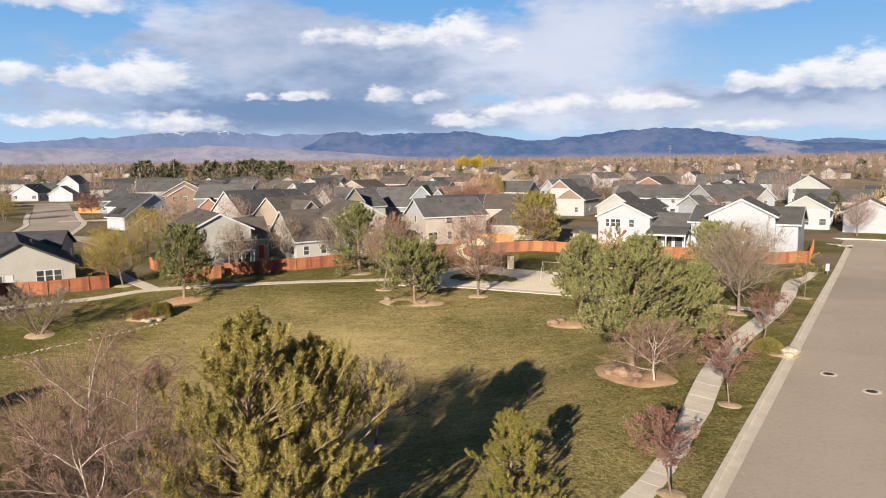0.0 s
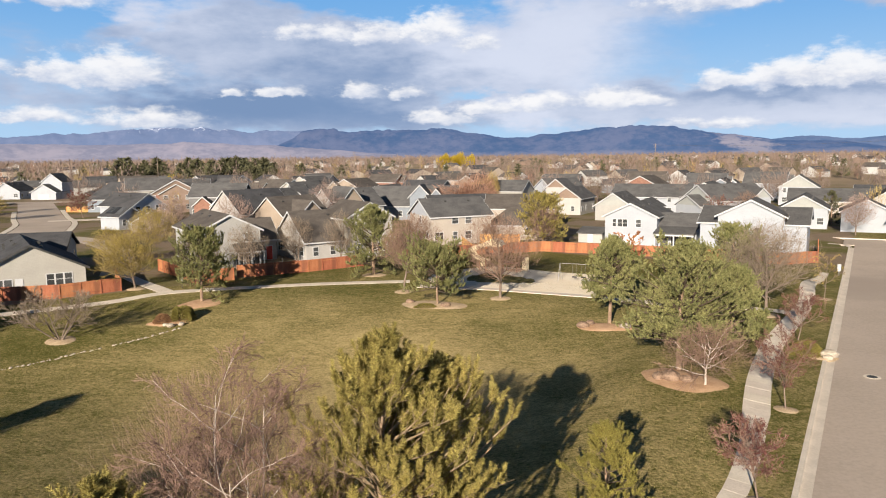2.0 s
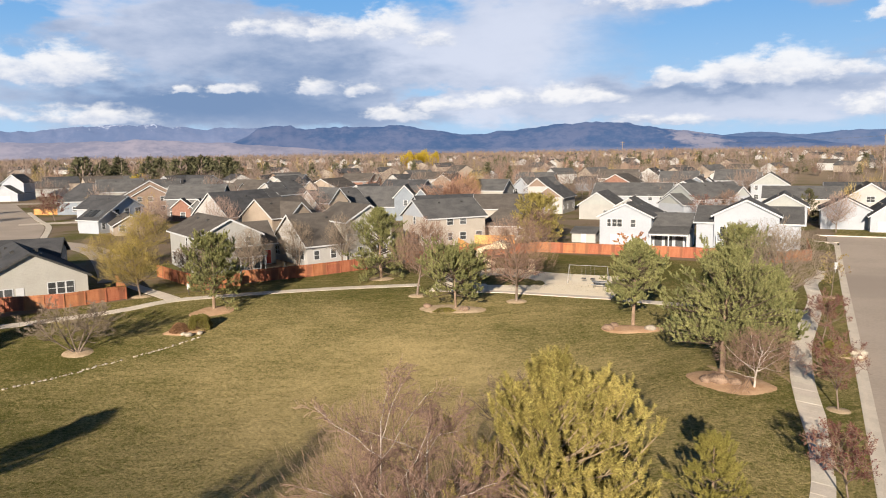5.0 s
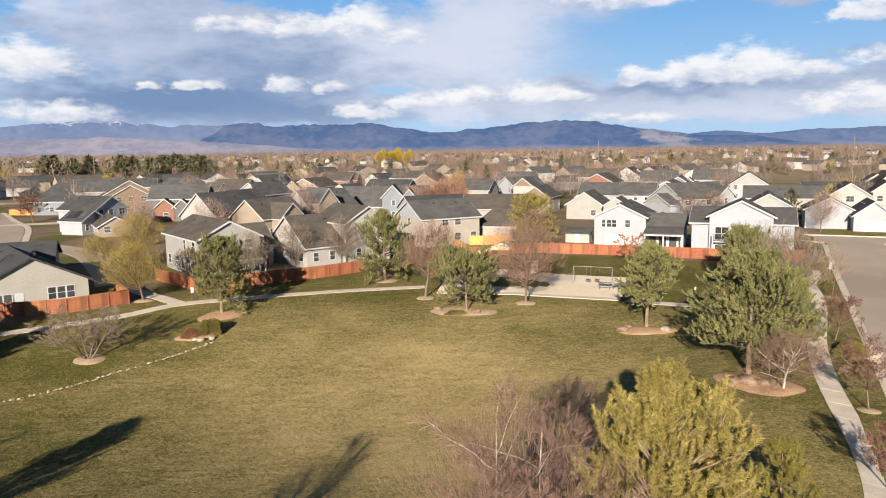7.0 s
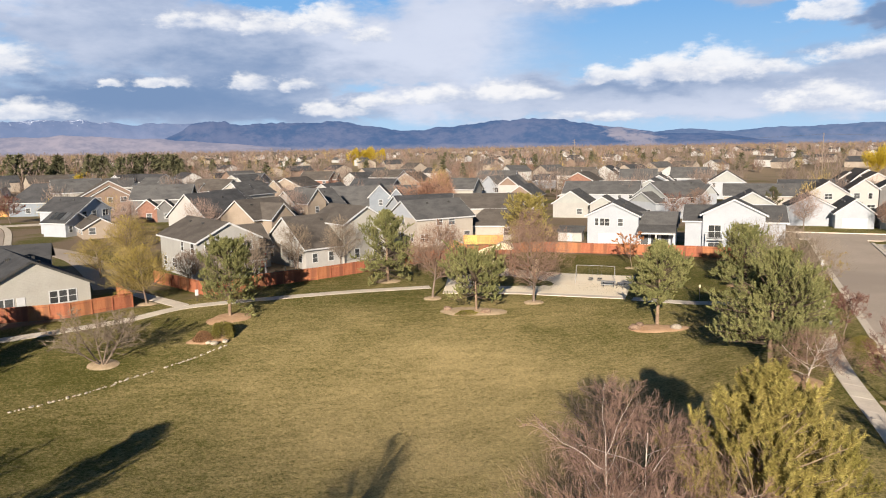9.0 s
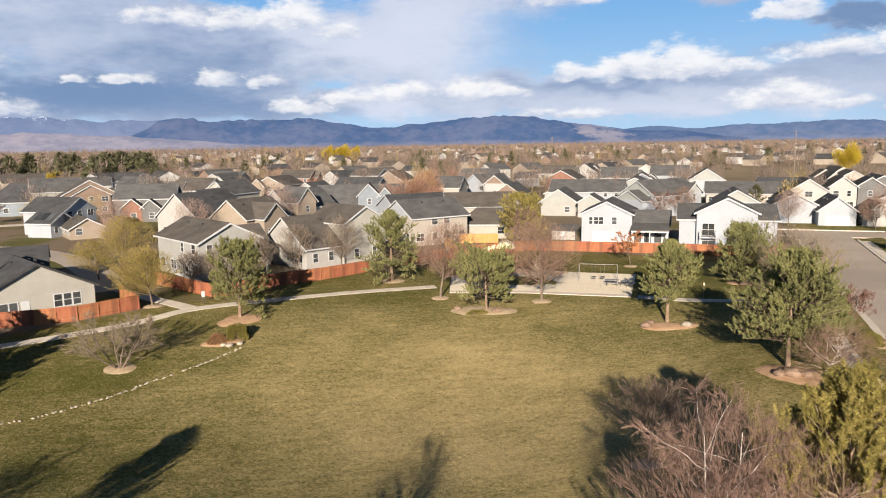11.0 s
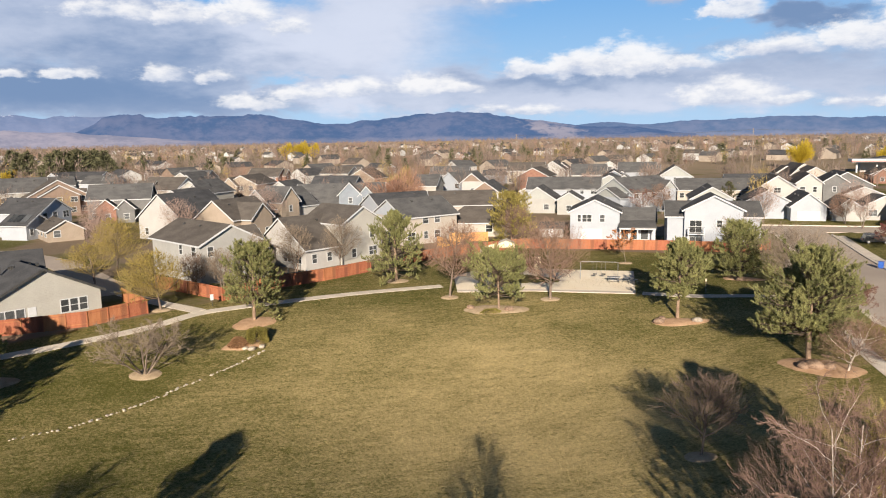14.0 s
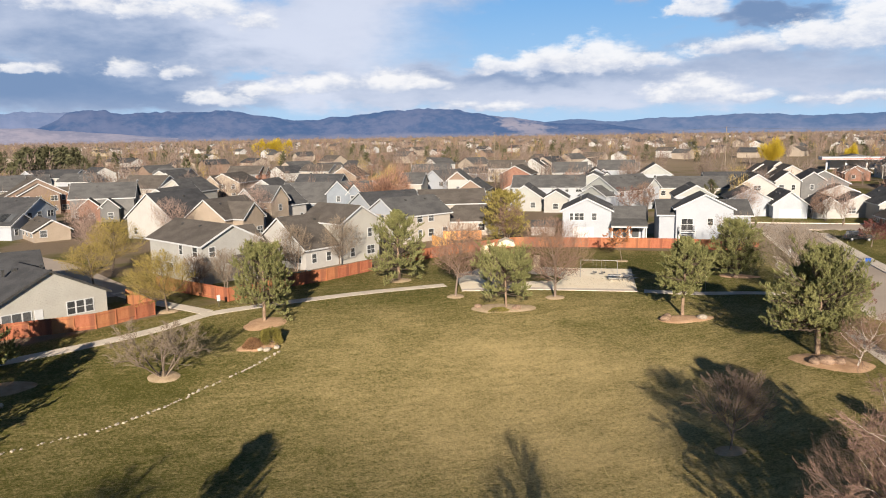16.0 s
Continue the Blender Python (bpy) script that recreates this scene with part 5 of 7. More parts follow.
solar_house = house("white two-storey house with solar panels on a lower roof", (-80.6, 183.5), -61, 9.6, 11.5, 6.6, 9.4, "white", "roof_dark", 19, extra=((0, -5.2, 0.0, 3.4, 0.0, 6.5, 3.2, 5.2, "white"),), drop=0.4)
for i in range(3):
    part("solar_panel", prism(bmesh.new(), [(-8.0, 0.5 + i * 1.7, 3.82), (-5.7, 0.5 + i * 1.7, 5.17), (-5.7, 2.1 + i * 1.7, 5.17), (-8.0, 2.1 + i * 1.7, 3.82)], (-0.03, 0, 0.06)), M["glass"], solar_house, "dark solar panel")
house("broad brown brick house with stacked gables", (-91.0, 234.0), -20, 16.5, 15.0, 6.6, 11.2, "brick", "roof_brown", 20, gable="brown", extra=((0, 0, -2.5, 5.0, 0, 6, 5.8, 8.6, "brown"),))
house("small tan house with a plain gable", (-76.3, 172.0), -25, 7.0, 10.0, 3.6, 5.6, "tan", "roof_brown", 21, rows=(1.0,))
house("white house with pinkish gables", (97.5, 172.0), 29, 10.0, 12.0, 6.4, 9.6, "cream", "roof_brown", 22, extra=((0, 8.5, 3, 3.2, 0, 8, 6.4, 8.8, "cream"),))
g1 = house("white garage with a steep gable and a drive", (82.8, 143.2), 29, 7.4, 12.0, 4.6, 7.4, "white", "roof_grey", 23, rows=(4.6,), extra=((0, -8.0, 4, 4.6, 0, 10, 4.2, 6.6, "white"),))
garage_door(g1, 0, -0.03)
house("dark grey two-storey house with a broad roof", (116.0, 168.0), 29, 13.0, 13.0, 6.8, 10.2, "grey", "roof_dark", 24, extra=((0, -3.0, -1.5, 3.0, 0, 6, 6.6, 8.6, "grey"), (0, 3, -5, 4.4, 0, 6, 3.6, 5.4, "cream")))
house("low stone-fronted house with a cream gable", (90.1, 139.3), 29, 6.8, 11.0, 3.8, 6.2, "cream", "roof_grey", 25, rows=(1.0,), extra=((0, 7.6, 2.5, 4.2, 0, 8, 3.2, 5.4, "cream"),))
house("cream garage house with a plain gable", (98.5, 128.0), 29, 8.6, 13.0, 5.2, 8.0, "cream", "roof_grey", 38, rows=(4.2,))
house("low red-brick house with a brown roof beside the street", (86.5, 112.0), 29, 9.0, 13.0, 3.6, 6.0, "brick", "roof_brown", 39, rows=(1.0,))
house("white two-storey house with a steep gable", (101.3, 227.0), 29, 11.0, 12.0, 6.8, 10.4, "white", "roof_grey", 26, gable="sage")
house("low house with a wide grey roof", (88.0, 205.0), 119, 11.0, 22.0, 4.6, 7.6, "beige", "roof_grey", 27, rows=(1.0,))
house("low house with a wide charcoal roof", (112.0, 215.0), 119, 11.0, 18.0, 4.6, 7.8, "tan", "roof_dark", 28, rows=(1.0,))
house("light house with a grey roof", (40.0, 205.0), 119, 11.0, 20.0, 6.4, 9.4, "white", "roof_grey", 29)
house("beige house with a brown roof", (2.0, 172.0), 100, 11.0, 15.0, 6.0, 8.8, "beige", "roof_brown", 30)
house("brown-brick house with white-trimmed gables", (-2.0, 205.0), 29, 8.0, 12.0, 6.4, 9.3, "brick", "roof_brown", 31)
house("pale house with a charcoal roof", (-12.0, 172.0), 75, 11.0, 14.0, 6.0, 8.7, "white", "roof_dark", 32)
house("pale green house with a grey roof", (-58.0, 205.0), 29, 9.0, 12.0, 6.4, 9.0, "sage", "roof_grey", 33)
house("grey house with a charcoal roof", (-109.0, 241.0), 72, 10.5, 13.0, 8.0, 11.6, "greige", "roof_grey", 34)
house("dark blue-grey house with a wide charcoal hipped roof", (-119.5, 243.0), 92, 14.0, 17.0, 5.4, 10.4, "blue", "roof_dark", 36, hip=5.0, rows=(1.0,))
house("white house with a low charcoal roof across the street", (-192.0, 318.0), 2, 12.0, 12.0, 4.6, 8.2, "white", "roof_dark", 40, rows=(1.0,))
wg = house("white house with a wide garage at the end of the street", (-173.0, 312.0), 2, 10.5, 13.0, 4.4, 7.6, "white", "roof_grey", 37, rows=(4.6,), extra=((0, 1.0, 5.0, 4.4, 0, 9, 7.2, 10.6, "white"),))
garage_door(wg, 0, -0.03)
house("grey two-storey house with a wide roof", (-118.0, 300.0), 75, 12.0, 17.0, 6.4, 9.4, "greige", "roof_grey", 35)

# ---- foreground trees ----
pine("pine_tree", "tall full pine with yellow-green needle tufts in the lawn", (-12.75, 25.7), 10.4, 3, 4.1, bottom=0.05, belly=0.26, mat="needle", whorls=20, per=8, tw=4, shoots=1, needles=76,
     nlen=0.20, nwid=0.036, shoot_len=0.72, up_tip=0.66, leaders=2, lead=0.5, off_=0.90, second=1.0, ragged=0.17, bough="bough_pale", splay=1.0, climb=9.0, loose=0.18)
pine("pine_tree", "young yellow-green pine in the lawn", (-2.7, 33.9), 4.1, 8, 1.6, bottom=0.03, mat="needle_young", whorls=10, per=6, tw=4, shoots=1, needles=80, nlen=0.15, nwid=0.026, shoot_len=0.5, up_tip=0.66, ragged=0.25, splay=1.25)
pine("pine_tree", "full pine with yellow-green needle tufts", (-20.3, 20.8), 7.7, 12, 3.0, bottom=0.06, mat="needle", whorls=16, per=6, tw=5, shoots=1, needles=60, nlen=0.15, nwid=0.034, shoot_len=0.55, up_tip=0.68, splay=1.25)
bare_tree("birch_tree", "bare birch with pale stems and pinkish twigs", (-17.4, 25.0), 10.9, 5, "birch_bark", "twig_birch", stems=3, lean=17, trunk=0.26, radius=0.085, limbs=14, n2=8, n3=7, n4=5, spread=42, fine=0.0085, up=0.0, reach=0.55, wander=0.16, wide=9.4, droop=0.015, haze=12000, haze_w=0.009, low=0.12)
pine("pine_tree", "tall full pine at the park's edge", (-53.2, 25.5), 8.9, 14, 3.1, bottom=0.08, whorls=16, per=6, tw=5, shoots=2, needles=10, nwid=0.15)
pine("pine_tree", "full pine at the park's western edge", (-68.5, 55.0), 9.2, 16, 3.3, bottom=0.1, whorls=14, tw=5, shoots=2, needles=10, nwid=0.15)
pine("pine_tree", "full pine at the park's western edge", (-77.0, 60.0), 9.6, 17, 3.4, bottom=0.1, whorls=14, tw=5, shoots=2, needles=10, nwid=0.15)
pine("pine_tree", "broad full pine over the footpath", (-69.5, 69.5), 9.6, 18, 4.3, bottom=0.06, whorls=16, tw=6, shoots=2, needles=14, nwid=0.15)
pine("pine_tree", "broad full pine over the footpath", (-76.0, 74.0), 9.8, 19, 4.2, bottom=0.06, whorls=14, tw=5, shoots=2, needles=10, nwid=0.16)
pine("pine_tree", "full pine beside the footpath", (-65.2, 63.5), 8.4, 20, 3.4, bottom=0.06, whorls=14, tw=6, shoots=2, needles=14, nwid=0.15)
bare_tree("bare_tree", "bare tree with fine grey twigs", (-34.0, 21.5), 8.2, 15, stems=2, lean=14, limbs=12, n2=8, n3=7, n4=0, spread=42, fine=0.014, wide=7.0, haze=3500, haze_w=0.02)
bare_tree("bare_tree", "broad bare tree with fine grey twigs", (-59.0, 27.0), 7.6, 16, stems=3, lean=16, limbs=12, n2=8, n3=7, n4=0, spread=42, fine=0.014, wide=8.5, haze=3500, haze_w=0.018)

# ---- trees of the park ----
pine("pine_tree", "dense rounded pine in a mulch bed", (-39.2, 90.7), 8.4, 21, 3.7, bottom=0.24, belly=0.35)
pine("pine_tree", "low spreading pine in a mulch bed", (-10.3, 87.1), 5.7, 22, 4.1, bottom=0.30, belly=0.55, whorls=14, climb=2.0)
pine("pine_tree", "upright dark-green pine by the fence", (-19.3, 105.8), 9.5, 23, 4.3, bottom=0.13, belly=0.12)
pine("pine_tree", "pine with a bare leaning trunk in a mulch bed", (7.6, 76.6), 8.5, 24, 2.8, bottom=0.36, belly=0.35)
pine("pine_tree", "big broad pine with a thick bare trunk", (8.3, 56.9), 9.3, 25, 4.15, bottom=0.30, belly=0.42, whorls=18, per=7, tw=7, shoots=2, needles=34, nlen=0.18, nwid=0.05, shoot_len=0.52, leaders=2, lead=0.9, off_=0.55, second=0.72, splay=1.1)
pine("pine_tree", "smaller pine beside a broad one", (14.6, 62.4), 6.6, 26, 2.9, bottom=0.16, belly=0.35)
pine("pine_tree", "tall pine over the far mulch bed", (26.5, 91.0), 7.2, 27, 3.8, bottom=0.12, belly=0.4)
pine("pine_tree", "pine standing behind the red fence", (9.6, 137.0), 8.8, 28, 4.8, bottom=0.12, belly=0.3, mat="needle")
pine("pine_tree", "small pine beside the footpath", (-64.8, 81.5), 4.4, 29, 1.9, bottom=0.1, whorls=10, tw=6)
bare_tree("bare_tree", "bare round-crowned tree with reddish twigs", (-2.7, 89.2), 10.6, 31, twig="twig_red", trunk=0.22, radius=0.2, limbs=18, n2=8, n3=7, n4=0, spread=48, fine=0.018, reach=0.66, wide=11.0, haze=9000, haze_w=0.024, low=0.26)
bare_tree("bare_tree", "bare round-crowned tree with brown twigs", (-14.6, 94.1), 10.0, 32, twig="twig_red", trunk=0.24, radius=0.18, limbs=17, n2=8, n3=7, n4=0, spread=46, fine=0.018, reach=0.62, wide=8.8, haze=7500, haze_w=0.024, low=0.27)
bare_tree("bare_tree", "low bare tree with many spreading stems", (-49.5, 76.6), 5.6, 33, twig="twig_grey", stems=6, lean=34, trunk=0.3, radius=0.08, limbs=8, n2=7, n3=6, n4=3, fine=0.009, spread=38, wide=9.6, haze=900, haze_w=0.012, low=0.3)
# twig_dark here puts the shadow over this crown into its colour
bare_tree("bare_tree", "small bare tree with a dense round crown", (-10.5, 45.0), 6.0, 34, twig="twig_dark", trunk=0.2, radius=0.11, limbs=15, n2=8, n3=7, n4=4, spread=48, fine=0.008, reach=0.85, wide=6.8, haze=3200, haze_w=0.009, low=0.2)
bare_tree("young_tree", "slender young tree with rust-brown leaves", (17.9, 107.6), 5.6, 35, trunk=0.35, radius=0.07, limbs=8, n2=4, n3=4, n4=0, leaf="leaf_rust", leaf_n=3600, leaf_len=0.15, leaf_w=0.09, fine=0.014, reach=0.8, spread=52, wide=5.4)
bare_tree("bare_tree", "large bare tree with grey-brown twigs", (23.7, 75.9), 9.6, 36, twig="twig_grey", lean=5, trunk=0.2, radius=0.24, limbs=17, n2=8, n3=7, n4=0, spread=44, fine=0.016, reach=0.72, wide=10.2, haze=9000, haze_w=0.018, low=0.26)
bare_tree("bare_tree", "large bare tree with grey-brown twigs", (32.5, 99.0), 8.4, 41, twig="twig_grey", stems=3, lean=20, trunk=0.2, radius=0.16, limbs=9, n2=6, n3=6, n4=0, spread=42, fine=0.017, reach=0.7, wide=10.5, haze=4000, haze_w=0.020, low=0.2)
bare_tree("bare_tree", "small leaning bare tree beside the broad pine", (9.0, 53.1), 5.2, 37, bark="birch_bark", twig="twig_red", lean=22, trunk=0.3, radius=0.09, limbs=14, n2=7, n3=7, n4=3, fine=0.009, spread=50, reach=0.85, wide=6.6, haze=6500, haze_w=0.011, low=0.25)
for at, h, sd in (((12.9, 48.8), 4.1, 38), ((5.3, 35.7), 4.0, 39), ((22.6, 66.9), 3.6, 42)):
    bare_tree("plum_tree", "small plum tree with dark red buds", at, h, sd, twig="twig_red", lean=10, trunk=0.3, radius=0.065, limbs=14, n2=6, n3=6, n4=3, fine=0.009, spread=46, reach=0.75,
              leaf="leaf_plum", leaf_n=4200, leaf_len=0.085, leaf_w=0.055)
bare_tree("young_tree", "young tree with thin yellow buds", (34.8, 85.5), 4.6, 40, twig="twig_red", trunk=0.25, radius=0.06, limbs=9, n2=5, n3=5, n4=0, leaf="leaf_willow", leaf_n=900, leaf_len=0.12, leaf_w=0.08, fine=0.009)
for at, h, wd, sd, lb, n in (((-50.2, 98.2), 7.8, 8.4, 43, "willow flushed with yellow-green spring leaves", 42000), ((-60.0, 129.0), 8.6, 9.0, 44, "willow flushed with yellow-green spring leaves", 36000),
                          ((-61.2, 118.2), 6.4, 7.4, 45, "thin willow with yellow-green spring leaves", 20000)):
    bare_tree("willow_tree", lb, at, h, sd, twig="twig_gold", trunk=0.22, radius=0.14, limbs=13, n2=6, n3=6, n4=0, leaf="leaf_willow", leaf_n=n // 9, leaf_len=0.12, leaf_w=0.05, fine=0.014, reach=0.62, wide=wd, spread=40, up=0.06, haze=n // 4, haze_w=0.024, low=0.24)
YARD = [(-38.0, 109.5, 7.5, 46, "twig_grey"), (-43.2, 107.0, 6.2, 66, "twig_grey"), (-46.8, 108.6, 5.4, 67, "twig_dark"), (-25.6, 119.6, 8.4, 47, "twig_grey"), (-32.5, 118.5, 7.6, 48, "twig_grey"), (-66.0, 150.0, 7.0, 49, "twig_pink"), (9.5, 135.0, 7.5, 50, "twig_red"), (62.0, 170.0, 8.0, 51, "twig_red"),
        (73.0, 146.0, 8.5, 52, "twig_pink"), (97.0, 146.0, 9.0, 53, "twig_pink"), (-70.0, 170.0, 9.0, 54, "twig_pink"), (-95.0, 196.0, 6.0, 55, "twig_pink"), (86.0, 136.0, 7.0, 56, "twig_red"),
        (55.0, 198.0, 9.5, 71, "twig_pink"), (-35.5, 170.0, 11.0, 72, "twig_pink"), (-52.5, 157.0, 9.5, 73, "twig_pink"), (0.5, 250.0, 11.5, 74, "twig_red")]
for x, y, h, sd, tw in YARD:
    bare_tree("bare_tree", "bare yard tree among the houses", (x, y), h, sd, twig=tw, stems=2, trunk=0.2, radius=0.13, limbs=9, n2=6, n3=6, n4=0, fine=0.018, spread=44, reach=0.7, wide=h * 0.85, haze=3600, haze_w=0.028, low=0.22)
shrub("clipped_shrub", "clipped yellow-green evergreen shrub with a flat top", (-39.0, 83.2), 1.15, 1.05, 1.5, 61, flat=0.7, n=14000, size=0.10)
shrub("shrub", "dry brown shrub beside a clipped one", (-41.0, 82.4), 1.0, 0.9, 0.95, 62, leaf="leaf_brown", n=8000, size=0.09)
shrub("shrub", "rounded yellow-green shrub in a mulch bed", (21.0, 62.3), 1.4, 1.2, 1.1, 63, n=12000, size=0.09)
shrub("shrub", "low yellow-green groundcover in a mulch bed", (-11.7, 86.0), 1.3, 0.7, 0.45, 64, n=6000)

bare_tree("plum_tree", "round purple-red plum tree beside the street", (-110.5, 213.0), 8.0, 59, twig="twig_red", trunk=0.22, radius=0.14, limbs=14, n2=6, n3=6, n4=0, fine=0.02, spread=48, reach=0.75, wide=9.0, leaf="leaf_plum", leaf_n=3600, leaf_len=0.22, leaf_w=0.15, haze=4000, haze_w=0.035)
bare_tree("plum_tree", "dark red plum tree behind a white house", (51.6, 161.0), 7.6, 75, twig="twig_red", trunk=0.22, radius=0.12, limbs=12, n2=6, n3=6, n4=0, fine=0.018, spread=44, reach=0.75, wide=7.5, leaf="leaf_plum", leaf_n=1500, leaf_len=0.16, leaf_w=0.1, haze=1500, haze_w=0.03)
pine("pine_tree", "dark narrow pine beside a house", (80.0, 168.0), 7.2, 76, 2.6, bottom=0.05, whorls=10, tw=4, shoots=1, needles=14, nwid=0.15, mat="needle_dark")
pine("pine_tree", "dense dark pine across the street", (-150.0, 226.0), 9.0, 60, 4.4, bottom=0.05, whorls=12, tw=5, shoots=1, needles=14, nwid=0.15)
bare_tree("bare_tree", "bare tree with orange-brown twigs beside the street", (-133.0, 207.0), 7.5, 65, twig="twig_gold", stems=3, lean=16, trunk=0.2, radius=0.1, limbs=9, n2=6, n3=6, n4=0, fine=0.02, spread=42, wide=8.5, haze=3000, haze_w=0.04)

# deck and yard things behind the two-storey greige house
deck = thing("deck", (-35.5, 111.0, float(land(-35.5, 111.0))), 30, "low grey timber deck with a rail behind a house", "deck")
for i in range(14):
    part("deck_board", box(bmesh.new(), -3.0, 3.0, -2.0 + i * 0.29, -1.73 + i * 0.29, 0.5, 0.55), M["wood_pole"], deck)
for x in (-2.9, 0.0, 2.9):
    for y in (-1.9, 2.0):
        part("deck_post", box(bmesh.new(), x - 0.06, x + 0.06, y - 0.06, y + 0.06, -0.3, 1.4), M["dark_metal"], deck)
part("top_rail", box(bmesh.new(), -3.0, 3.0, -1.96, -1.84, 1.36, 1.44), M["dark_metal"], deck)
part("red_door", box(bmesh.new(), 7.2, 8.2, 4.60, 4.72, 0.1, 2.3, 0.01), M["door_red"], hb, "bright red back door")
part("door_frame", box(bmesh.new(), 7.1, 8.3, 4.64, 4.74, 0.0, 2.4), M["trim"], hb)


def garden_chair(at, turn, mat, label):
    z = float(land(*at))
    ch = thing("garden_chair", (*at, z), turn, label, "chair", "chairs in the yard")
    part("seat", box(bmesh.new(), -0.3, 0.3, -0.3, 0.3, 0.38, 0.44, 0.01), mat, ch)
    part("backrest", prism(bmesh.new(), [(-0.3, 0.28, 0.42), (0.3, 0.28, 0.42), (0.3, 0.5, 1.05), (-0.3, 0.5, 1.05)], (0, 0.05, 0)), mat, ch)
    for x in (-0.27, 0.27):
        for y in (-0.27, 0.27):
            part("leg", box(bmesh.new(), x - 0.03, x + 0.03, y - 0.03, y + 0.03, 0, 0.38), mat, ch)
        part("armrest", box(bmesh.new(), x - 0.06, x + 0.06, -0.32, 0.36, 0.62, 0.66), mat, ch)


garden_chair((-32.6, 111.5), 20, M["teal"], "teal plastic garden chair in the back yard")
garden_chair((-31.4, 112.2), -30, M["teal"], "teal plastic garden chair in the back yard")
garden_chair((-33.6, 110.6), 60, M["teal"], "teal plastic garden chair in the back yard")

# ---- fences ----
def fence(label, points, mat="fence", height=1.83):
    """Board fence in bays between posts: grooved boards on rails, a cap along the top."""
    line = np.asarray(points, float)
    root = thing("fence", (*line[0], float(land(*line[0]))), 0, label, "fence")
    o = np.array(root.location)
    first = None
    for a, b in zip(line[:-1], line[1:]):
        n = max(1, int(round(np.linalg.norm(b - a) / 2.4)))
        for i in range(n + 1):
            p = a + (b - a) * i / n
            z = float(land(*p))
            turn = math.degrees(math.atan2(b[1] - a[1], b[0] - a[0]))
            post = part("post", box(bmesh.new(), -0.05, 0.05, -0.09, 0.01, -0.3, height - 0.05), M[mat], root) if first is None else new("post", first)
            first = post.data
            post.parent = root
            post.matrix_local = Matrix.Translation(Vector((*p, z)) - Vector(o)) @ pose(0, 0, 0, 0, 0, turn)
            if i == n:
                break
            q = a + (b - a) * (i + 1) / n
            L = float(np.linalg.norm(q - p))
            dz = float(land(*q)) - z
            bm = bmesh.new()
            k = int(round(L / 0.145))
            plan = [(0, 0.045)]
            for j in range(k):
                x0, x1 = L * j / k + 0.012, L * (j + 1) / k - 0.012
                plan += [(x0 - 0.006, 0.03), (x0, 0.012), (x1, 0.012), (x1 + 0.006, 0.03)]
            plan.append((L, 0.045))
            low = [bm.verts.new((x, y, dz * x / L + 0.04)) for x, y in plan]
            top = [bm.verts.new((x, y, dz * x / L + height - 0.02 * ((j // 4 * 7 + i) % 3))) for j, (x, y) in enumerate(plan)]
            n2 = len(low)
            for j in range(n2):
                bm.faces.new((low[j], low[(j + 1) % n2], top[(j + 1) % n2], top[j]))
            bm.faces.new(top[::-1])
            pan = part("panel", bm, M[mat], root)
            pan.matrix_local = Matrix.Translation(Vector((*p, z)) - Vector(o)) @ pose(0, 0, 0, 0, 0, turn)
            for rz in (0.35, height - 0.35):
                bm = prism(bmesh.new(), [(0, -0.04, rz), (0, 0.008, rz), (0, 0.008, rz + 0.09), (0, -0.04, rz + 0.09)], (L, 0, dz))
                part("rail", bm, M[mat], pan)
    return root


fence("red-stained cedar board fence round a back yard", [(-78.0, 85.5), (-66.0, 91.0), (-57.5, 92.8), (-51.6, 97.0), (-55.5, 104.5)])
fence("red-stained cedar board fence beside the lane", [(-52.3, 112.3), (-43.0, 100.8), (-38.6, 103.4)])
fence("red-stained cedar board fence behind the lawn", [(-38.6, 105.2), (-29.2, 109.2), (-21.6, 114.2)])
fence("red-stained cedar board fence along the back yards", [(-15.5, 119.0), (-4.3, 124.6), (8.0, 128.0), (13.7, 125.2), (25.7, 119.2), (31.1, 116.2), (41.9, 109.2)])
fence("red-stained cedar board fence at the corner yard", [(41.9, 109.2), (47.6, 111.6), (55.1, 126.0)])
fence("new orange cedar fence between two yards", [(-4.3, 124.8), (-5.5, 136.0)], "fence_raw", 2.0)


fence("new orange cedar fence beside the street", [(-127.5, 238.0), (-121.0, 237.0), (-116.0, 239.5)], "fence_raw")
fence("new orange cedar fence between two back yards", [(-1.9, 140.6), (5.5, 139.3)], "fence_raw")

# ---- stones ----
def stone_mesh(seed, mat):
    rng = np.random.default_rng(seed)
    bm = bmesh.new()
    bmesh.ops.create_icosphere(bm, subdivisions=2, radius=1.0)
    for v in bm.verts:
        v.co *= 1 + 0.22 * noise.noise(v.co * 1.3 + Vector((seed, 0, 0))) + 0.08 * noise.noise(v.co * 4 + Vector((0, seed, 0)))
        v.co.z *= 0.7
    me = bpy.data.meshes.new("stone")
    bm.to_mesh(me)
    bm.free()
    me.materials.append(M[mat])
    return me


PALE = [stone_mesh(i, "pale_rock") for i in range(5)]
DARK = [stone_mesh(10 + i, "rock") for i in range(3)]
creek = respace(bezier([(-38.4, 80.6), (-40.6, 77.9), (-43.6, 75.2), (-46.9, 72.0), (-50.0, 68.9), (-54.0, 66.0), (-57.0, 64.6), (-61.0, 62.6), (-68.0, 60.0)]), 0.27)
edging = thing("stone_edging", (0, 0, 0), 0, "line of small pale river stones across the lawn", "stones")
rs = np.random.default_rng(77)
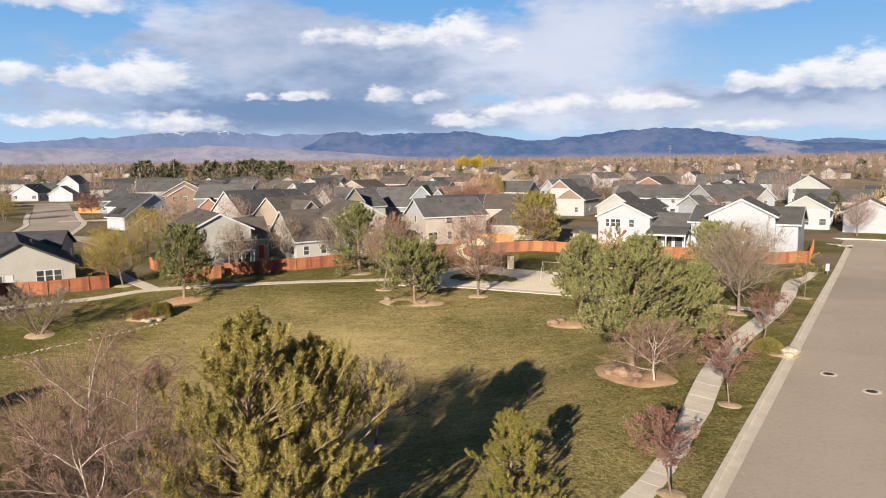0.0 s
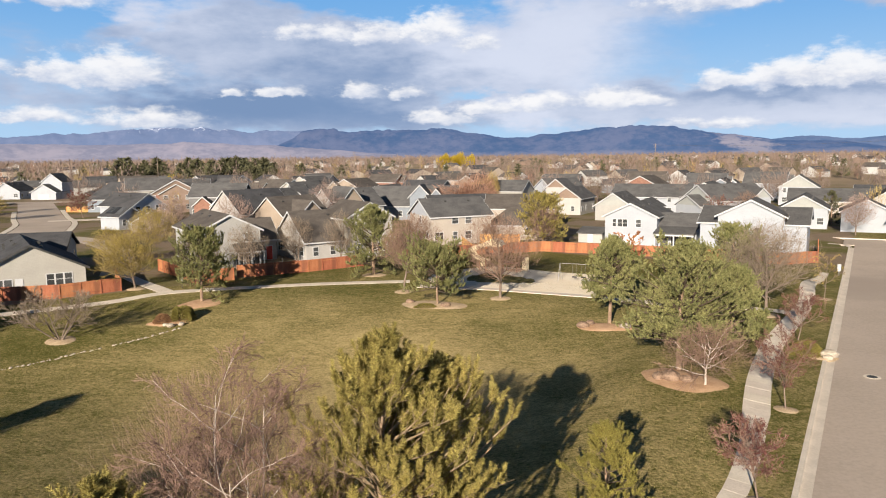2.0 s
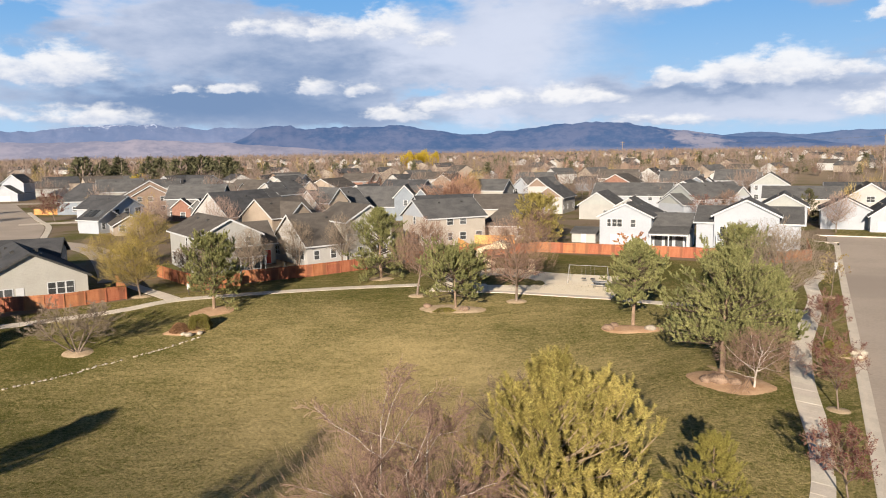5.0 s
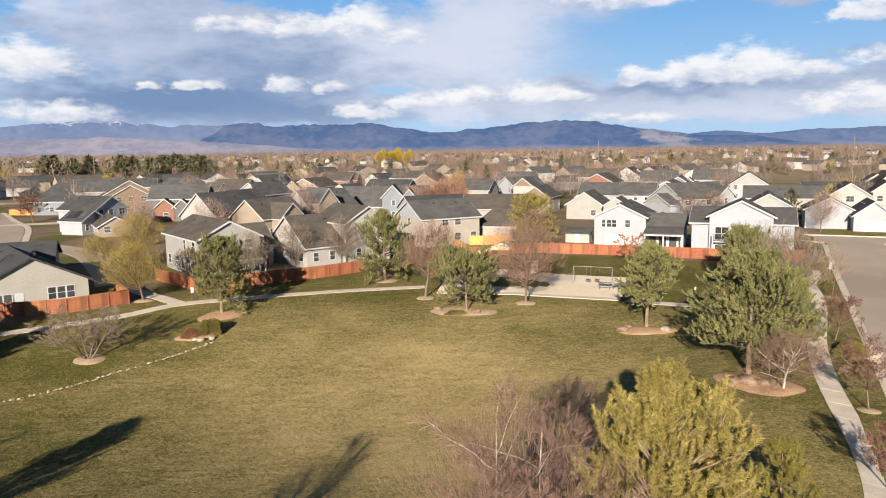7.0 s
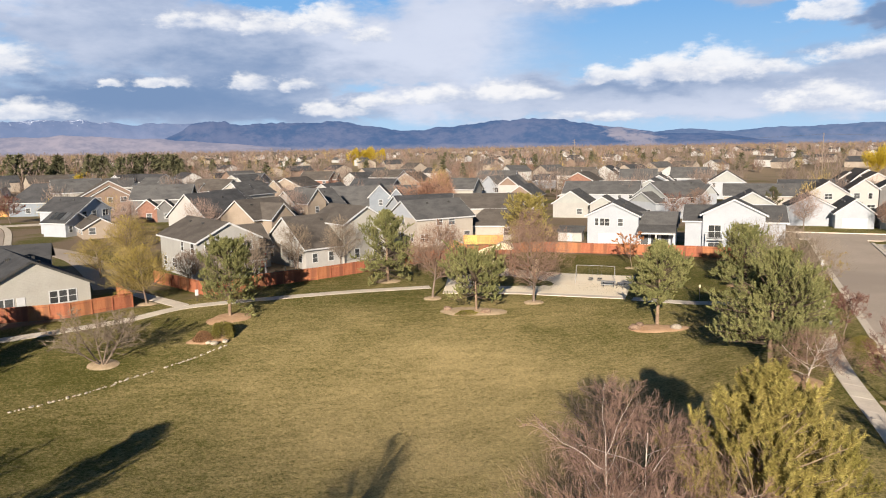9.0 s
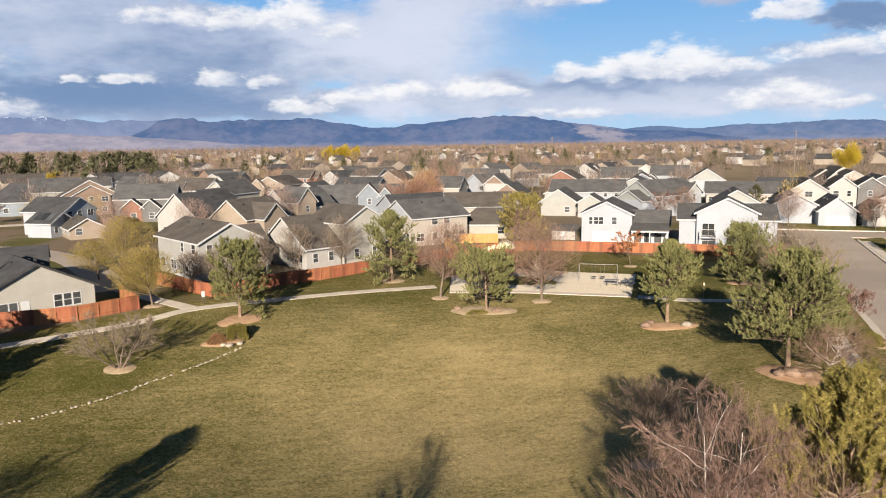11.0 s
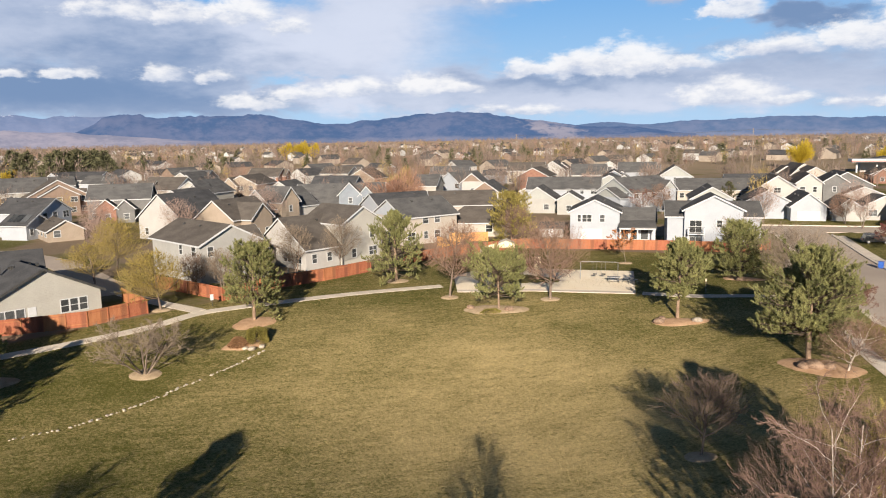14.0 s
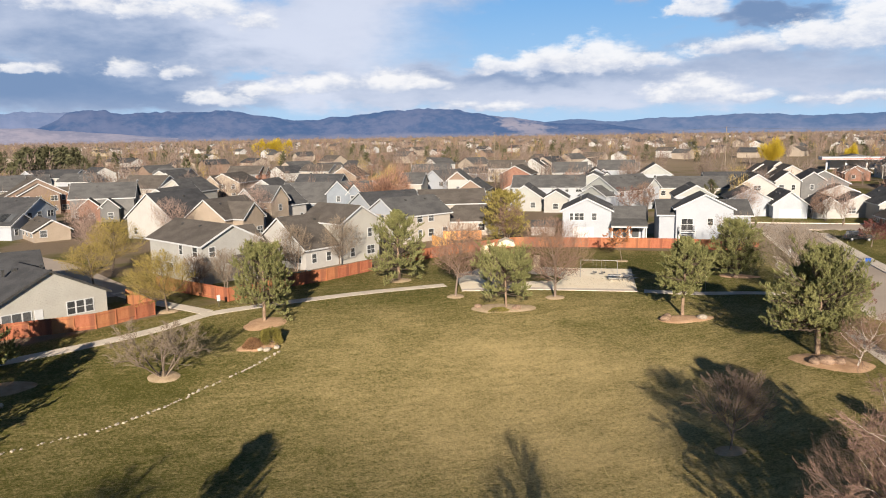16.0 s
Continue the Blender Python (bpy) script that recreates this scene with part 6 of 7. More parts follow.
for i, p in enumerate(creek):
    if math.sin(i * 0.37) + 0.5 * math.sin(i * 0.11 + 1) < -1.15:
        continue
    ob = new("stone", PALE[i % 5])
    ob.parent = edging
    q = p + rs.normal(size=2) * 0.10
    s_ = rs.uniform(0.05, 0.14)
    ob.matrix_local = pose(*q, float(land(*q)) + s_ * 0.3, 0, 0, rs.uniform(0, 360)) @ Matrix.Diagonal((s_ * 1.2, s_, s_, 1))
ROCKS = [(6.2, 55.0, 0.55, 1), (7.0, 54.6, 0.75, 1), (7.9, 54.0, 0.5, 1), (6.9, 55.5, 0.4, 1), (4.6, 75.6, 0.60, 1), (5.5, 76.4, 0.50, 1), (8.7, 74.3, 0.55, 0), (-13.6, 88.2, 0.45, 1), (-9.4, 86.0, 0.5, 1),
         (22.6, 61.4, 0.7, 0), (22.1, 60.7, 0.4, 0), (-39.6, 80.9, 0.4, 0), (-40.3, 81.2, 0.3, 0), (-38.6, 81.4, 0.35, 0), (-62.5, 72.0, 0.5, 0), (25.3, 89.6, 0.5, 1)]
for x, y, r, dark in ROCKS:
    r *= 0.9
    ob = new("boulder", (DARK if dark else PALE)[int(x * 7) % 3])
    ob.matrix_world = pose(x, y, float(land(x, y)) + r * 0.38 + 0.06, 0, 0, x * 40) @ Matrix.Diagonal((r * 1.25, r, r, 1))
    tagged(ob, "brown basalt boulder half sunk in a mulch bed" if dark else "pale rounded boulder half sunk in a bed", "boulder", "boulders in the beds")

# ---- playground ----
pg = (-1.9, 108.0)
pz = float(land(*pg)) + 0.05
play = thing("play_tower", (*pg, pz), -20, "brown and cream play tower with a spiral slide", "playground tower")
for x in (-1.0, 1.0):
    for y in (-1.0, 1.0):
        part("post", rod(bmesh.new(), (x, y, -0.3), (x, y, 3.9), 0.07), M["play_brown"], play)
part("deck", box(bmesh.new(), -1.05, 1.05, -1.05, 1.05, 2.3, 2.4, 0.02), M["play_brown"], play)
bm = bmesh.new()
prism(bm, [(-1.4, -1.4, 3.7), (1.4, -1.4, 3.7), (1.1, -1.4, 4.3), (0, -1.4, 4.75), (-1.1, -1.4, 4.3)], (0, 2.8, 0))
part("canopy", bm, M["play_cream"], play, "rounded cream plastic canopy")
for sx in (-1.02, 1.02):
    bm = bmesh.new()
    for j in range(5):
        box(bm, sx - 0.03, sx + 0.03, -0.9 + j * 0.4, -0.7 + j * 0.4, 2.4, 3.2)
    part("railing", bm, M["play_brown"], play)
# spiral slide: a trough winding down
tn = 40
v, f = [], []
for i in range(tn + 1):
    t = i / tn
    a = t * 6.6 + 1.2
    rc, z = 1.05, 2.95 * (1 - t) + 0.30
    for j in range(7):
        b = (j / 6 - 0.5) * math.pi
        rr, zz = rc + 0.56 * math.sin(b), z + 0.62 * (1 - math.cos(b))
        v.append((-2.3 + rr * math.cos(a), 0.3 + rr * math.sin(a), zz))
for i in range(tn):
    for j in range(6):
        f.append((i * 7 + j, i * 7 + j + 1, (i + 1) * 7 + j + 1, (i + 1) * 7 + j))
slide = mesh_object("spiral_slide", np.array(v), np.array(f), M["play_cream"], play, "cream plastic spiral slide", True)
slide.modifiers.new("wall", "SOLIDIFY").thickness = 0.05
part("slide_post", rod(bmesh.new(), (-2.3, 0.3, -0.3), (-2.3, 0.3, 3.4), 0.07), M["play_brown"], play)
bm = bmesh.new()
box(bm, 1.6, 3.6, -0.9, 0.9, 1.15, 1.25)
for x in (1.65, 3.55):
    for y in (-0.85, 0.85):
        rod(bm, (x, y, -0.3), (x, y, 3.0), 0.06)
part("lower_platform", bm, M["play_brown"], play)
bm = bmesh.new()
for j in range(5):
    rod(bm, (1.0, -0.5 + j * 0.25, 2.35), (1.62, -0.5 + j * 0.25, 1.2), 0.03)
part("step_bars", bm, M["play_brown"], play)
bm = bmesh.new()
box(bm, 4.2, 5.2, -0.1, 0.1, 0.2, 2.1, 0.03)
part("play_panel", bm, M["play_cream"], play, "cream activity panel")

sw = thing("swing_set", (8.6, 98.2, float(land(8.6, 98.2)) + 0.05), -27, "steel swing set with two dark seats on the sand", "swing set")
part("top_bar", rod(bmesh.new(), (-2.6, 0, 2.3), (2.6, 0, 2.3), 0.03), M["steel"], sw)
for x in (-2.6, 2.6):
    for y in (-1.0, 1.0):
        part("leg", rod(bmesh.new(), (x, 0, 2.3), (x, y, -0.3), 0.028), M["steel"], sw)
for x in (-0.6, 0.6):
    seat = part("swing_seat", box(bmesh.new(), x - 0.3, x + 0.3, -0.16, 0.16, 0.45, 0.62, 0.03), M["dark_metal"], sw, "dark rubber bucket seat")
    bm = bmesh.new()
    for q in (-0.26, 0.26):
        rod(bm, (x + q, 0, 0.6), (x + q, 0, 2.3), 0.012, sides=5)
    part("chains", bm, M["steel"], seat)


def bench(at, turn):
    b = thing("picnic_table", (*at, float(land(*at)) + 0.05), turn, "weathered metal picnic table with two benches", "picnic table", "tables at the playground")
    part("tabletop", box(bmesh.new(), -0.9, 0.9, -0.38, 0.38, 0.70, 0.76, 0.01), M["steel"], b)
    for y in (-0.75, 0.75):
        part("bench_seat", box(bmesh.new(), -0.9, 0.9, y - 0.14, y + 0.14, 0.42, 0.47, 0.01), M["steel"], b)
    for x in (-0.65, 0.65):
        bm = bmesh.new()
        rod(bm, (x, -0.8, 0.42), (x, 0.8, 0.42), 0.03)
        rod(bm, (x, -0.35, 0.7), (x, -0.6, -0.05), 0.03)
        rod(bm, (x, 0.35, 0.7), (x, 0.6, -0.05), 0.03)
        part("leg", bm, M["dark_metal"], b)


bench((9.2, 94.9), -25)
bench((10.9, 93.9), 20)


def post_box(name, label, at, h, mat_post, mat_box, wd, ht, category):
    p = thing(name, (*at, float(land(*at))), 20, label, category)
    part("post", rod(bmesh.new(), (0, 0, -0.3), (0, 0, h), 0.045), M[mat_post], p)
    part("panel", box(bmesh.new(), -wd / 2, wd / 2, -0.07, 0.07, h - ht, h, 0.02), M[mat_box], p)


post_box("sign_post", "narrow post with a small tan sign beside the path", (16.9, 84.9), 1.9, "wood_pole", "play_cream", 0.22, 0.35, "sign")
post_box("waste_bag_station", "pale bag dispenser on a post beside the path", (-44.2, 98.6), 1.5, "dark_metal", "trim", 0.4, 0.75, "dispenser")
post_box("utility_box", "pale utility box on a post by the street corner", (45.5, 101.8), 1.6, "steel", "trim", 0.6, 1.0, "utility box")

# manhole covers in the street
for x, y in ((23.2, 56.3), (24.1, 52.0)):
    z = float(land(x, y)) - 0.128
    mh = thing("manhole_cover", (x, y, z), 10, "round iron manhole cover in a concrete collar", "manhole cover", "manholes in the street")
    bm = bmesh.new()
    bmesh.ops.create_cone(bm, cap_ends=True, segments=28, radius1=0.62, radius2=0.60, depth=0.02, matrix=Matrix.Translation((0, 0, 0.006)))
    part("collar", bm, M["concrete"], mh)
    bm = bmesh.new()
    bmesh.ops.create_cone(bm, cap_ends=True, segments=28, radius1=0.40, radius2=0.38, depth=0.02, matrix=Matrix.Translation((0, 0, 0.014)))
    part("lid", bm, M["dark_metal"], mh)

bin_ = thing("wheelie_bin", (52.4, 92.9, float(land(52.4, 92.9)) - 0.13), 30, "blue plastic wheeled bin standing in the street", "bin")
bm = bmesh.new()
prism(bm, [(-0.26, -0.3, 0.06), (0.26, -0.3, 0.06), (0.32, -0.36, 1.0), (-0.32, -0.36, 1.0)], (0, 0.66, 0))
part("body", bm, M["bin_blue"], bin_)
part("lid", box(bmesh.new(), -0.34, 0.34, -0.4, 0.36, 1.0, 1.08, 0.02), M["bin_blue"], bin_)
for x in (-0.27, 0.27):
    part("wheel", rod(bmesh.new(), (x - 0.03, 0.3, 0.12), (x + 0.03, 0.3, 0.12), 0.12, sides=14), M["dark_metal"], bin_)


def parked_car(at, turn, label):
    """A large parked car: body, glazed cabin, bumpers, lamps and wheels; its length along x."""
    car = thing("car", (*at, float(land(*at)) + 0.02), turn, label, "car")
    bm = prism(bmesh.new(), [(-2.35, -0.9, 0.35), (2.35, -0.9, 0.35), (2.4, -0.9, 0.75), (2.25, -0.9, 0.98), (1.15, -0.9, 1.08), (-2.3, -0.9, 1.10), (-2.4, -0.9, 0.7)], (0, 1.8, 0))
    bmesh.ops.bevel(bm, geom=list(bm.edges), offset=0.06, segments=2, affect="EDGES")
    part("body", bm, M["car_paint"], car)
    bm = prism(bmesh.new(), [(-2.2, -0.80, 1.08), (1.15, -0.80, 1.06), (0.45, -0.70, 1.66), (-1.95, -0.70, 1.68)], (0, 1.5, 0))
    part("cabin_glass", bm, M["glass"], car, "dark tinted windows")
    part("roof_panel", box(bmesh.new(), -1.95, 0.45, -0.74, 0.74, 1.66, 1.72, 0.03), M["car_paint"], car)
    for x in (-2.45, 2.36):
        part("bumper", box(bmesh.new(), x - 0.04, x + 0.10, -0.86, 0.86, 0.38, 0.62, 0.03), M["dark_metal"], car)
    for x, y in ((2.30, -0.65), (2.30, 0.65), (-2.42, -0.7), (-2.42, 0.7)):
        part("lamp", box(bmesh.new(), x - 0.02, x + 0.08, y - 0.18, y + 0.18, 0.72, 0.88, 0.02), M["trim"] if x > 0 else M["door_red"], car)
    for x in (-1.45, 1.45):
        for y in (-0.82, 0.82):
            wheel = part("wheel", rod(bmesh.new(), (x, y - 0.11, 0.34), (x, y + 0.11, 0.34), 0.35, sides=20), M["dark_metal"], car)
            part("rim", rod(bmesh.new(), (x, y - 0.125, 0.34), (x, y + 0.125, 0.34), 0.20, sides=16), M["steel"], wheel)


parked_car((70.0, 111.5), -31.0, "dark grey family car parked in a drive")
bare_tree("plum_tree", "broad plum tree with dark red buds on a front lawn", (66.5, 105.5), 5.0, 57, twig="twig_red", lean=8, trunk=0.3, radius=0.1, limbs=14, n2=6, n3=6, n4=2, fine=0.014, spread=50, reach=0.8, wide=7.0,
          leaf="leaf_plum", leaf_n=6000, leaf_len=0.13, leaf_w=0.09)
bare_tree("bare_tree", "tall pale bare tree in a front yard", (84.0, 129.0), 8.0, 58, twig="twig_pink", stems=3, lean=12, trunk=0.2, radius=0.1, limbs=9, n2=6, n3=6, n4=0, fine=0.018, spread=36, reach=0.6, wide=5.0, haze=1200, haze_w=0.025)


def pole(at, h, seed):
    z = float(land(*at))
    p = thing("utility_pole", (*at, z), seed * 17, "tall weathered utility pole", "utility pole", "poles over the houses")
    part("mast", rod(bmesh.new(), (0, 0, -0.5), (0, 0, h), 0.17, 0.12), M["wood_pole"], p)
    for zz in (h - 0.6, h - 1.8):
        part("cross_arm", box(bmesh.new(), -1.2, 1.2, -0.06, 0.06, zz, zz + 0.14), M["wood_pole"], p)


# ---- the town beyond: houses, trees and poles out to the hills ----
rt = np.random.default_rng(5)
taken = [(o.location.x, o.location.y) for o in scene.objects if o.type == "EMPTY" and o.name.startswith("house")]


def blocked(x, y, gap):
    s, a = road_side(x, y), along(x, y)
    return (any((x - p) ** 2 + (y - q) ** 2 < gap ** 2 for p, q in taken) or (a < ROAD_END + 20 and s > -14)
            or (-230 < x < -85 and y < 335 and abs(x + 111 + (y - 193) * 0.56) < 30) or (150 < x < 330 and 250 < y < 420))


spots = []
for row in range(36):
    for col in range(-50, 70):
        y = 205 + row * 27 * (1 + row * 0.02) + rt.uniform(-7, 7)
        x = col * 23 + rt.uniform(-5, 5) + (row % 2) * 9
        az_ = math.degrees(math.atan2(x + 22, y - 2))
        if az_ < -36 or az_ > 51 or rt.random() < min(0.18 + 0.0017 * (y - 200), 0.86) or blocked(x, y, 19):
            continue
        spots.append((x, y))
        taken.append((x, y))
FAR = [("white", "white", "roof_grey", "grey"), ("cream", "cream", "roof_dark", "charcoal"), ("beige", "beige", "roof_brown", "brown"), ("greige", "greige", "roof_grey", "grey"),
       ("tan", "tan", "roof_brown", "brown"), ("blue-grey", "blue", "roof_dark", "charcoal"), ("red brick", "brick", "roof_brown", "brown"), ("sage", "sage", "roof_grey", "grey")]
near_far = [p for p in spots if p[1] < 330]
beyond = [p for i, p in enumerate(spots) if p[1] >= 330 and i % 4]
for i, (x, y) in enumerate(near_far):
    nm_, wl_, rf_, rn_ = FAR[int(rt.integers(0, 8))]
    two = rt.random() < 0.7
    e_, r_ = (6.6, 9.4) if two else (4.2, 6.9)
    hw_ = rt.uniform(2.4, 3.4)
    house("%s house with a %s roof among bare trees" % (nm_, rn_), (x, y), 29 + 90 * int(rt.integers(0, 4)) + rt.uniform(-6, 6), rt.uniform(9.5, 12), rt.uniform(12, 15), e_ + rt.uniform(0, 0.6), r_ + rt.uniform(0, 1.0),
          wl_, rf_, 200 + i, extra=((0, rt.uniform(-4, 4), -1.5, hw_, 0, 6, e_ - 1.0, r_ - 1.4, wl_),), rows=(1.0, 3.9) if two else (1.0,), faces="FL", drop=0.45)


def far_town(points):
    """The rest of the town, too far off to tell apart: walls and roofs in one."""
    rng = np.random.default_rng(9)
    mats = ["far_white", "far_white", "far_tan", "far_tan", "brown", "roof_grey", "roof_dark", "roof_brown"]
    v, f, mi, n = [], [], [], 0
    for x, y in points:
        wd, dp, e_, r_ = rng.uniform(4.5, 6), rng.uniform(6, 8), rng.uniform(3.2, 5.6), rng.uniform(2.2, 3.2)
        a = radians(29 + 90 * rng.integers(0, 2) + rng.uniform(-8, 8))
        c, s = math.cos(a), math.sin(a)
        loc = [(-wd, -dp, 0), (wd, -dp, 0), (wd, dp, 0), (-wd, dp, 0), (-wd, -dp, e_), (wd, -dp, e_), (wd, dp, e_), (-wd, dp, e_), (0, -dp, e_ + r_), (0, dp, e_ + r_),
               (-wd - 0.5, -dp - 0.4, e_ - 0.2), (-wd - 0.5, dp + 0.4, e_ - 0.2), (wd + 0.5, -dp - 0.4, e_ - 0.2), (wd + 0.5, dp + 0.4, e_ - 0.2), (0, -dp - 0.4, e_ + r_ + 0.12), (0, dp + 0.4, e_ + r_ + 0.12)]
        v += [(x + c * p - s * q, y + s * p + c * q, 1.2 + h) for p, q, h in loc]
        wall_, roof_ = int(rng.choice(5, p=(0.3, 0.2, 0.2, 0.15, 0.15))), 5 + int(rng.integers(0, 3))
        for face, mt in (((0, 1, 5, 4), wall_), ((1, 2, 6, 5), wall_), ((2, 3, 7, 6), wall_), ((3, 0, 4, 7), wall_), ((4, 5, 8, 8), wall_), ((6, 7, 9, 9), wall_), ((10, 14, 15, 11), roof_), ((12, 13, 15, 14), roof_)):
            f.append(tuple(dict.fromkeys(n + k for k in face)))
            mi.append(mt)
        n += 16
    me = bpy.data.meshes.new("far_town")
    me.from_pydata(v, [], f)
    for k in mats:
        me.materials.append(M[k])
    me.polygons.foreach_set("material_index", mi)
    tagged(new("far_town", me), "far roofs and pale walls of the town among trees", "houses", kind="stuff")


far_town(beyond)


def far_wood(name, label, mat, spots, heights, seed, tris=130, width=0.55, needle=False, slim=1.0):
    """Many small crowns in one: a stub of trunk and a haze of twigs each."""
    rng = np.random.default_rng(seed)
    n = len(spots)
    row = np.repeat(np.arange(n), tris)
    h = heights[row]
    wd = width * rng.uniform(0.75, 1.25, n)[row]
    base = np.column_stack((spots, np.full(n, 1.1)))
    if needle:
        zz = rng.uniform(0, 1, n * tris) ** 1.3
        rr = (1 - zz) * rng.uniform(0.5, 1.0, n * tris) + 0.05
        a = rng.uniform(0, 6.28, n * tris)
        p = np.stack((np.cos(a) * rr * wd * h * 0.5, np.sin(a) * rr * wd * h * 0.5, h * (0.08 + 0.9 * zz)), -1)
        d = unit(np.stack((np.cos(a), np.sin(a), 0.5 + 0 * a), -1) + rng.normal(size=p.shape) * 0.4)
        size = h * rng.uniform(0.10, 0.20, n * tris)
        lots = [blades(base[row] + p, d, size, size * 0.5, rng)]
    else:
        # boughs fan out of the trunk, twigs fill an uneven crown
        q = unit(rng.normal(size=(n * tris, 3))) * (rng.uniform(0.2, 1.0, (n * tris, 1)) ** 0.5)
        lump = 1 + 0.22 * np.sin(q[:, :1] * 4 + row[:, None] * 1.7) * np.cos(q[:, 1:2] * 3 + row[:, None])
        end = np.stack((q[:, 0] * wd * h * 0.5, q[:, 1] * wd * h * 0.5, h * (0.60 + 0.40 * q[:, 2])), -1) * lump
        big = np.arange(n * tris) % 5 == 0
        start = np.where(big[:, None], np.stack((end[:, 0] * 0.06, end[:, 1] * 0.06, end[:, 2] * 0.45), -1), end * (0.84, 0.84, 0.86) + rng.normal(size=end.shape) * h[:, None] * 0.014)
        d = end - start
        size = np.linalg.norm(d, axis=1)
        lots = [blades(base[row] + start, unit(d), size, np.where(big, h * 0.011 * slim, (size * 0.10 + 0.0085 * h * (300.0 / tris) ** 0.5) * slim), rng)]
    lots.append(tubes(base, base + np.column_stack((np.zeros((n, 2)), heights * 0.7)), heights * 0.018, heights * 0.008, 3))
    return tagged(mesh_object(name, *merge(lots), M[mat]), label, "trees", kind="stuff")


def scatter(n, seed, y0, y1, power=1.0, a0=-38.0, a1=52.0, clear=6.5):
    rng = np.random.default_rng(seed)
    r = y0 + (y1 - y0) * rng.uniform(0, 1, n) ** power
    a = np.radians(rng.uniform(a0, a1, n))
    xy = np.column_stack((-22 + r * np.sin(a), 2 + r * np.cos(a)))
    t = np.array(taken)
    keep = []
    for p in xy:
        s, al = road_side(*p), along(*p)
        if np.min(((t - p) ** 2).sum(1)) < clear ** 2 or (al < ROAD_END + 16 and s > -3) or (-200 < p[0] < -90 and p[1] < 310 and abs(p[0] + 111 + (p[1] - 193) * 0.56) < 14):
            keep.append(False)
        elif 155 < p[0] < 330 and 255 < p[1] < 400:
            keep.append(False)
        else:
            keep.append(True)
    return xy[np.array(keep)], rng


for nm, lb, mt, n, y0, y1, pw, sd, h0, h1, tr in (
        ("bare_woods", "haze of bare brown trees among the far houses", "far_bare", 560, 205, 640, 0.9, 1, 6.5, 11.5, 420),
        ("bare_woods", "haze of bare brown trees towards the hills", "far_bare", 4600, 400, 2600, 0.66, 2, 9.0, 17.0, 60),
        ("reddish_trees", "bare trees with reddish spring twigs", "far_red", 90, 205, 560, 0.9, 3, 6.0, 9.0, 520),
        ("reddish_trees", "far bare trees with reddish twigs", "far_red", 620, 420, 2000, 0.65, 4, 8.0, 13.0, 70),
        ("budding_trees", "trees with golden spring buds", "far_gold", 40, 200, 600, 0.9, 5, 6.0, 9.5, 520),
        ("budding_trees", "far trees with golden spring buds", "far_gold", 330, 450, 2200, 0.7, 6, 8.0, 14.0, 70)):
    sp_, rg_ = scatter(n, sd, y0, y1, pw)
    far_wood(nm, lb, mt, sp_, rg_.uniform(h0, h1, len(sp_)), sd + 50, tr, 0.85 if tr > 100 else 0.7, False, 0.6 if tr > 100 else 1.35)
sp_, rg_ = scatter(260, 11, 300, 1500, 0.7)
far_wood("conifers", "dark green conifers among the far houses", "needle_dark", sp_, rg_.uniform(6, 12, len(sp_)), 71, 200, 0.55, True)
sp_, rg_ = scatter(52, 12, 420, 640, 1.0, -22.5, -10.5)
far_wood("conifers", "row of dark green conifers behind the houses", "needle_dark", sp_, rg_.uniform(10, 17, len(sp_)), 72, 420, 1.1, True)
for i, (x, y, h) in enumerate(((256.0, 350.0, 15.0), (0.0, 758.0, 17.0), (14.0, 764.0, 18.0), (27.0, 760.0, 16.0), (-150.0, 405.0, 9.0), (292.0, 330.0, 11.0))):
    far_wood("yellow_willow", "big yellow willow far off among the houses", "leaf_yellow", np.array([(x, y)]), np.array([h]), 80 + i, 5200, 0.95, False, 0.7)
far_wood("orange_tree", "big bare tree with reddish spring twigs", "far_orange", np.array([(-1.5, 196.0)]), np.array([11.5]), 93, 7000, 1.35, False, 0.4)
far_wood("budding_tree", "round tree with yellow-green spring buds", "far_gold", np.array([(5.0, 222.0)]), np.array([11.0]), 94, 6000, 1.1, False, 0.45)
for at, h, sd in (((108.7, 400.0), 21.0, 1), ((209.3, 329.4), 22.0, 2), ((-60.0, 470.0), 19.0, 3), ((-150.0, 380.0), 17.0, 5), ((-120.0, 520.0), 19.0, 6), ((310.0, 262.0), 22.0, 7)):
    pole(at, h, sd)


def wire(a, b, sag=1.5):
    t = np.linspace(0, 1, 17)[:, None]
    p = np.array(a) * (1 - t) + np.array(b) * t
    p[:, 2] -= 4 * sag * (t * (1 - t))[:, 0]
    ring = np.array(((0, 0, 0.035), (0, 0.03, -0.018), (0, -0.03, -0.018)))
    v = (p[:, None] + ring[None]).reshape(-1, 3)
    i, j = np.arange(16)[:, None] * 3, np.arange(3)[None]
    k = (j + 1) % 3
    f = np.stack((i + j, i + k, i + k + 3, i + j + 3), -1).reshape(-1, 4)
    ob = mesh_object("power_line", v, f, M["dark_metal"])
    tagged(ob, "thin power line strung between utility poles", "power line")


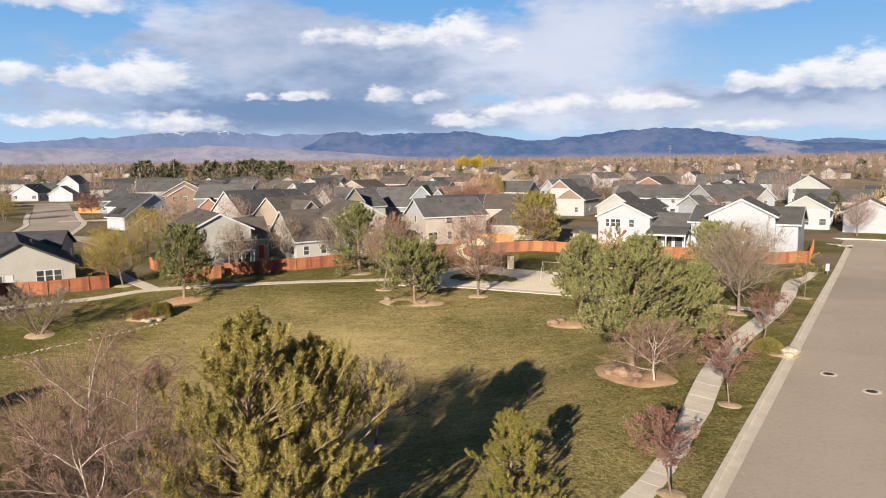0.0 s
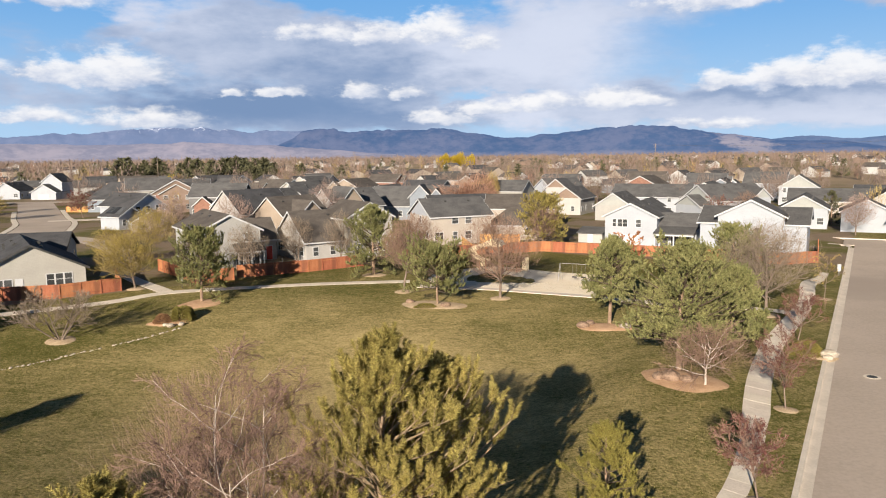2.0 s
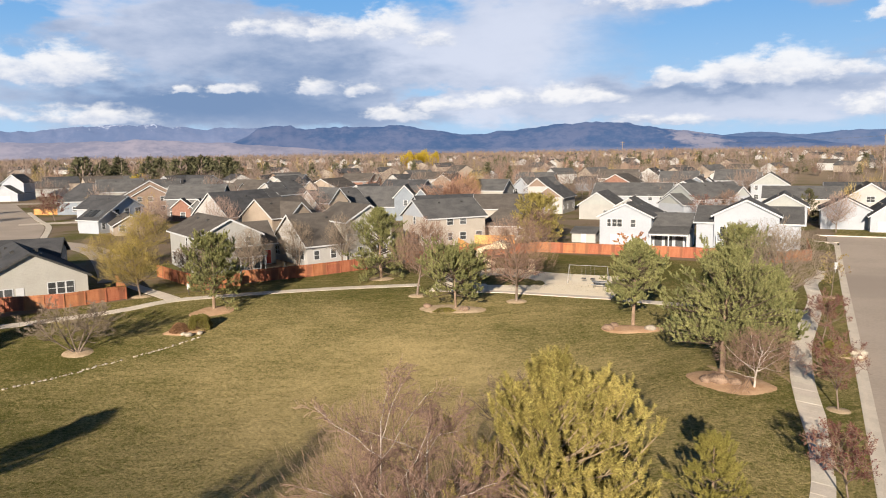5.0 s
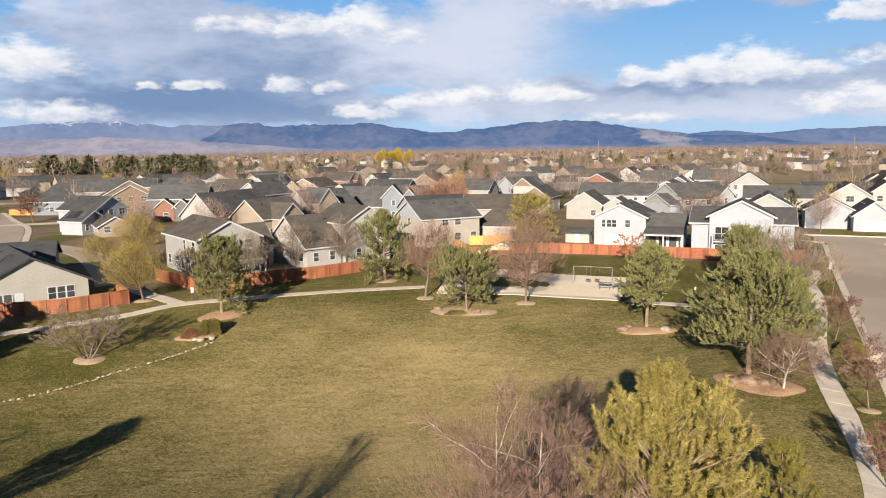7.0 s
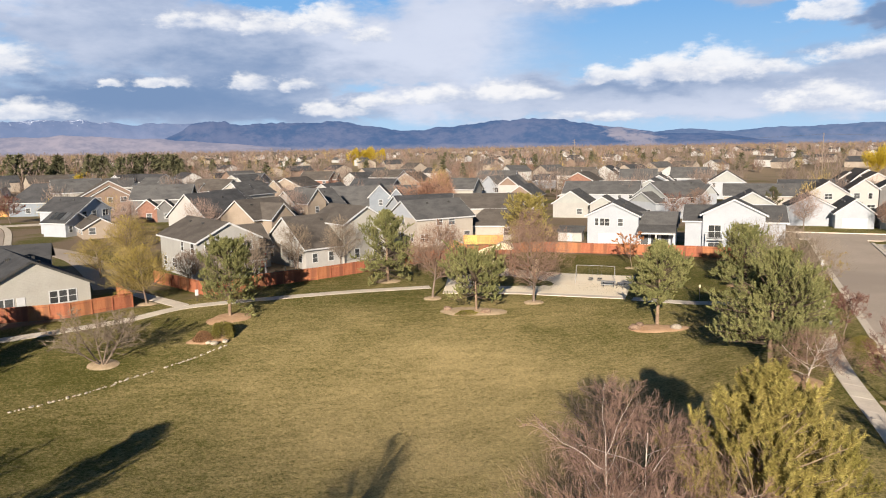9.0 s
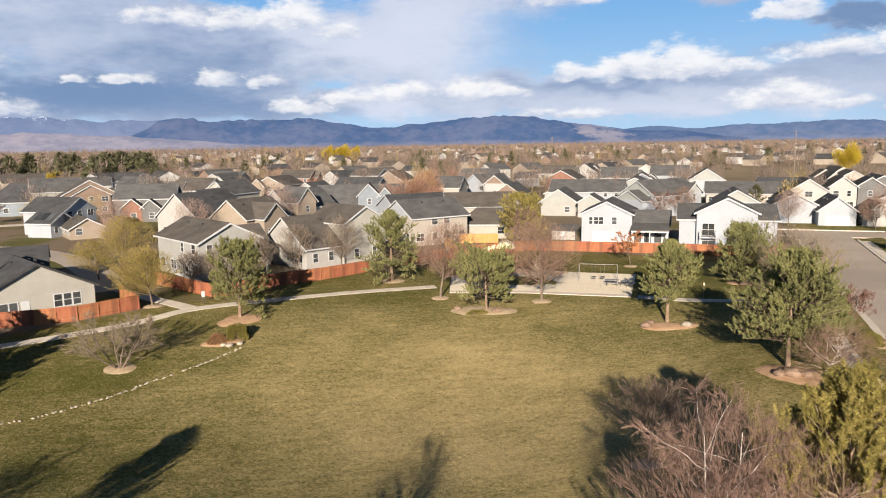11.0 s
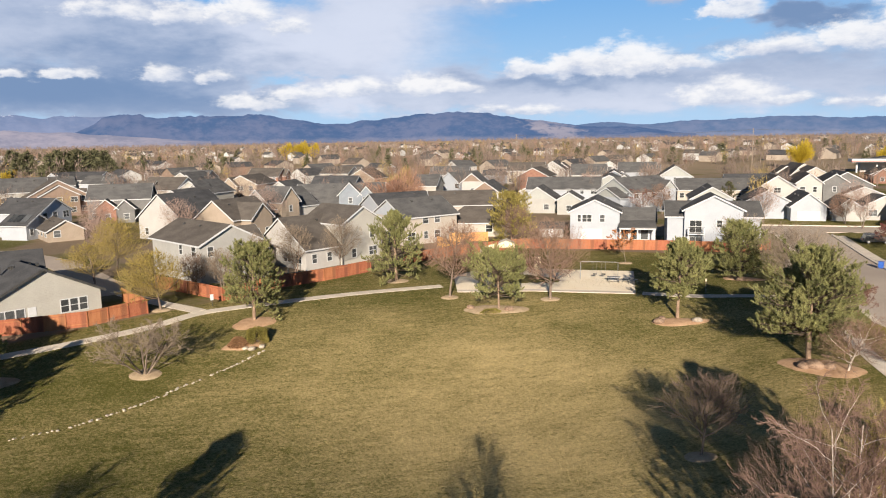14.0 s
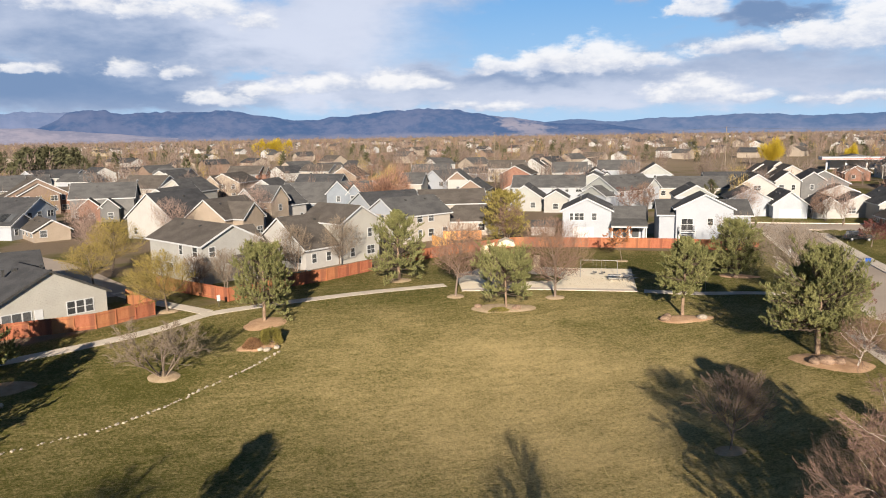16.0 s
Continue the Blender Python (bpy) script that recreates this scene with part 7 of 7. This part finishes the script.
for o in (-1.0, 1.0):
    wire((108.7, 400.0 + o, 21.6), (209.3, 329.4 + o, 22.6))
    wire((209.3, 329.4 + o, 22.6), (310.0, 262.0 + o, 22.6))

# filling station beyond the field
gz = thing("filling_station", (252.0, 288.0, 1.2), -34, "white filling-station canopy with a red stripe", "filling station")
part("canopy", box(bmesh.new(), -16, 16, -5, 5, 5.2, 6.6, 0.1), M["trim"], gz)
part("stripe", box(bmesh.new(), -16.1, 16.1, -5.1, -5.01, 5.5, 5.9), M["door_red"], gz)
for x in (-13, -4.5, 4.5, 13):
    part("column", box(bmesh.new(), x - 0.35, x + 0.35, -0.35, 0.35, 0, 5.2), M["trim"], gz)
part("shop", box(bmesh.new(), -10, 14, 9, 19, 0, 5.0, 0.1), M["far_white"], gz)
part("shop_roof", prism(bmesh.new(), [(-11, 8, 5.0), (15, 8, 5.0), (2, 8, 7.5)], (0, 12, 0)), M["roof_grey"], gz)

# ---- grass blades over the open lawn ----
rb = np.random.default_rng(31)
n_ = 130000
gp = np.column_stack((rb.uniform(-62, 14, n_), 36 + 62 * rb.uniform(0, 1, n_) ** 1.25))
gp = gp[(road_side(gp[:, 0], gp[:, 1]) < -1.0)]
near_bed = np.zeros(len(gp), bool)
for cx, cy, rx, ry, turn, kind_, seed in BEDS:
    near_bed |= ((gp - (cx, cy)) ** 2).sum(1) < (max(rx, ry) * 0.8) ** 2
for cx, cy, r in RINGS:
    near_bed |= ((gp - (cx, cy)) ** 2).sum(1) < r * r
for line in (EAST_PATH, WEST_PATH):
    pl = respace(bezier(line), 0.6)
    for k in range(0, len(pl), 2):
        near_bed |= ((gp - pl[k]) ** 2).sum(1) < 1.15 ** 2
gp = gp[~near_bed]
gd = unit(np.column_stack((rb.normal(0, 0.45, (len(gp), 2)), np.ones(len(gp)))))
tagged(mesh_object("grass", *blades(np.column_stack((gp, land(gp[:, 0], gp[:, 1]) - 0.01)), gd, rb.uniform(0.04, 0.08, len(gp)), rb.uniform(0.025, 0.06, len(gp)), rb), M["straw"]), "short tufts of half-dry grass", "grass", kind="stuff")
